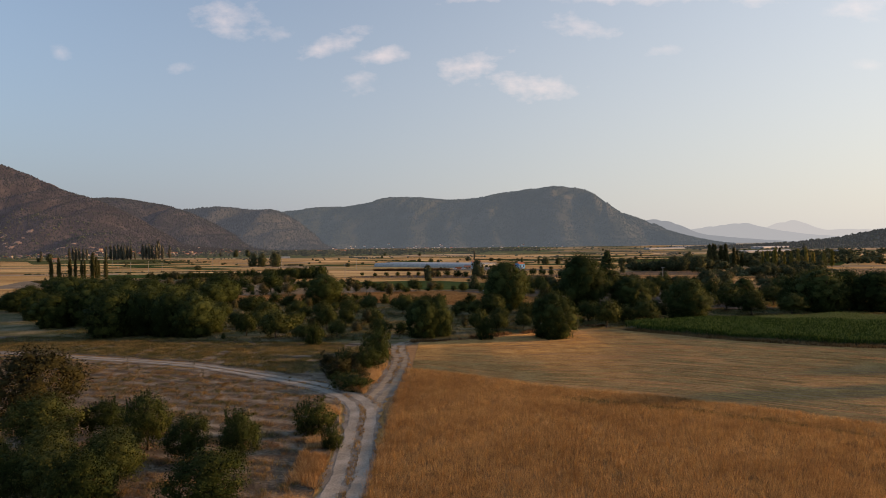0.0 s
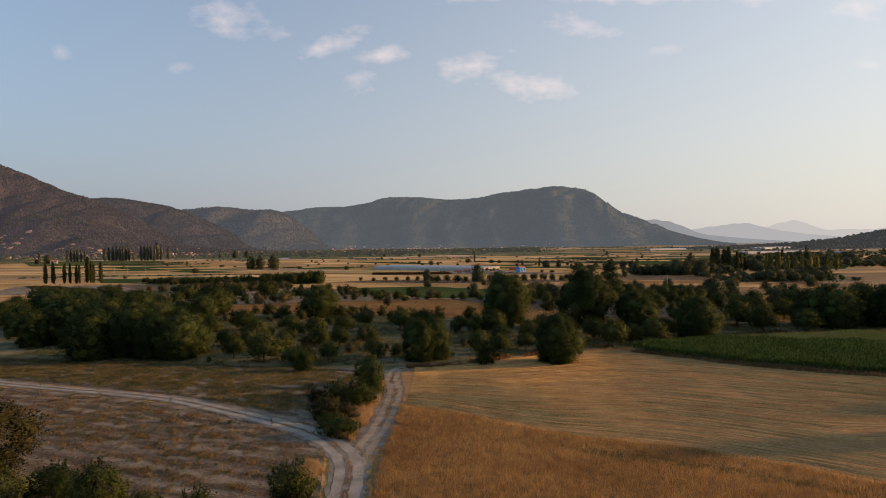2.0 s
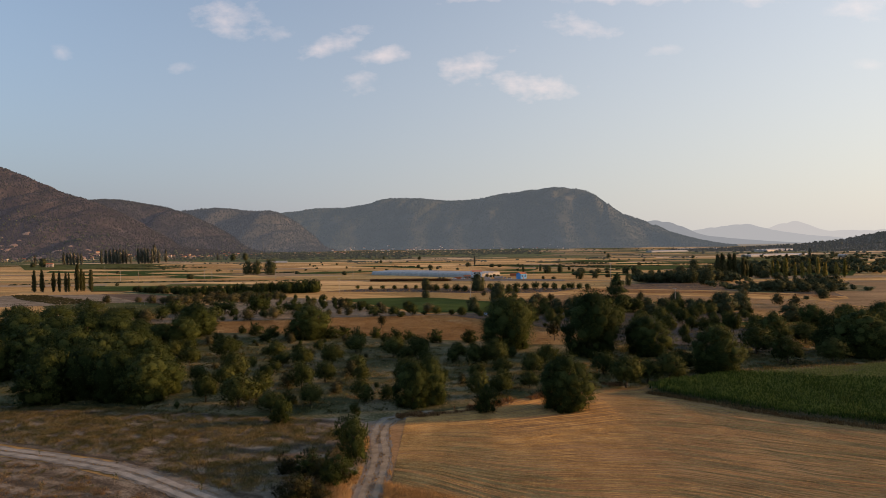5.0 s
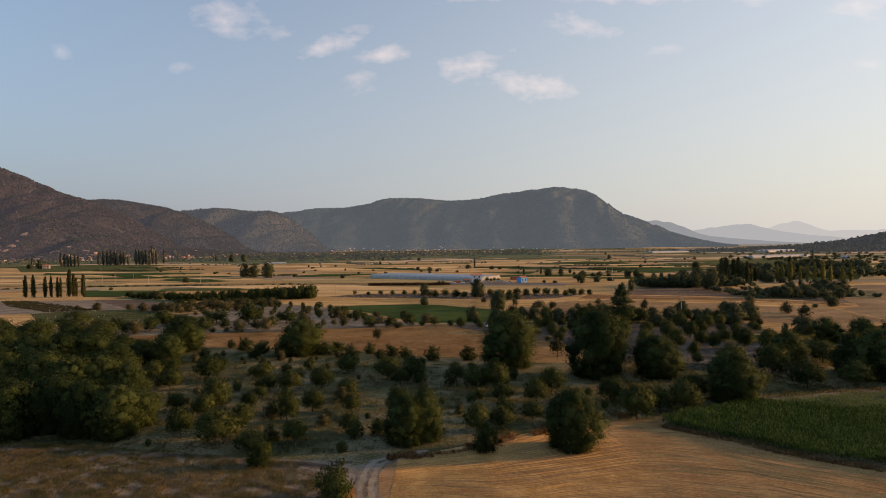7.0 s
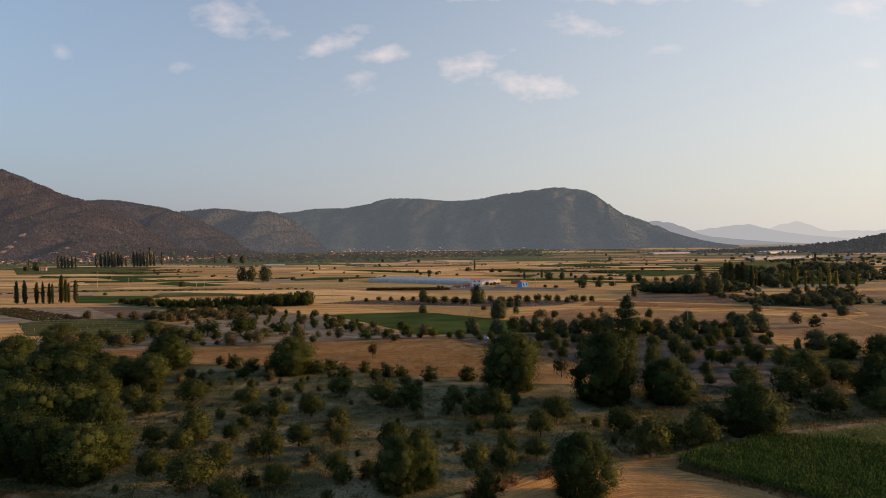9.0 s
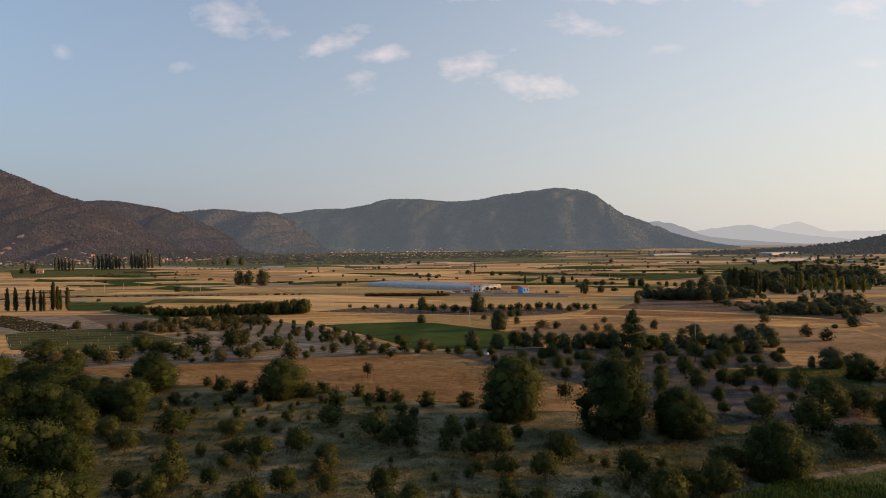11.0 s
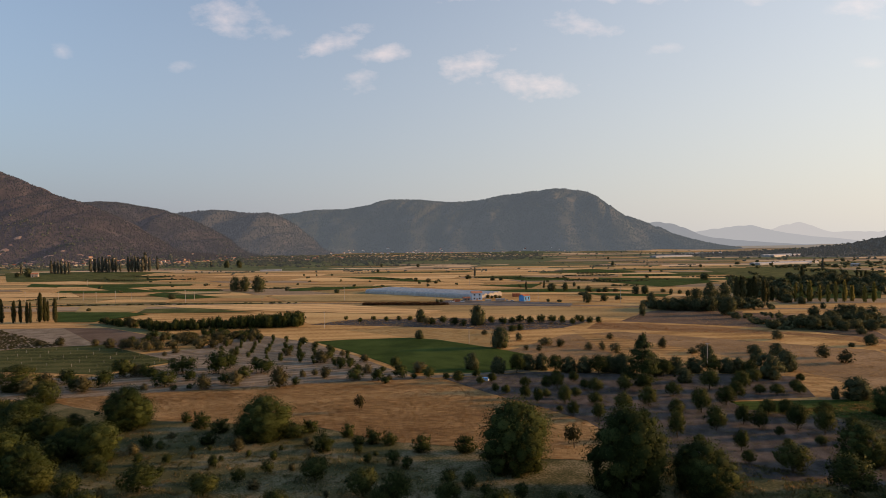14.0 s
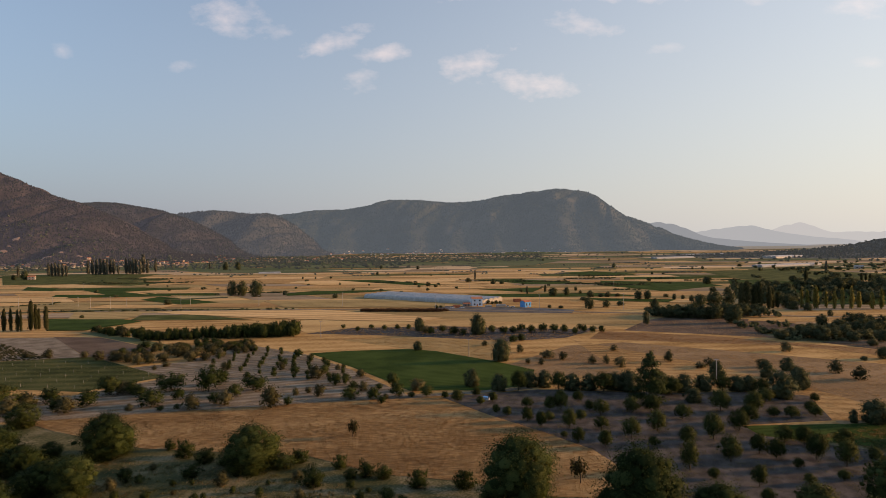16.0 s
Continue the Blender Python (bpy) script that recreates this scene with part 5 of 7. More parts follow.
SHRUB_ROW = [(-132.6, 288.1, 5.6, 6), (-143.3, 301.5, 5.5, 7.6), (-126.1, 295.7, 6.2, 7.9), (-127.5, 313.3, 8, 8.9), (-118.9, 314.8, 5.4, 6.3), (-101.8, 294.6, 6.2, 9.1), (-106, 320.1, 7.3, 11.5), (-96.5, 304.5, 4.3, 5.2),
    (-90, 317.3, 10, 10.4), (-89.3, 329.7, 6.7, 7.2), (-76.5, 309, 4.8, 6.1), (-72, 318.4, 6.4, 10), (-52, 294, 3.3, 3.7), (-82.4, 343, 3, 3.5), (-112.6, 308, 4.8, 5.7), (-80.3, 297.8, 4.2, 4.6),
    (-90.6, 290.1, 2, 2.4), (-95.6, 288, 2, 2.8), (-50.1, 351.2, 4.1, 5.2), (-40.7, 327.2, 5.2, 5.7), (-30.9, 302.4, 4.7, 6.8), (-31.8, 318.4, 3.7, 4.1), (-21.8, 301.1, 4.7, 5.5), (-18.1, 295.8, 2.7, 3.7)]
SHRUB_ROW += [(-16.5, 326, 5.2, 5.6), (-13.1, 306, 5.6, 6.1), (-1.6, 305.5, 4.3, 4.8), (-7.6, 304.9, 1.9, 3), (-63.2, 351.9, 3.6, 4.7), (-72.8, 368.8, 4.4, 3.8), (-52.6, 370.5, 3.3, 3.9), (-72.7, 397.1, 4.2, 4.8),
    (-37.2, 334.8, 3.4, 3.9), (-21.3, 317.9, 2.7, 3.2)]
SHRUB_DUSTY = [(-147.4, 295, 5.8, 7.4), (-128.2, 286.4, 6, 7.1), (-122.8, 315, 5.4, 6.7), (-106.9, 288.5, 2.6, 3.6), (-85.4, 289.9, 5.6, 6.9), (-75.2, 295, 5.8, 6.2), (-57.5, 291, 8.1, 7.3), (-147.4, 285, 5.9, 7.9),
    (-53, 309.8, 3.1, 3.1), (-52, 341.4, 6, 7.5), (-43.3, 307.5, 4.8, 4.8), (-27.4, 316.2, 4.1, 4.1), (-32.2, 342.8, 3.5, 4.5), (-5.9, 315.2, 5, 6.3), (-48.7, 313.4, 2.7, 2.7), (-63.7, 383.3, 3.5, 4),
    (-45.2, 360.2, 2.7, 3.2), (-17.1, 302.6, 2.1, 2.6)]
POPLARS_RIGHT = [(268.4, 612.2, 24, 6), (272.7, 611.8, 25, 6), (279.4, 611, 23, 6), (283.6, 610.6, 25, 6), (291.7, 609.7, 20.9, 4.5), (299.1, 618.8, 18.3, 4.1), (306, 623.1, 14.3, 4.1), (627.3, 982.2, 11.8, 3.4),
    (633.3, 981.1, 10.1, 3.4), (630.8, 967.9, 11.6, 4.2), (530.8, 959.1, 18.1, 4.9)]
POPLARS_YELLOW = [(323.8, 616.1, 17.2, 3), (325.8, 610.9, 17, 3.5), (333.3, 610.1, 20, 4), (331.4, 610.3, 18, 2), (347.1, 618.6, 15.2, 3), (348.2, 608.4, 15.9, 3.5), (354.7, 607.7, 18.9, 3.5), (362.2, 606.9, 19.8, 4),
    (374.5, 615.5, 15.1, 4), (378.8, 605.1, 14.8, 4), (386.6, 604.3, 17.8, 3.9)]
RIGHT_GROVE = [(109.4, 189.3, 10.8, 9.8), (111.4, 179.9, 13, 13.9), (123.3, 185.7, 12.5, 11.2), (128.2, 179.7, 12.4, 13.9), (145.2, 237.2, 9.3, 10.4), (136.9, 244.2, 8.6, 10.7), (160.8, 241.6, 9.5, 12.7), (100.4, 203.1, 9.7, 10.6),
    (159.9, 226.3, 9.9, 11.9)]
FAR_TREES = [(-258, 829.2, 18.9, 12.6), (-245.5, 827.6, 18.9, 14), (-222, 808.2, 20.5, 16.4), (-545.1, 1607.4, 19.9, 14.2), (-511.2, 1599.7, 19.8, 14.2), (-832, 1257, 9.9, 8.8), (-807.1, 1252.7, 18.6, 15.3), (-288.2, 718, 6, 8.4),
    (-307.9, 598.4, 2.9, 3.9), (148.2, 783.5, 9.9, 6.6), (131.3, 777.8, 9.8, 10.5), (169.6, 757.4, 7.6, 8.3), (188, 755, 6.3, 7.6), (138.2, 631.3, 11.4, 8.3), (157.4, 644.8, 7.4, 7.4), (212.1, 723.2, 9.7, 8.5),
    (221.9, 722, 9.6, 8.4), (152.8, 518.7, 9.9, 5), (382.2, 946.6, 11.4, 13), (329.6, 808.8, 6.8, 8.2), (335.7, 782.3, 7.9, 9.2), (434.2, 975.8, 6.7, 5), (217.4, 519.6, 14.1, 14.1), (310.4, 554.9, 5.4, 4.5)]
FAR_TREES += [(-121.5, 779.8, 5.2, 6.6), (-128.6, 1296.1, 6.8, 5.7), (-37.4, 990.6, 6, 6), (-18, 963.3, 6.6, 8.3), (-6.9, 938.6, 4.8, 6.4), (43.8, 1042.9, 7.2, 10.8), (79.7, 996.8, 6, 8.6), (92.4, 994.7, 5.1, 7.7),
    (-253.3, 1188.2, 4.1, 4.1), (-149.2, 1574.9, 8.4, 7), (-56.6, 1523.8, 8.1, 8.1), (402.7, 1500.9, 10.6, 7.9), (509.5, 1933.7, 8.6, 6.9), (558.9, 1378.6, 7.3, 7.3), (539, 1383.3, 4.9, 6.1), (691, 1488.6, 6.6, 11.8),
    (760.8, 1534.6, 8.1, 8.1), (616.7, 1364.8, 4.8, 4.8), (393.4, 1209.9, 5.3, 5.3), (324.1, 1022.3, 5.3, 7), (317.3, 1994.1, 7.1, 7.1), (173, 849.7, 5.8, 4.3), (168.9, 805.4, 4.1, 4.1), (201.1, 760.8, 3.8, 6.4)]
FAR_TREES += [(180.7, 755.9, 4.4, 6.3), (105, 805.7, 10.2, 3.4), (130.5, 828.2, 9.8, 3.5), (250.3, 746.8, 3.8, 6.3), (249, 718.6, 6, 4.8), (257.6, 717.5, 4.8, 4.8), (256, 691.4, 6.9, 4.6), (262.5, 690.6, 5.7, 5.7),
    (174.9, 659.3, 4.4, 7.6), (113.8, 639.1, 2.6, 5.3), (152.7, 717.1, 3.6, 9.6), (194.1, 620.2, 10.2, 9.1)]
LONE_TREE = [(-22.4, 254.9, 5.4, 3.4), (37.2, 216.4, 6, 4.5)]


plant_all([(x, y, h, w) for x, y, h, w in BIG_TREES], "big", "large dense dark green walnut tree", "large trees among the fields")
plant_all(WALNUT_GROVE, "walnut", "dark green walnut tree in a dense grove", "walnut grove")
plant_all([(x, y, h * 1.1, w * 1.1) for x, y, h, w in NEAR_YOUNG] + [(-27.5, 50.5, 3.3, 4.0), (-32, 49, 3.6, 4.2), (-38, 49, 4.0, 4.6)], "young", "young leafy green orchard tree on dry soil", "young trees beside the track")
plant_all(GROVE_LEFT[5:], "grove", "leafy green walnut tree at the edge of a grove", "walnut grove")
plant_all(GROVE_LEFT[:5], "walnut", "dark green walnut tree in a dense grove", "walnut grove")
plant_all([(x, y, h * 1.05, w * 1.2) for x, y, h, w in NEAR_BROWN], "brown", "brownish bushy tree on the dry field", "young trees beside the track")
plant_all(ROAD_BUSHES[:2], "shrub", "yellowish green shrub in golden grass beside the track", "trackside bushes", "bush")
plant_all(ROAD_BUSHES[2:3], "bush", "dark green bush beside the farm track", "trackside bushes", "bush")
FORK_SHRUBS = [(x, y, h * .62, w * .95) for x, y, h, w in ROAD_BUSHES[3:]] + [(-12.4, 80.5, 1.1, 1.9), (-13.2, 82.5, 1.5, 2.6), (-11.4, 86, 1.5, 2.2), (-12.2, 92.5, 2.3, 2.6), (-10.9, 94.5, 1.6, 2.0), (-15.8, 87.5, 1.2, 2.4), (-14.6, 98, 1.7, 2.6), (-14.2, 84, 1.7, 3.0), (-12.8, 88.5, 2.0, 3.2), (-15.4, 91, 1.6, 2.8), (-13.6, 95, 2.2, 3.0), (-11.6, 83, 1.3, 2.0)]
plant_all([(x, y, h * min(1.5, .85 + (y - 80) * .05), w * 1.05) for x, y, h, w in FORK_SHRUBS[::2]], "bush", "low ragged dark shrub in golden grass at the fork", "trackside bushes", "bush")
plant_all([(x, y, h * min(1.4, .8 + (y - 80) * .05), w * 1.0) for x, y, h, w in FORK_SHRUBS[1::2]], "broom", "low ragged olive shrub in golden grass at the fork", "trackside bushes", "bush")
plant_all(EDGE_BUSHES, "bush", "dark bush at the field edge", "field edge bushes", "bush")
plant_all(EDGE_GRASS_TREES, "bush", "dark bush in dry grass at the orchard edge", "field edge bushes", "bush")
plant_all([(x, y, h * .96, w * .98) for x, y, h, w in ORCHARD_MID], "orchard", "small leafy orchard tree in dry grass", "middle orchard")
plant_all([(x, y, h * .84, w * .82) for x, y, h, w in ORCHARD_RIGHT], "orchard", "small round orchard tree on grey soil", "grey soil orchard")
plant_all([(x, y, h * .9, w * .86) for i, (x, y, h, w) in enumerate(HEDGE_ROW) if i % 3], "hedge", "dark tree in an overgrown hedge row", "hedge row")
plant_all([(x, y, h * .84, w * .8) for x, y, h, w in HEDGE_ROW[::3]], "orchard", "leafy green tree in an overgrown hedge row", "hedge row")
plant_all(CONIFER, "conifer", "tall dark conifer standing above the hedge", "large trees among the fields")
plant_all(FIELD_TREES, "dusty", "lone dusty green tree on the straw field", "scattered field trees")
plant_all(FIELD_TREES_DARK, "hedge", "round dark tree on the straw field", "scattered field trees")
plant_all(STRIP_ORCHARD, "orchard_small", "small tree in a row on grey soil", "orchard strip")
plant_all(SHRUB_ROW, "orchard_small", "rounded shrubby tree on grey orchard soil", "young orchard shrubs")
plant_all(SHRUB_DUSTY, "dusty", "dusty greyish shrub on grey orchard soil", "young orchard shrubs", "bush")
plant_all(SCRUB_ORCHARD, "dusty", "scrubby green bush in a neglected orchard", "scrub orchard", "bush")
plant_all(POPLARS_LEFT, "poplar", "tall narrow dark poplar", "poplar row by the fields", wide=.2)
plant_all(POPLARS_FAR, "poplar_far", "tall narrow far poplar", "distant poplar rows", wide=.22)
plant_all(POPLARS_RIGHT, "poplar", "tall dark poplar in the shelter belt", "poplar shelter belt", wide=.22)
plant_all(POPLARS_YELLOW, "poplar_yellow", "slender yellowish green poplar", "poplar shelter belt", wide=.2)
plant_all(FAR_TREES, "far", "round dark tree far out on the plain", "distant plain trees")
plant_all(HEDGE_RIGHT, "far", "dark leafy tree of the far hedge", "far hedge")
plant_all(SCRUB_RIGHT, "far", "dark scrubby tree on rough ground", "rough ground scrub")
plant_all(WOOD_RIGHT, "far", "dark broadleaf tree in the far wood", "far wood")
plant_all(LONE_TREE, "sparse", "thin leaning lone tree in the grain field", "scattered field trees")
plant_all(RIGHT_GROVE, "walnut", "dark green tree behind the maize field", "trees behind the maize")
# stand out of view; added for the shade bands across stubble and wheat
SHADE_TREES = [(74, 78.5, 12, 6), (83, 80, 14, 6.5), (90, 93, 9, 6.5), (97, 96, 9.5, 6.5), (66, 41, 10, 7)]
plant_all(SHADE_TREES, "walnut", "tall dark tree out of view that shades the wheat field", "trees beside the wheat field")

# ---- farm tracks ----
def smooth_line(pts, n=14):
    """A soft curve through the given plan points."""
    p = [pts[0]] + list(pts) + [pts[-1]]
    out = []
    for i in range(1, len(p) - 2):
        for k in range(n):
            t = k / n
            q = []
            for c in (0, 1):
                a, b, d, g = p[i - 1][c], p[i][c], p[i + 1][c], p[i + 2][c]
                q.append(.5 * (2 * b + (d - a) * t + (2 * a - 5 * b + 4 * d - g) * t * t + (3 * b - a - 3 * d + g) * t ** 3))
            out.append(tuple(q))
    return out + [tuple(pts[-1])]


def ribbon(name, line, offset, width, mat, lift, parent=None, ragged=.25, crown=0.0, taper=0):
    """A strip along a line, with ragged edges, laid on the plain."""
    verts, faces = [], []
    for i, (x, y) in enumerate(line):
        x0, y0 = line[max(0, i - 1)]
        x1, y1 = line[min(len(line) - 1, i + 1)]
        d = Vector((x1 - x0, y1 - y0, 0)).normalized()
        s = Vector((d.y, -d.x, 0))
        for k, side in enumerate((-.5, 0, .5)):
            o = offset + side * width * (min(1, (min(i, len(line) - 1 - i) + .3) / taper) if taper else 1) + (ragged * noise.noise((x * .7, y * .7, side * 9 + offset)) if side else 0)
            px, py = x + s.x * o, y + s.y * o
            verts.append((px, py, level_height(py) + lift + (crown if not side else 0)))
    for i in range(len(line) - 1):
        for k in (0, 1):
            a = i * 3 + k
            faces.append((a, a + 1, a + 4, a + 3))
    ob = new(name, mesh_of(name, verts, faces, mat))
    if ob.data.polygons[0].normal.z < 0:
        ob.data.flip_normals()
    ob.parent = parent
    return ob


TRACK_MAIN = [(-2, -60), (-2.6, -30), (-3.6, 0), (-5.6, 25), (-6.6, 35), (-7.4, 41.7), (-7.5, 47.1), (-8.0, 54), (-8.5, 61.3), (-9.2, 68.5), (-11.2, 74.5), (-15, 80.2), (-19.5, 84.5)]
TRACK_LEFT = [(-19.5, 84.5), (-23.4, 87.5), (-31, 93.2), (-40.5, 99.6), (-52.4, 104.8), (-68.7, 110.6), (-85.8, 117.1), (-130, 133)]
TRACK_RIGHT = [(-9.0, 66), (-8.4, 75.1), (-7.6, 83.5), (-7.2, 94.1), (-7.4, 104.8), (-8.7, 114.6), (-7.5, 123.6), (0, 128)]
for pts, wide, what, lift, rut in ((TRACK_RIGHT, 2.6, "dusty farm track with grassy middle at the wheat edge", .058, "track_worn"), (TRACK_MAIN, 3.2, "pale gravel farm track with two worn ruts", .064, "track"),
                                   (TRACK_LEFT, 2.6, "pale gravel farm track across the dry field", .07, "track")):
    line = smooth_line(pts)
    base = tagged(ribbon("farm_track", line, 0, wide + .7, M["track_soft"], lift, ragged=.6), what, "track", kind="structure")
    for o in (-wide * .28, wide * .28):
        ribbon("rut", line, o, wide * .34, M[rut], lift + .02, base, ragged=.22)
tagged(ribbon("farm_track", smooth_line([(-16.5, 82), (-17.5, 89), (-21, 97), (-23, 103)]), 0, 3.5, M["track_edge"], .054, ragged=.9), "dusty bare spur off the farm track", "track", kind="structure")
tagged(ribbon("farm_track", smooth_line([(43, 144.5), (49, 149.5), (60, 156), (74, 160.5), (95, 166), (130, 172)]), 0, 2.6, M["track_edge"], .12, ragged=.5, taper=12), "dusty path along the maize field", "track", kind="structure")
tagged(ribbon("farm_track", smooth_line([(-190, 274), (-135, 278), (-90, 289), (-30, 303), (5, 308), (40, 318)]), 0, 4.0, M["track_edge"], .13, ragged=.6), "dusty lane between orchard and grain field", "track", kind="structure")
tagged(ribbon("farm_road", smooth_line([(-700, 640), (-400, 655), (-150, 652), (0, 640), (190, 585), (420, 520)]), 0, 7.0, M["track_edge"], .2, ragged=.6), "straight country road across the plain", "road", kind="structure")


# ---- standing crops and weeds ----
def along(pts, offsets, step, seed, low, high, gap=.3):
    """Spots for tufts strewn along a track at the given offsets."""
    rng = random.Random(seed)
    line = smooth_line(pts, 30)
    out = []
    for (x, y), (x2, y2) in zip(line, line[1:]):
        d = Vector((x2 - x, y2 - y, 0))
        s = Vector((d.y, -d.x, 0)).normalized()
        for o in offsets:
            for k in range(max(1, int(d.length / step))):
                if noise.noise((x * .3, y * .3, o)) < -gap + .3 * rng.random():
                    continue
                q = o + rng.gauss(0, .16)
                f = rng.random()
                out.append((x + d.x * f + s.x * q, y + d.y * f + s.y * q, rng.uniform(low, high), .2))
    return out


def tufts(name, spots, mat, label, category, blades=5, width=.05, lean=.35, seed=0, lift=.05, soft=True):
    """Blades in tufts: spots are (x, y, height, spread)."""
    rng = np.random.default_rng(seed)
    S = np.array(spots)
    n = len(S)
    z = np.array([level_height(y) for y in S[:, 1]]) + lift
    rep = np.repeat(np.arange(n), blades)
    m = n * blades
    a = rng.uniform(0, 6.283, m)
    r = rng.uniform(0, 1, m) * S[rep, 3]
    bx, by, bz = S[rep, 0] + np.cos(a) * r, S[rep, 1] + np.sin(a) * r, z[rep]
    h = S[rep, 2] * rng.uniform(.6, 1.15, m)
    if blades >= 40:      # domed clumps
        h = h * (1 - .6 * (r / (S[rep, 3] + .01)) ** 2)
    la = rng.uniform(0, 6.283, m)
    tx, ty = bx + np.cos(la) * h * lean * rng.uniform(.2, 1, m), by + np.sin(la) * h * lean * rng.uniform(.2, 1, m)
    wa = rng.uniform(0, 6.283, m)
    w = width * rng.uniform(.6, 1.4, m)
    w = w * 1.3
    v = np.stack((np.stack((bx - np.cos(wa) * w, by - np.sin(wa) * w, bz), 1), np.stack((bx + np.cos(wa) * w, by + np.sin(wa) * w, bz), 1), np.stack((tx, ty, bz + h), 1)), 1).reshape(-1, 3)
    me = bpy.data.meshes.new(name)
    me.vertices.add(m * 3)
    me.vertices.foreach_set("co", v.astype(np.float32).ravel())
    me.loops.add(m * 3)
    me.loops.foreach_set("vertex_index", np.arange(m * 3, dtype=np.int32))
    me.polygons.add(m)
    me.polygons.foreach_set("loop_start", np.arange(0, m * 3, 3, dtype=np.int32))
    me.update(calc_edges=True)
    me.validate()
    if soft:        # a low tuft shades as one rounded clump
        q = np.stack(((bx - S[rep, 0]) / (S[rep, 3] + .01) * .7, (by - S[rep, 1]) / (S[rep, 3] + .01) * .7, np.full(m, .8)), 1) + rng.normal(size=(m, 3)) * .26
        q /= np.linalg.norm(q, axis=1)[:, None]
        me.normals_split_custom_set_from_vertices(np.repeat(q, 3, axis=0).tolist())
    me.materials.append(mat)
    return tagged(new(name, me), label, category, kind="stuff")


def edge_at(edge, x):
    for (x0, y0), (x1, y1) in zip(edge, edge[1:]):
        if x0 <= x <= x1:
            return y0 + (y1 - y0) * (x - x0) / (x1 - x0)
    return edge[0][1] if x < edge[0][0] else edge[-1][1]


def inside(poly, x, y):
    hit = False
    for (x0, y0), (x1, y1) in zip(poly, poly[1:] + poly[:1]):
        if (y0 > y) != (y1 > y) and x < x0 + (y - y0) * (x1 - x0) / (y1 - y0):
            hit = not hit
    return hit


def standing_wheat():
    rng = random.Random(5)
    spots, strip = [], []
    while len(spots) < 92000:
        x, y = rng.uniform(-6.4, 64), rng.uniform(-58, 95)
        if rng.random() > .2 + .8 * min(1, max(0, (y + 25) / 57)):
            continue
        left = -3.6 + (16 - y) * .055 if y < 16 else -3.6 - 2.3 * min(1, (y - 16) / 26) + .35 * noise.noise((0, y * .3, 1)) + (1.1 if 79 < y < 87 else .5 if y > 79 else 0)
        edge = edge_at(WHEAT_EDGE, x) + .6 * noise.noise((x * .4, 0, 2))
        if x < left or y > edge:
            continue
        thick = noise.noise((x * .16, y * .16, 4))
        # a band inside the edge is lower, with olive tufts mixed in
        dip = max(0, 1 - abs(edge - y - 5.5 - .04 * x) / 2.2) * min(1, max(0, (x - 4) / 14)) * (.8 + .5 * noise.noise((x * .2, y * .2, 9)))
        if dip > .3 and rng.random() < dip * .55:
            strip.append((x, y, .34 + .1 * thick, .4))
            continue
        spots.append((x, y, .54 + .15 * thick + .05 * noise.noise((x * .9, y * .9, 7)) - .2 * dip, .5))
    tufts("standing_wheat", spots, M["wheat_ears"], "dense ripe golden brown standing wheat", "wheat", 12, .0058, .55, 6, .08)
    tufts("low_olive_strip", strip, M["green_weeds"], "low olive strip inside the edge of the wheat", "wheat", 9, .012, .6, 7, .08)


standing_wheat()
tufts("track_grass", along(TRACK_MAIN, (-.1, .15, 2.0, -2.1), .22, 61, .08, .28), M["weeds"], "dry grass along the farm track's middle and edges", "grass", 12, .011, .7, 61, .07)
tufts("track_grass", along(TRACK_LEFT, (0, .15, 1.8, -1.8), .25, 62, .05, .14), M["weeds"], "low grass along the farm track's middle and edges", "grass", 12, .012, .7, 62, .07)
tufts("track_grass", along(TRACK_RIGHT[2:], (-.2, .0, .2, 1.5, -1.5), .3, 63, .08, .22, .3), M["weeds"], "dry straw grass on the grassy track", "grass", 6, .025, .7, 63, .07)


def stubble_swaths():
    """Low ridges of cut straw, curving from the far edge of the field to the wheat."""
    rng = random.Random(8)
    spots = []
    for k in range(128):
        verts, faces = [], []
        u = (k + .5 + rng.uniform(-.25, .25)) / 128
        run = []
        for i in range(90):
            x = -5 + i * 1.05
            ya, yb = edge_at(WHEAT_EDGE, x) + .4, edge_at(STUBBLE_EDGE, x) - .6
            y = ya + (yb - ya) * u + 1.8 * noise.noise((x * .05, u * 5, 7)) + .14 * noise.noise((x * .35, u * 50, 3))
            run.append((x, y))
        b = 0
        for i, (x, y) in enumerate(run):
            w = .16 + .10 * noise.noise((x * .2, u * 210, 5)) + rng.uniform(-.03, .03)
            h = .012 + .11 * max(0, .35 + noise.noise((x * .09, u * 170, 11)))
            z = level_height(y) + .03
            verts += [(x, y - w, z), (x, y, z + h), (x, y + w, z)]
            if i:
                q = b + i * 3
                faces += [(q - 3, q, q + 1, q - 2), (q - 2, q + 1, q + 2, q - 1)]
            for _ in range(3):
                spots.append((x + rng.uniform(0, 1), y + rng.uniform(-.12, .12), rng.uniform(.04, .09), .3))
        new("straw_swath", mesh_of("straw_swath", verts, faces, M["swath"])).parent = STUBBLE_FIELD
    tufts("stubble", spots, M["straw_stubble"], "short pale stubble stalks between the swaths", "stubble", 7, .012, .7, 9, .05)


stubble_swaths()

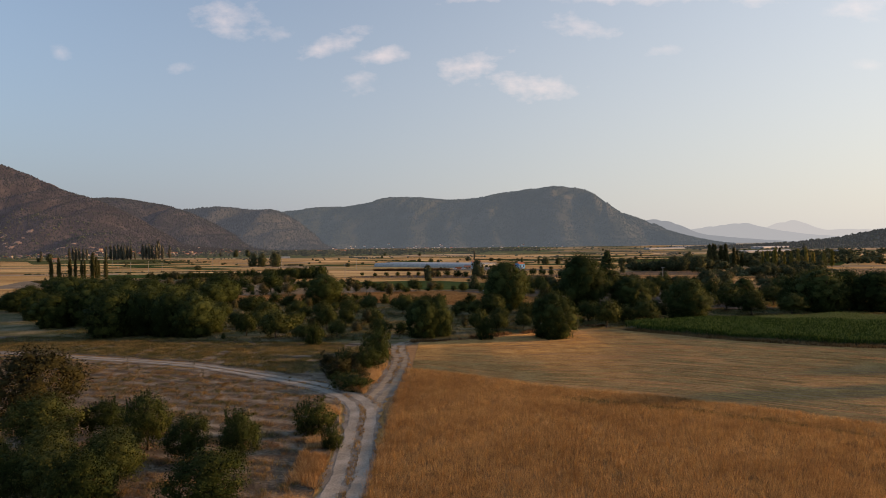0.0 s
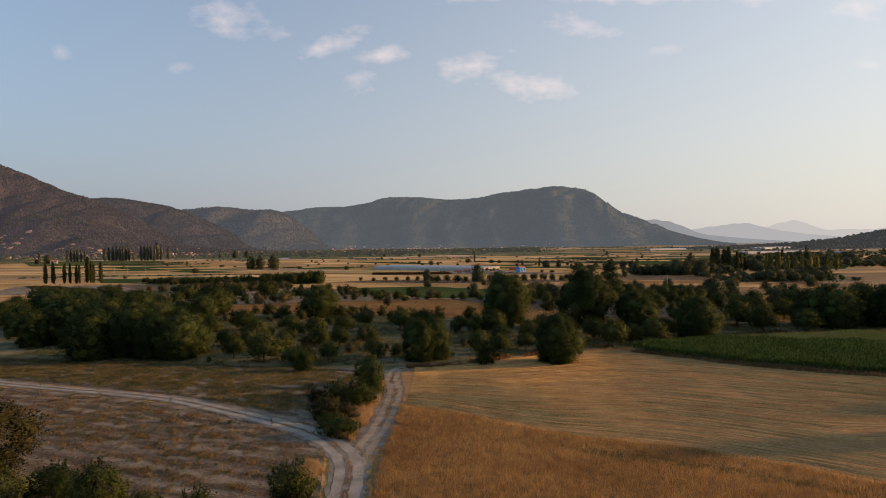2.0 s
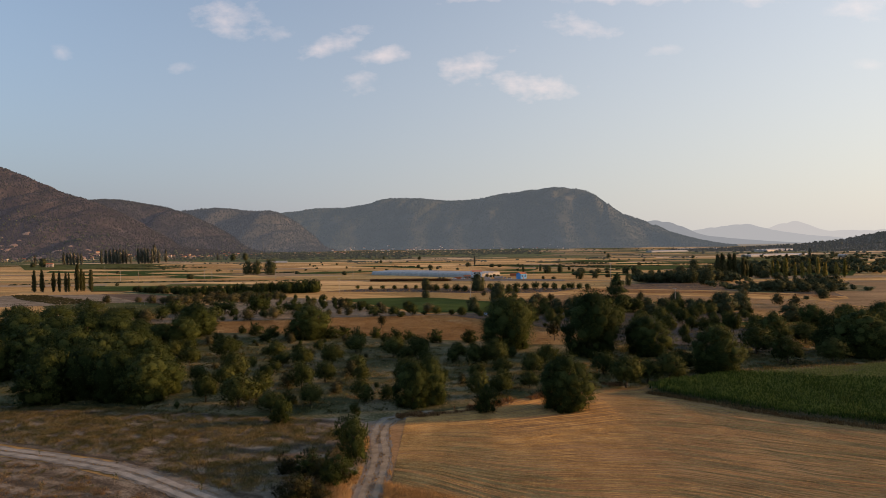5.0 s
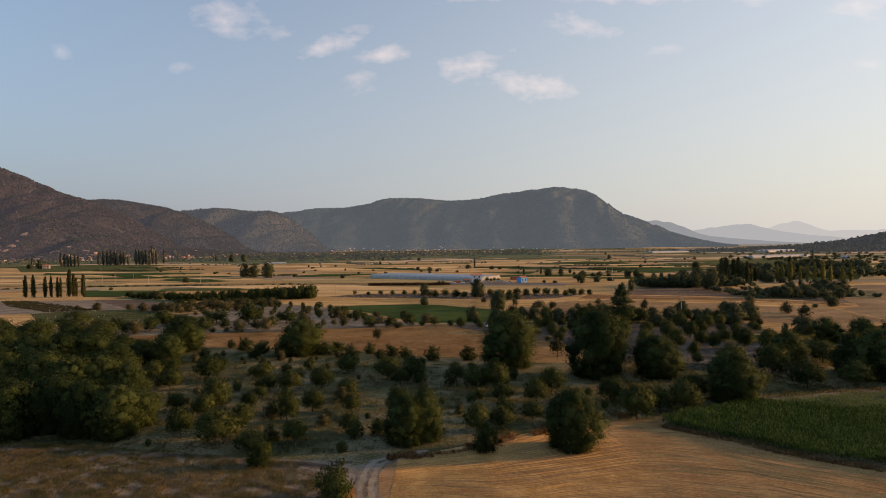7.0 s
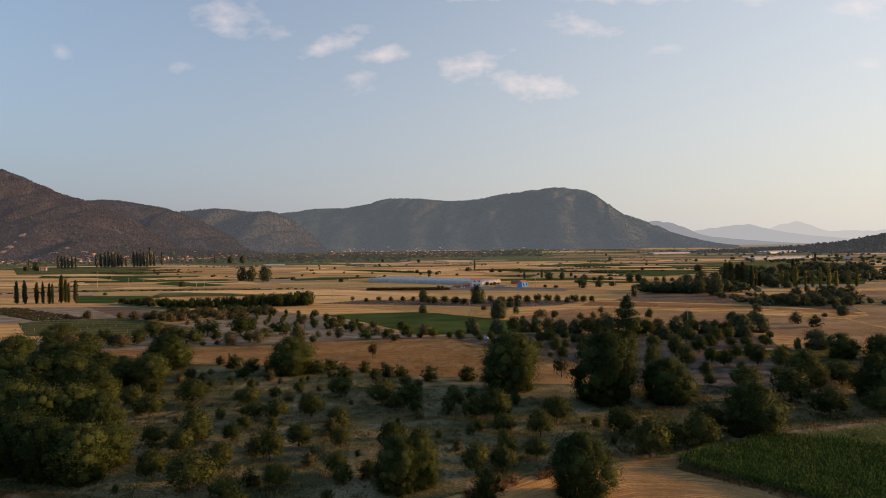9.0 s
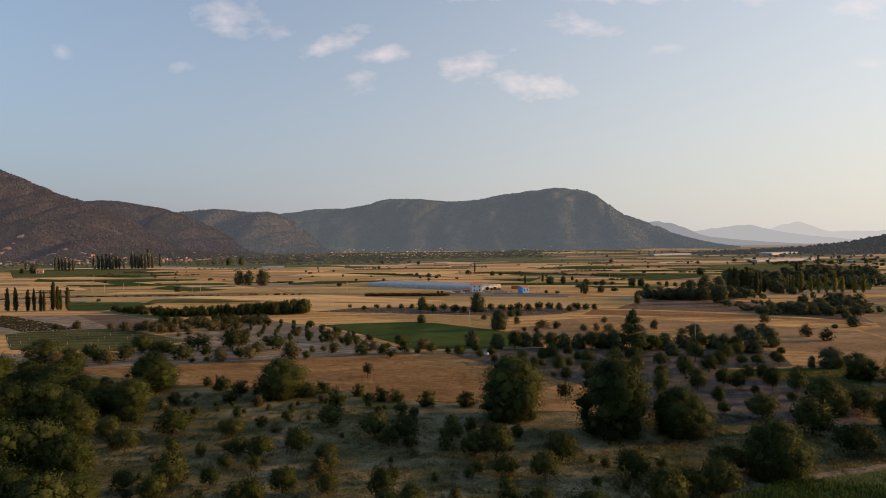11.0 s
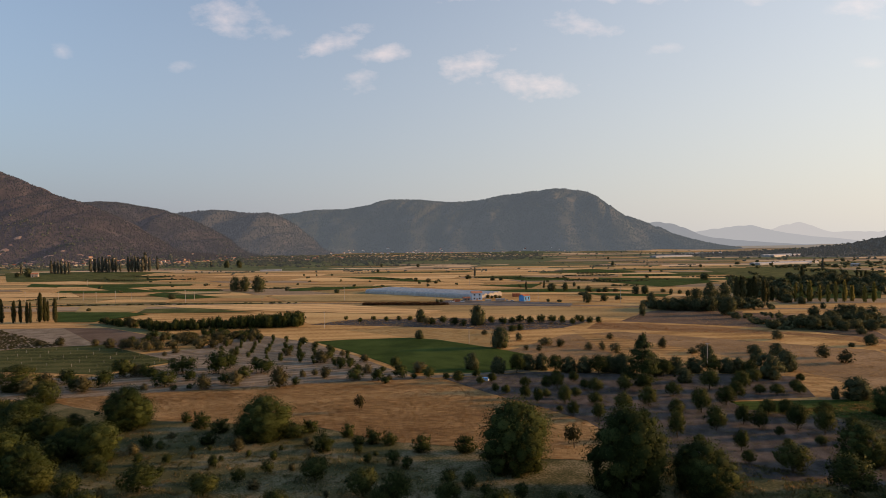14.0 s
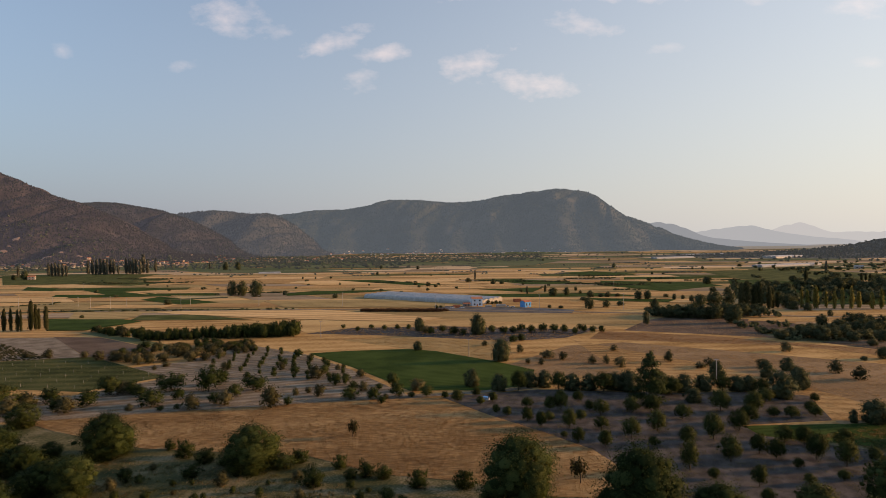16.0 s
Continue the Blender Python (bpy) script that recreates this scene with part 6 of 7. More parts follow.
FIELD_LEFT = [(-7.5, -20), (-10.8, 30), (-11.5, 60), (-14, 74), (-22, 83), (-33, 91), (-52, 102), (-95, 115), (-125, 118), (-95, 30), (-80, -20)]
VERGE_LEFT = [(-24, 92), (-42, 104), (-68, 114), (-125, 127), (-120, 144), (-60, 134), (-30, 126), (-13, 123), (-14, 100), (-18, 92)]
TRACKSIDE = [(-5.4, 30), (-5.8, 60), (-6.0, 72), (-5.8, 92), (-5.6, 100), (-4.9, 92), (-4.7, 60), (-4.4, 30)]
TRACKSIDE_WEST = [(-9.6, 40), (-10.4, 58), (-12, 68), (-13.5, 72), (-14, 66), (-12.5, 56), (-11.8, 40)]
FORK_BANK = [(-10.4, 76), (-9.6, 86), (-9.2, 98), (-10, 112), (-14, 108), (-16, 90), (-13.5, 80)]
EDGE_BANK = [(-7, 126), (6, 131.5), (18, 141), (30, 150), (40, 151), (40, 148.5), (31, 146), (20, 137.5), (8, 129.5), (-6, 123)]


def weeds_in(poly, count, name, mat, label, seed, low, high, rows=0.0, blades=9, spread=.35, patchy=.1, width=.05, clumps=True):
    rng = random.Random(seed)
    xs, ys = [p[0] for p in poly], [p[1] for p in poly]
    spots = []
    for _ in range(count * 20):
        if len(spots) >= count:
            break
        x, y = rng.uniform(min(xs), max(xs)), rng.uniform(min(ys), max(ys))
        if not inside(poly, x, y) or noise.noise((x * .09, y * .09, seed)) < patchy - .3 + rng.uniform(-.2, .2):
            continue
        if clumps and noise.noise((x * .33, y * .33, seed + 3)) < rng.uniform(-.2, .15):
            continue
        if rows:
            s = (y + .42 * x) % rows
            if rows * .4 < s and rng.random() < .62:
                continue
        spots.append((x, y, rng.uniform(low, high), spread * rng.uniform(.5, 1.5)))
    tufts(name, spots, mat, label, "weeds", blades, width, 1.0, seed, .06, soft=mat != M["wheat"])


weeds_in(FIELD_LEFT, 5200, "dry_weeds", M["weeds"], "rounded clumps of tall dry weeds on the field", 36, .16, .48, 3.4, blades=72, spread=.7, width=.008, patchy=.12)
weeds_in(FIELD_LEFT, 2600, "dry_weeds", M["rust_weeds"], "rounded clumps of rusty dry weeds on the field", 39, .14, .40, 3.4, blades=72, spread=.65, width=.008, patchy=.16)
weeds_in(FIELD_LEFT, 2400, "green_weeds", M["green_weeds"], "rounded clumps of olive weeds on the field", 37, .15, .45, 3.4, blades=72, spread=.7, width=.009, patchy=.1)
weeds_in(VERGE_LEFT, 1700, "dry_weeds", M["verge_weeds"], "rounded clumps of golden grass beside the track", 38, .22, .55, blades=70, spread=.95, width=.011, patchy=.2)
weeds_in(VERGE_LEFT, 1500, "green_weeds", M["green_weeds"], "rounded clumps of green weeds beside the track", 40, .2, .5, blades=70, spread=.95, width=.011, patchy=.1)
weeds_in(FIELD_LEFT, 4200, "dry_weeds", M["weeds"], "yellow dry weeds in rows on the field", 21, .06, .22, 3.4, blades=26, spread=.7, width=.009, patchy=.16)
weeds_in(FIELD_LEFT, 2200, "dry_weeds", M["rust_weeds"], "rusty dry weeds in rows on the field", 26, .07, .24, 3.4, blades=28, spread=.6, width=.009, patchy=.22)
weeds_in(FIELD_LEFT, 3600, "green_weeds", M["green_weeds"], "dull green weeds on the dry field", 22, .05, .20, 3.4, blades=24, spread=.7, width=.010, patchy=.2)
weeds_in(VERGE_LEFT, 4600, "dry_weeds", M["verge_weeds"], "yellow dry grass beside the farm track", 23, .08, .26, blades=22, spread=.8, width=.016, patchy=.22)
weeds_in(VERGE_LEFT, 5000, "green_weeds", M["green_weeds"], "dull green weeds beside the farm track", 24, .08, .28, blades=16, spread=.7, width=.017)
weeds_in(TRACKSIDE, 500, "dry_weeds", M["wheat"], "tall dry grass at the wheat edge", 25, .35, .65, blades=14, width=.016)
weeds_in(TRACKSIDE_WEST, 1100, "dry_weeds", M["wheat"], "tall golden dry grass beside the track", 26, .3, .75, blades=16, width=.016)
weeds_in(FORK_BANK, 1900, "dry_weeds", M["wheat"], "golden dry grass bank at the track fork", 27, .4, 1.0, blades=14, width=.02)
weeds_in(EDGE_BANK, 1100, "dry_weeds", M["red_grass"], "reddish dry grass along the orchard edge", 28, .25, .65, spread=.6, patchy=.15)
weeds_in(ORCHARD_FLOOR, 14000, "orchard_grass", M["green_weeds"], "dull green grass tufts under the orchard", 29, .15, .5, blades=7, spread=.8, width=.05)
weeds_in(ORCHARD_FLOOR, 2600, "orchard_grass", M["weeds"], "dry yellow grass tufts under the orchard", 30, .15, .4, blades=7, spread=.8, width=.05, patchy=.3)
weeds_in(BROWN_FIELD, 24000, "standing_grain", M["grain"], "rough reddish brown standing grain", 31, .3, .5, blades=7, spread=.9, patchy=-.25, width=.024, clumps=False)


ROUGH_RIGHT = [(32, 151), (48, 150), (73, 160), (113, 168), (150, 176), (150, 250), (139, 258), (100, 248), (122, 234), (100, 188), (54, 216), (46, 205), (40, 190)]
weeds_in(ROUGH_RIGHT, 7000, "rough_grass", M["green_weeds"], "dull green rough grass between the trees", 33, .2, .6, blades=7, spread=.8, width=.06)
weeds_in(ROUGH_RIGHT, 3500, "rough_grass", M["weeds"], "dry pale rough grass between the trees", 34, .2, .5, blades=7, spread=.8, width=.05)
for field, n, seed, mat in ((RIGHT_PLAIN, 9000, 41, "weeds"), (BROWN_STRIPE, 3600, 42, "red_grass"), (PLOUGHED_RIGHT, 2600, 43, "weeds"), (STRAW_OLIVE, 3200, 44, "weeds"), (ORCHARD_SOIL, 2400, 45, "green_weeds"), (ORCHARD_SOIL, 2200, 46, "weeds"), (ORCHARD_SOIL_RIGHT, 4600, 47, "green_weeds"), (VINEYARD, 1500, 48, "green_weeds")):
    weeds_in(field, n, "rough_grass", M[mat], "rough dry grass tufts on the open field", seed, .12, .38, blades=9, spread=.9, width=.026, patchy=-.05)
weeds_in(STRIP_SOIL, 1200, "rough_grass", M["weeds"], "dry weeds on the orchard strip", 35, .3, .6, blades=6, spread=1.2, width=.12)


def maize():
    """Maize plants in rows: arching leaves that rise, bend over and droop; the far part is lower and yellowing."""
    rng = np.random.default_rng(3)
    lush, pale = [], []
    xs, ys = [p[0] for p in MAIZE], [p[1] for p in MAIZE]
    d = Vector((.93, -.36))
    for i in range(-160, 160):
        for k in range(0, 420):
            x = 85 + d.x * (k - 130) * .42 - d.y * i * .72 + rng.uniform(-.12, .12)
            y = 135 + d.y * (k - 130) * .42 + d.x * i * .72 + rng.uniform(-.12, .12)
            if min(xs) < x < max(xs) and min(ys) < y < max(ys) and inside(MAIZE, x, y):
                thick = noise.noise((x * .1, y * .1, 1)) + .5 * noise.noise((x * .3, y * .3, 5))
                far = y > 155 - .3 * (x - 66) + 2.5 * noise.noise((x * .15, y * .15, 8)) and x > 66
                if far and (thick < rng.uniform(-.8, -.1) or y > 163 + .05 * x and thick < .1):
                    continue
                (pale if far else lush).append((x, y, (1.25 if far else 1.95) + .45 * thick))
    for spots, leaves, mat, label in ((lush, 8, "maize", "tall dark green maize in dense rows"), (pale, 6, "maize_pale", "low yellowing maize at the far side of the field")):
        S = np.array(spots)
        rep = np.repeat(np.arange(len(S)), leaves)
        m = len(rep)
        z0 = np.array([level_height(y) for y in S[:, 1]])[rep] + .08
        a, up = rng.uniform(0, 6.283, m), rng.uniform(.25, .95, m)
        h = S[rep, 2]
        dx, dy = np.cos(a), np.sin(a)
        w, reach = rng.uniform(.045, .085, m), rng.uniform(.35, .75, m)
        x, y, z = S[rep, 0], S[rep, 1], z0 + h * up * .8
        zm, zt = z + h * .24, z + h * rng.uniform(-.12, .16, m)
        mx, my, tx, ty = x + dx * reach * .5, y + dy * reach * .5, x + dx * reach, y + dy * reach
        P = [(x - dy * w * .5, y + dx * w * .5, z), (x + dy * w * .5, y - dx * w * .5, z), (mx + dy * w, my - dx * w, zm), (mx - dy * w, my + dx * w, zm), (tx, ty, zt)]
        v = np.stack([np.stack(p, 1) for p in P], 1).reshape(-1, 3)
        me = bpy.data.meshes.new("maize_plants")
        b = np.arange(m)[:, None] * 5
        loops = np.concatenate((b + np.array((0, 1, 2, 3)), b + np.array((3, 2, 4))), 1).astype(np.int32)
        me.vertices.add(m * 5)
        me.vertices.foreach_set("co", v.astype(np.float32).ravel())
        me.loops.add(m * 7)
        me.loops.foreach_set("vertex_index", loops.ravel())
        me.polygons.add(m * 2)
        me.polygons.foreach_set("loop_start", (np.arange(m)[:, None] * 7 + np.array((0, 4))).astype(np.int32).ravel())
        me.update(calc_edges=True)
        me.validate()
        me.materials.append(M[mat])
        tagged(new("maize_plants", me), label, "maize", kind="stuff")
    front = [(42, 141), (50.4, 132), (57.9, 123.3), (73.1, 112.5), (87, 108.8)]
    tufts("dry_grass", along(front, (-.7, -.3, .1, .5), .16, 64, .3, .8, .5), M["wheat"], "pale dry grass fringe along the maize", "grass", 9, .03, .5, 64, .07)


maize()


# ---- young saplings on the dry field ----
def sapling(x, y, h, seed):
    rng = random.Random(seed)
    ob = new("sapling")
    ob.matrix_basis = pose(x, y, level_height(y))
    v, f = [], []
    tube(v, f, (0, 0, -.1), (rng.uniform(-.1, .1), 0, h), .025, .012, 5)
    part_ob = new("stem", mesh_of("stem", v, f, M["stem"]))
    lob = [(rng.uniform(-.1, .1), rng.uniform(-.1, .1), h * s, .22, .2) for s in (.55, .8, 1.0)]
    leaf = new("leaves", crown_mesh("leaves", lob, 46, .07, M["leaf_orchard"], seed, core=0))
    part_ob.parent = leaf.parent = ob
    return tagged(ob, "thin young sapling on the dry field", "sapling", "saplings along the track")


for i in range(16):
    k = i / 15
    sapling(-22 - 62 * k + random.Random(i).uniform(-1, 1), 84 + 20 * k + (i % 3) * 5.5, 1.1 + .5 * ((i * 7) % 5) / 5, 300 + i)
for i in range(10):
    sapling(-20 - 5.2 * i + (i % 2), 72 + 2.2 * i - (i % 3) * 6, 1.0 + .4 * ((i * 3) % 4) / 4, 330 + i)


# ---- plantation hedge on the plain ----
def plantation():
    rng = random.Random(17)
    for i in range(64):
        k = (i + rng.random()) / 64
        for row in range(3):
            if rng.random() < .12:
                continue
            x = -190 + 96 * k + rng.uniform(-1.8, 1.8)
            y = 462 + 14 * k + row * 6 + rng.uniform(-2, 2)
            h = rng.uniform(5, 9.5) * (.65 + .4 * k)
            plant("plantation", x, y, h, h * rng.uniform(.5, .8), "leafy green young tree in a dense plantation strip", "plantation strip")
    for i in range(40):
        k = i / 39
        h = rng.uniform(3, 6)
        plant("plantation" if i % 3 else "dusty", -246 + 62 * k + rng.uniform(-2, 2), 508 - 36 * k + rng.uniform(-7, 7), h, h * rng.uniform(.8, 1.1), "olive green young tree in the plantation strip", "plantation strip")


plantation()


def orchard_fill():
    """Small trees between the larger ones of the middle orchard."""
    rng = random.Random(37)
    taken = [(q[0], q[1], q[3] if len(q) > 3 else 4) for q in ORCHARD_MID + BIG_TREES + WALNUT_GROVE]
    made = 0
    for _ in range(900):
        if made >= 90:
            break
        x, y = rng.uniform(-75, 48), rng.uniform(131, 232)
        if not inside(ORCHARD_FLOOR, x, y) or any(math.hypot(x - a, y - c) < w * .5 + 2.2 for a, c, w in taken):
            continue
        h = rng.choice((1.4, 1.8, 2.4, 3.0, 3.6))
        taken.append((x, y, h))
        made += 1
        plant("dusty" if rng.random() < .3 else "orchard_small", x, y, h, h * rng.uniform(.8, 1.2), "low young tree in the dry orchard grass", "middle orchard")


orchard_fill()


def young_rows():
    """Rows of knee-high young trees on the grey orchard soil."""
    rng = random.Random(19)
    for r in range(7):
        for k in range(9):
            x = -122 + k * 9.0 + r * 2.4 + rng.uniform(-1, 1)
            y = 436 - k * 5.0 - r * 11.5 + rng.uniform(-1, 1)
            if inside(ORCHARD_SOIL, x, y):
                plant("orchard_small", x, y, rng.uniform(2.2, 3.6), rng.uniform(1.8, 3.0), "tiny young tree in a row on grey soil", "young orchard rows")
    for k in range(70):      # scrubby strip between the vines and the young orchard
        u = rng.random()
        x, y = -172 + 66 * u + rng.uniform(-5, 5), 418 + 18 * u + rng.uniform(-13, 13)
        h = rng.uniform(2.2, 4.8)
        plant("dusty" if k % 3 == 0 else "orchard_small", x, y, h, h * rng.uniform(.9, 1.3), "scrubby green bush in a neglected orchard", "scrub orchard", "bush")


young_rows()


# ---- greenhouses and farm yard ----
def tunnel(name, start, end, width, height, label, spans=1, segs=40, parent=None):
    """A film greenhouse of one or more arched spans from start to end; spans stack sideways."""
    d = Vector((end[0] - start[0], end[1] - start[1], 0))
    length = d.length
    ob = new(name)
    ang = math.atan2(d.y, d.x)
    ob.matrix_basis = Matrix.Translation((start[0], start[1], level_height(start[1]))) @ Matrix.Rotation(ang, 4, "Z")
    drop = level_height(end[1]) - level_height(start[1])
    for s in range(spans):
        v, f = [], []
        n = 12
        for i in range(segs + 1):
            x = length * i / segs
            for k in range(n + 1):
                a = math.pi * k / n
                y = s * width + width / 2 - math.cos(a) * width / 2
                z = 2.2 + math.sin(a) ** .8 * (height - 2.2) if 0 < k < n else 2.2
                v.append((x, y, z + drop * i / segs ))
        for i in range(segs):
            for k in range(n):
                a = i * (n + 1) + k
                f.append((a, a + n + 1, a + n + 2, a + 1))
        roof = new("roof_film", mesh_of("roof_film", v, f, M["film"], smooth=True))
        roof.parent = ob
        for x, dz in ((0, 0), (length, drop)):
            v = [(x, s * width, -.5 + dz), (x, s * width + width, -.5 + dz)] + [(x, s * width + width / 2 + math.cos(math.pi * k / n) * width / 2, dz + 2.2 + (math.sin(math.pi * k / n) ** .8 * (height - 2.2) if 0 < k < n else 0)) for k in range(n + 1)]
            g = new("gable", mesh_of("gable", v, [tuple(range(len(v)))], M["film_end"]))
            g.parent = ob
            bm = bmesh.new()
            for k in range(1, 4):
                box(bm, (.08, .12, 2.4 if k != 2 else height - .4), (x + (.06 if x else -.06), s * width + width * k / 4, dz + (1.2 if k != 2 else height / 2 - .2)))
            box(bm, (.08, width, .12), (x + (.06 if x else -.06), s * width + width / 2, dz + 2.2))
            part("gable_frame", bm, M["steel"], g)
    for side in (0, spans * width):
        v = [(0, side, -.5), (length, side, drop - .5), (length, side, drop + 2.2), (0, side, 2.2)]
        w = new("side_film", mesh_of("side_film", v, [(0, 1, 2, 3)], M["film"]))
        w.parent = ob
    bm = bmesh.new()
    for i in range(0, segs + 1, 2):
        box(bm, (.1, .1, 2.7), (length * i / segs, -.06, .85 + drop * i / segs))
    part("side_posts", bm, M["steel"], ob)
    return tagged(ob, label, "greenhouse", "film greenhouses")


def gabled_house(name, x, y, turn, size, walls, roof, label, group="", storeys=2, category="house", z=None, eave=.35):
    """Walls, tiled roof, windows with frames and a door, about its own centre."""
    w, d, h = size
    ob = new(name)
    ob.matrix_basis = pose(x, y, level_height(y) if z is None else z, 0, 0, turn)
    rise = d * .22
    v = [(-w / 2, -d / 2, -1), (w / 2, -d / 2, -1), (w / 2, d / 2, -1), (-w / 2, d / 2, -1), (-w / 2, -d / 2, h), (w / 2, -d / 2, h), (w / 2, d / 2, h), (-w / 2, d / 2, h), (-w / 2, 0, h + rise), (w / 2, 0, h + rise)]
    f = [(0, 1, 5, 4), (1, 2, 6, 9, 5), (2, 3, 7, 6), (3, 0, 4, 8, 7)]
    wall = new("wall", mesh_of("wall", v, f, M[walls]))
    wall.parent = ob
    bm = bmesh.new()
    slope = math.atan2(rise, d / 2)
    run = math.hypot(rise, d / 2) + eave
    for s in (-1, 1):
        m = Matrix.Translation((0, 0, h + rise + .08)) @ Matrix.Rotation(-s * slope, 4, "X") @ Matrix.Translation((0, s * run / 2, 0)) @ Matrix.Diagonal((w + 2 * eave, run, .16, 1))
        bmesh.ops.create_cube(bm, size=1, matrix=m)
    part("roof", bm, M[roof], ob)
    per = h / storeys
    for st in range(storeys):
        for k in range(2):
            bm = bmesh.new()
            box(bm, (w * .16, .08, per * .42), ((k - .5) * w * .5, -d / 2 - .04, per * (st + .55)))
            part("window", bm, M["dark"], ob)
        bm = bmesh.new()
        box(bm, (.08, d * .18, per * .42), (w / 2 + .04, 0, per * (st + .55)))
        part("window", bm, M["dark"], ob)
    bm = bmesh.new()
    box(bm, (w * .11, .1, min(2.1, per * .8)), (0, -d / 2 - .05, min(2.1, per * .8) / 2))
    part("door", bm, M["rust"], ob)
    return tagged(ob, label, category, group)


tunnel("greenhouse", (-87, 776), (40, 682), 9.0, 4.8, "long multi-span greenhouse of milky film", spans=5)
tunnel("greenhouse", (712, 1426), (889, 1500), 14.0, 6.0, "far long greenhouse of white film", spans=2, segs=16)
tunnel("greenhouse", (1038, 1969), (1168, 2040), 16.0, 8.0, "far long greenhouse of white film", spans=3, segs=12)
tunnel("greenhouse", (691, 2033), (836, 2099), 14.0, 6.0, "far long greenhouse of white film", spans=2, segs=12)
tunnel("greenhouse", (900, 2300), (1080, 2360), 16.0, 7.0, "far long greenhouse of white film", spans=3, segs=12)
tunnel("greenhouse", (-395, 1388), (-350, 1396), 9.0, 4.0, "small far greenhouse of pale film", spans=1, segs=8)
gabled_house("house", 37, 672, 8, (10.5, 7.5, 7.2), "blue_wall", "tile", "two-storey pale blue farm building with a red roof", "farm yard buildings")
gabled_house("shed", 27, 668, 8, (7, 5, 2.6), "plaster", "tile", "low white annex with a red roof", "farm yard buildings", 1, "shed")
gabled_house("shed", 83, 655, 38, (8.5, 6.5, 5.2), "blue", "tile", "bright blue shed with a red-brown roof", "farm yard buildings", 1, "shed")
gabled_house("house", -792, 1250, 20, (12, 9, 6.5), "plaster", "tile", "white farmhouse on the plain", "plain houses", 2)
gabled_house("house", 860, 1330, -20, (16, 9, 5), "plaster", "film", "low white farm building among trees", "plain houses", 1)


def container(x, y, turn, size, mat, label):
    ob = new("container")
    ob.matrix_basis = pose(x, y, level_height(y) + .1, 0, 0, turn)
    w, d, h = size
    bm = bmesh.new()
    box(bm, (w, d, h), (0, 0, h / 2), .05)
    part("body", bm, M[mat], ob)
    bm = bmesh.new()
    for i in range(int(w / .6)):
        box(bm, (.16, .06, h * .9), (-w / 2 + .3 + i * .6, -d / 2 - .03, h / 2))
    part("ribs", bm, M[mat], ob)
    return tagged(ob, label, "container", "farm yard stores")


container(81, 706, 5, (8, 4, 3.4), "rust", "rusty red storage container behind the yard")
container(17, 655, 12, (7, 2.6, 2.4), "rust", "rusty red trailer box in the yard")
container(60, 662, 8, (9, 3, 2.2), "concrete", "grey concrete water tank in the yard")
container(48, 660, 8, (6, 3, 1.6), "concrete", "low grey concrete trough in the yard")


def car(x, y, turn, label):
    ob = new("car")
    ob.matrix_basis = pose(x, y, level_height(y) + .15, 0, 0, turn)
    bm = bmesh.new()
    box(bm, (4.3, 1.75, .62), (0, 0, .65), .12)
    part("body", bm, M["car"], ob)
    bm = bmesh.new()
    box(bm, (2.3, 1.55, .55), (-.2, 0, 1.22), .18)
    part("cabin", bm, M["dark"], ob, "dark glass cabin")
    for sx in (-1.35, 1.35):
        for sy in (-.85, .85):
            bm = bmesh.new()
            bmesh.ops.create_cone(bm, cap_ends=True, segments=14, radius1=.33, radius2=.33, depth=.22, matrix=pose(sx, sy, .33, 90))
            part("wheel", bm, M["dark"], ob)
    return tagged(ob, label, "car", "cars parked in the yard")


car(70, 649, 12, "white car parked in the yard")
car(22, 650, 170, "pale car parked in the yard")
car(13, 652, 10, "white car parked by the shed")
car(66, 656, 95, "pale car parked in the yard")

YARD_BUSHES = [(50, 694, 3.5), (54, 690, 3), (58, 692, 3.5), (62, 690, 3), (104, 644, 3), (-2, 652, 3), (2, 655, 2.5)]
plant_all(YARD_BUSHES, "far", "small green bush beside the farm yard", "yard bushes", "bush", 1.3)
BANK = [(-72, 637), (-70, 629), (-30, 624), (0, 621), (12, 627), (-6, 632), (-35, 636)]
weeds_in(BANK, 2600, "bramble_bank", M["bramble"], "dark reddish brown bramble bank along the road", 41, .9, 2.6, blades=22, spread=1.9, patchy=-.1, width=.10)


# ---- power poles ----
def utility_pole(x, y, h, seed):
    rng = random.Random(seed)
    ob = new("utility_pole")
    ob.matrix_basis = pose(x, y, level_height(y), 0, 0, rng.uniform(-30, 30))
    v, f = [], []
    tube(v, f, (0, 0, -.5), (0, 0, h), .19, .11, 8)
    shaft = new("shaft", mesh_of("shaft", v, f, M["concrete"]))
    shaft.parent = ob
    bm = bmesh.new()
    box(bm, (1.9, .14, .14), (0, 0, h - .35))
    part("crossarm", bm, M["steel"], ob)
    for k in (-.8, 0, .8):
        bm = bmesh.new()
        bmesh.ops.create_cone(bm, cap_ends=True, segments=8, radius1=.09, radius2=.05, depth=.34, matrix=pose(k, 0, h - .1))
        part("insulator", bm, M["dark"], ob)
    return tagged(ob, "slender pale concrete utility pole", "utility pole", "power line poles")


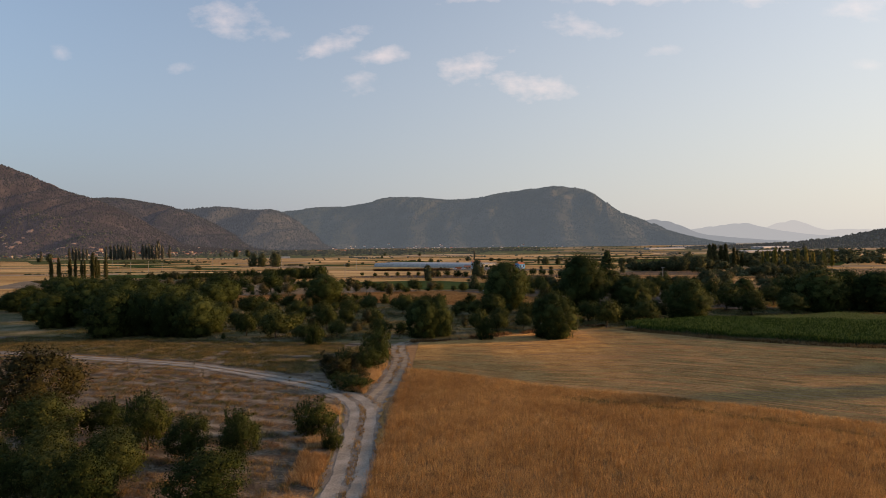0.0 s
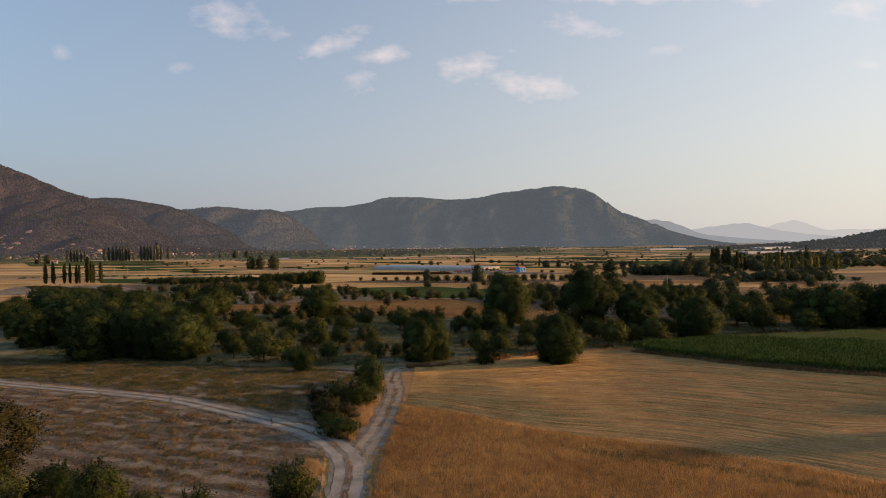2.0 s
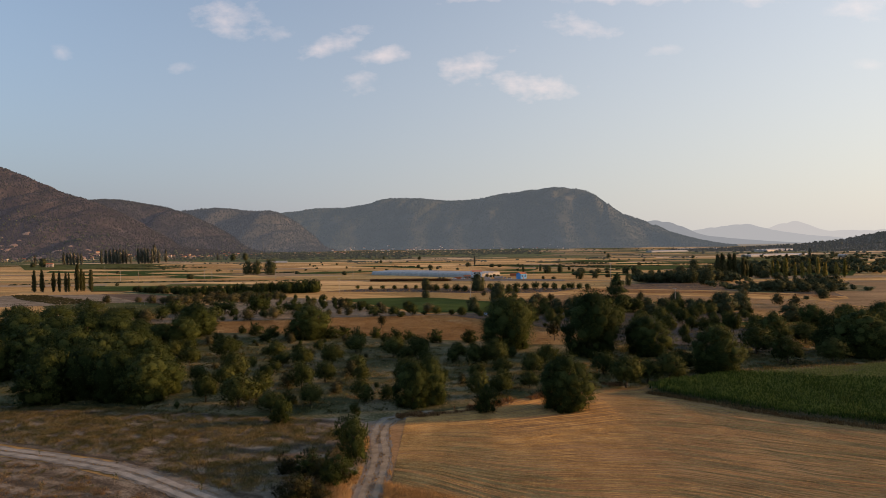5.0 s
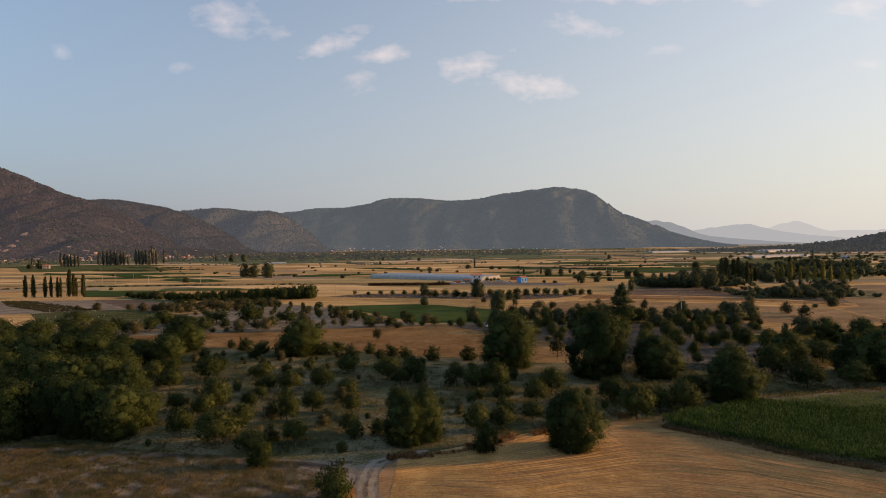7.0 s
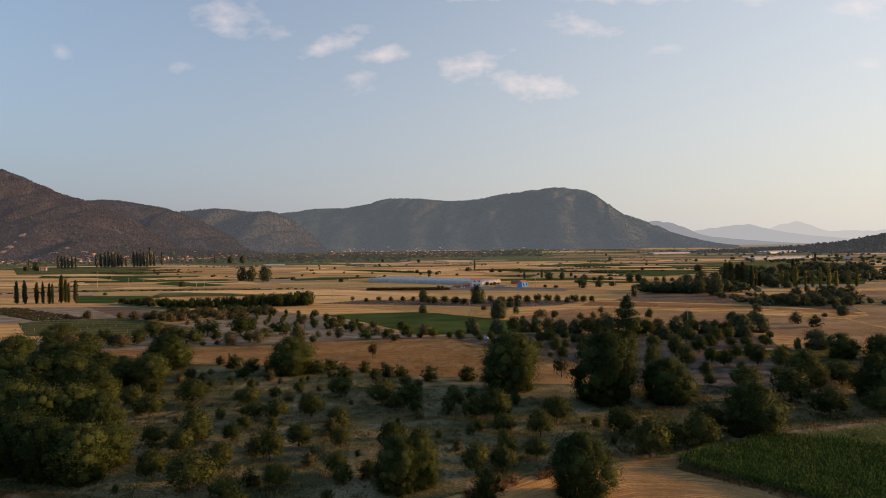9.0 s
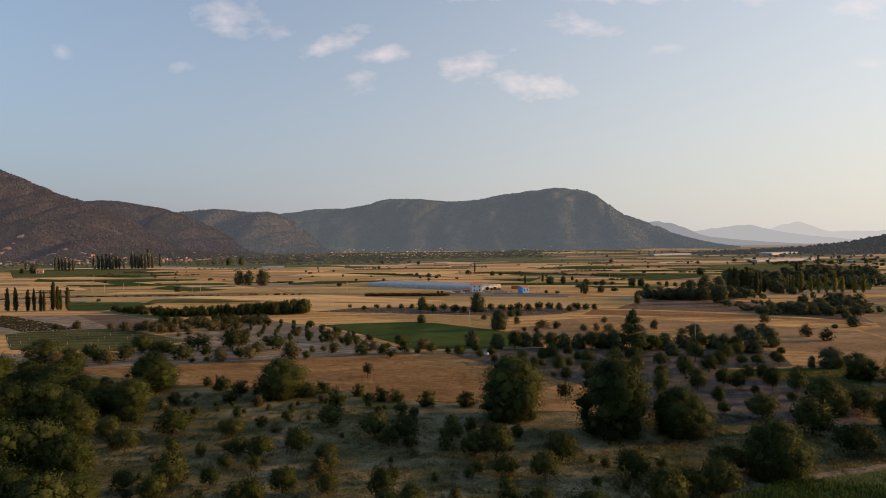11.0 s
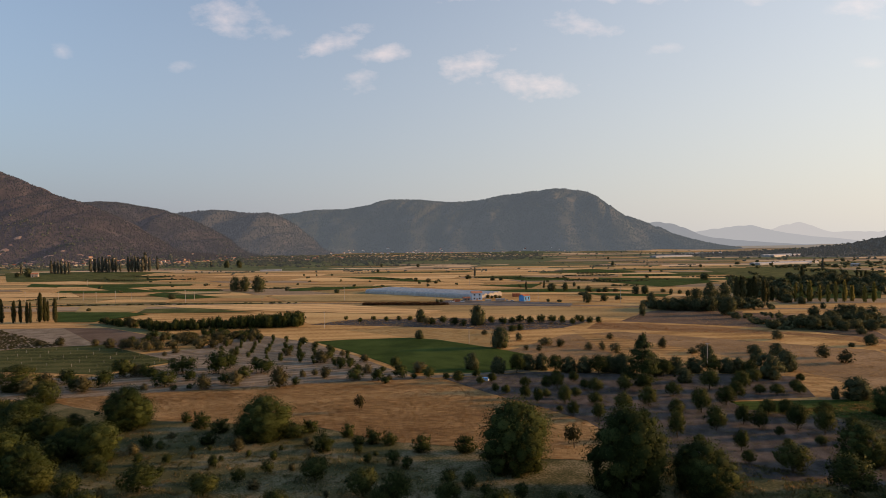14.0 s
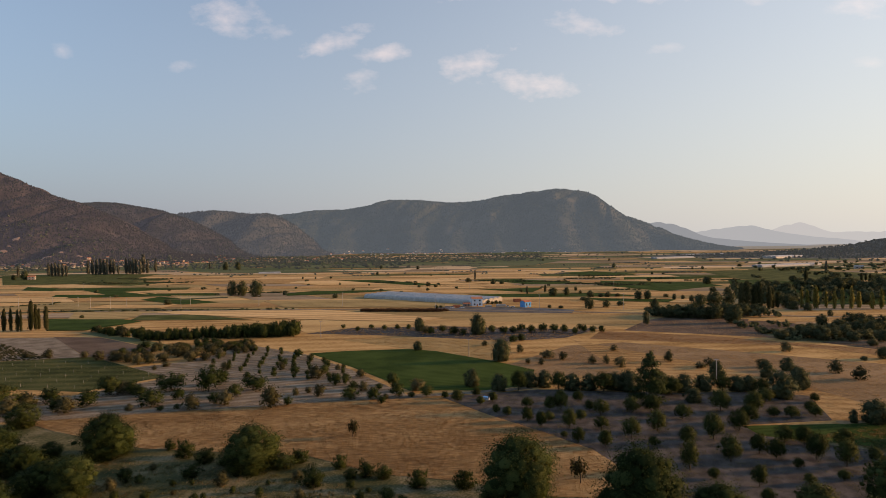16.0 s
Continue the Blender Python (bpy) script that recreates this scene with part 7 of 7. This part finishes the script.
POLES = [(-350, 684, 11.5), (-329, 682, 12.5), (-250, 663, 13.5), (-415, 726, 9), (-378, 710, 10), (-182, 688, 11.5), (-96, 679, 14), (-3, 641, 13), (94, 641, 13), (167, 623, 15),
         (-75, 468, 11), (18, 391, 9.5), (116, 321, 10.5), (276, 671, 10), (-432, 698, 11), (-324, 704, 9), (-260, 709, 9), (-520, 960, 10), (-300, 930, 10), (40, 900, 10), (230, 880, 10)]
for i, (x, y, h) in enumerate(POLES):
    utility_pole(x, y, h, i)


# ---- stakes and crates in the plantation ----
def stake(x, y, h):
    ob = new("stake")
    ob.matrix_basis = pose(x, y, level_height(y))
    bm = bmesh.new()
    box(bm, (.09, .09, h), (0, 0, h / 2 - .1), .02)
    part("post", bm, M["concrete"], ob)
    bm = bmesh.new()
    box(bm, (.13, .13, .08), (0, 0, h - .1), .02)
    part("cap", bm, M["concrete"], ob)
    return tagged(ob, "short white wooden vineyard stake", "stake", "vineyard stakes")


for r in range(7):
    for k in range(9):
        x, y = -228 + k * 13 + r * 3, 392 - r * 11 - k * 2.5
        if inside(VINEYARD, x, y):
            stake(x, y, 1.5)


def crate(x, y, turn):
    ob = new("crate")
    ob.matrix_basis = pose(x, y, level_height(y) + .05, 0, 0, turn)
    bm = bmesh.new()
    box(bm, (1.6, 1.2, .9), (0, 0, .45), .05)
    part("body", bm, M["blue_wall"], ob)
    bm = bmesh.new()
    box(bm, (1.75, 1.35, .14), (0, 0, .97), .03)
    part("lid", bm, M["blue"], ob, "bright blue lid")
    return tagged(ob, "pale blue box with a lid in the orchard", "crate", "orchard boxes")


for x, y, a in ((-75.5, 402, 10), (-72.5, 399, 40), (19.8, 300, 20), (21.2, 299, 70)):
    crate(x, y, a)



# ---- village at the foot of the hills ----
def village():
    rng = random.Random(23)
    made = 0
    zones = ((-.64, -.40, 1900, 2200, 84), (-.40, -.12, 2080, 2650, 44), (-.18, .20, 2950, 3350, 60), (-.72, -.58, 1750, 1950, 12), (.12, .2, 3100, 3500, 6))
    proto = []
    for zone, (a, b, ya, yb, n) in enumerate(zones):
        far = zone in (2, 4)
        for i in range(int(n * 1.2)):
            y = rng.uniform(ya, yb)
            x = rng.uniform(a, b) * y
            z = hill_height(x, y)
            if z - fall(y) > 20:
                continue
            size = (rng.uniform(9, 15), rng.uniform(8, 11), rng.choice((3.5, 6.2, 6.2)))
            s = size[2] > 4
            key = (s, made % 3, far)
            src = [p for p in proto if p[0] == key]
            turn = rng.uniform(-60, 60)
            if not src:
                ob = gabled_house("house", x, y, turn, size, "plaster_hazed" if far else "plaster" if made % 3 else "plaster_warm", "tile", "small whitewashed village house with a red tiled roof", "village houses", 2 if s else 1, z=z)
                proto.append((key, ob))
            else:
                k = rng.uniform(.45, .8)
                copy_thing(src[0][1], pose(x, y, z, 0, 0, turn) @ Matrix.Scale(k, 4))
            made += 1


village()


def bare_earth(x, y, rx, ry, seed):
    """A pale cut or bare slope with a ragged edge, lying on the hillside."""
    n = 14
    verts = [(x, y, hill_height(x, y) + 1.6)]
    for ring in (.5, 1.0):
        for i in range(n):
            a = 2 * math.pi * i / n
            k = ring * (1 + .75 * noise.noise((math.cos(a) * 1.7, math.sin(a) * 1.7, seed)))
            px, py = x + rx * k * math.cos(a), y + ry * k * math.sin(a)
            verts.append((px, py, hill_height(px, py) + (1.6 if ring < 1 else .3)))
    faces = [(0, 1 + i, 1 + (i + 1) % n) for i in range(n)] + [(1 + i, 1 + n + i, 1 + n + (i + 1) % n, 1 + (i + 1) % n) for i in range(n)]
    return tagged(new("bare_slope", mesh_of("bare_slope", verts, faces, M["bare_earth"])), "bare pale earth slope among the village trees", "bare ground", kind="structure")


for i, (x, y, rx, ry) in enumerate(BARE):
    bare_earth(x, y, rx, ry, i)


def joined_trees(name, spots, mat, label, seed):
    """Far trees that nobody could count, as one mesh of leafy clumps: spots are (x, y, height, width)."""
    rng = np.random.default_rng(seed)
    V, F, N, base = [], [], [], 0
    for x, y, h, w in spots:
        z = hill_height(x, y) - .4
        lob = [(x + rng.uniform(-.28, .28) * w, y + rng.uniform(-.2, .2) * w, z + h * rng.uniform(.3, .72), w * rng.uniform(.2, .32), h * rng.uniform(.2, .3)) for _ in range(5)]
        for cx, cy, cz, r, rz in lob:
            n = 26 if y < 900 else 14 if y < 1700 else 9
            d = rng.normal(size=(n, 3))
            d /= np.linalg.norm(d, axis=1)[:, None]
            c = np.array((cx, cy, cz)) + d * np.array((r, r, rz)) * rng.uniform(.5, 1.05, n)[:, None]
            t = np.cross(d, rng.normal(size=(n, 3)))
            t /= np.linalg.norm(t, axis=1)[:, None]
            b = np.cross(d, t)
            s = (r * (.40 if y < 900 else .5 if y < 1700 else .62) * rng.uniform(.6, 1.2, n))[:, None]
            V.append(np.stack((c - t * s, c - b * s, c + t * s, c + b * s), 1).reshape(-1, 3))
            F.append(np.arange(n * 4).reshape(-1, 4) + base)
            q = d * .5 + np.array(((cx - x) / w, (cy - y) / w, (cz - z) / h - .1)) + rng.normal(size=(n, 3)) * .25
            N.append(np.repeat(q / np.linalg.norm(q, axis=1)[:, None], 4, axis=0))
            base += n * 4
    me = mesh_of(name, list(np.concatenate(V)), [tuple(int(i) for i in f) for f in np.concatenate(F)], mat, smooth=True)
    me.normals_split_custom_set_from_vertices(np.concatenate(N).tolist())
    return tagged(new(name, me), label, "woods", kind="stuff")


def vine_rows():
    rng = random.Random(31)
    spots = []
    for r in range(-6, 16):
        for k in range(60):
            x, y = -340 + k * 3.0 + r * 3.4, 500 - k * 2.45 - r * 4.2 + rng.uniform(-.5, .5)
            if inside(VINE_ROWS, x, y) and rng.random() < .8:
                spots.append((x, y, rng.uniform(.8, 1.5), rng.uniform(1.4, 2.2)))
    joined_trees("vine_rows", spots, M["leaf_olive"], "low dusty vine bushes in long rows", 9)


vine_rows()


def far_woods():
    rng = random.Random(29)
    spots = []
    for i in range(760):
        y = rng.uniform(1600, 2350)
        spots.append((rng.uniform(-.74, -.05) * y, y, rng.uniform(5, 12), rng.uniform(6, 14)))
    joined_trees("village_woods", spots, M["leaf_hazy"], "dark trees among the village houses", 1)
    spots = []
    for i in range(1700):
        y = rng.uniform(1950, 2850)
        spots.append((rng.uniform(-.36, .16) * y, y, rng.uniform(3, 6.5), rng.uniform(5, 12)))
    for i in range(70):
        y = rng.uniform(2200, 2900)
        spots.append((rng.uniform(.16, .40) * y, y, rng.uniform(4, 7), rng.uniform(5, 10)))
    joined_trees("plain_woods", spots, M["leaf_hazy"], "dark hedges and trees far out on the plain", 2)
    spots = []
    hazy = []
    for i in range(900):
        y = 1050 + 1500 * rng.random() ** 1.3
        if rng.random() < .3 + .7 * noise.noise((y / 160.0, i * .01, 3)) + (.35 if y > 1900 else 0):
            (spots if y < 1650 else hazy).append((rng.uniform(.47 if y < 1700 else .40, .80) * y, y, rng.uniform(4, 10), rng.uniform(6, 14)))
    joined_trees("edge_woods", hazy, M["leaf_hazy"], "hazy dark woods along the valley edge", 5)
    for i in range(170):
        y = rng.uniform(640, 930)
        spots.append((rng.uniform(.44, .72) * y, y, rng.uniform(7, 14), rng.uniform(8, 14)))
    for i in range(60):
        k = rng.random()
        spots.append((172 + 95 * k, 570 - 12 * k + rng.uniform(-6, 14), rng.uniform(5, 11), rng.uniform(6, 10)))
    for i in range(70):
        spots.append((rng.uniform(205, 300), rng.uniform(432, 505), rng.uniform(2.5, 6.5), rng.uniform(4, 8)))
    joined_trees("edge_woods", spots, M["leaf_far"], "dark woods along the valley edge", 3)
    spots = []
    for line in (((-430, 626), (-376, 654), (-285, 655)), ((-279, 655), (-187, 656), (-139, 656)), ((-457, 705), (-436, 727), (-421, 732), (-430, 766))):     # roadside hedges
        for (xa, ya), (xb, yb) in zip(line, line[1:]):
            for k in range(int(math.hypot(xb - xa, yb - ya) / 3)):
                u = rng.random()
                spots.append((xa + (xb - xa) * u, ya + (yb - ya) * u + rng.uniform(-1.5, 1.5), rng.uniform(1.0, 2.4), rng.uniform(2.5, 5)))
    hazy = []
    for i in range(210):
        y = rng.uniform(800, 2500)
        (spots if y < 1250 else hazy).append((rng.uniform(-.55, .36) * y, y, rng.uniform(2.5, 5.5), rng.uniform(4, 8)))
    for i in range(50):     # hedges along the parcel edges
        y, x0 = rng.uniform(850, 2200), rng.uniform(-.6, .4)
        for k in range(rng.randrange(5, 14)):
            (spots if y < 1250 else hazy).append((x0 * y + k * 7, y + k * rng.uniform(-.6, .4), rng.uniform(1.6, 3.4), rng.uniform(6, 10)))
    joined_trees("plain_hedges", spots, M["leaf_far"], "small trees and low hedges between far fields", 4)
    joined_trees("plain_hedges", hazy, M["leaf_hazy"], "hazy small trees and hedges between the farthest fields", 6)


far_woods()
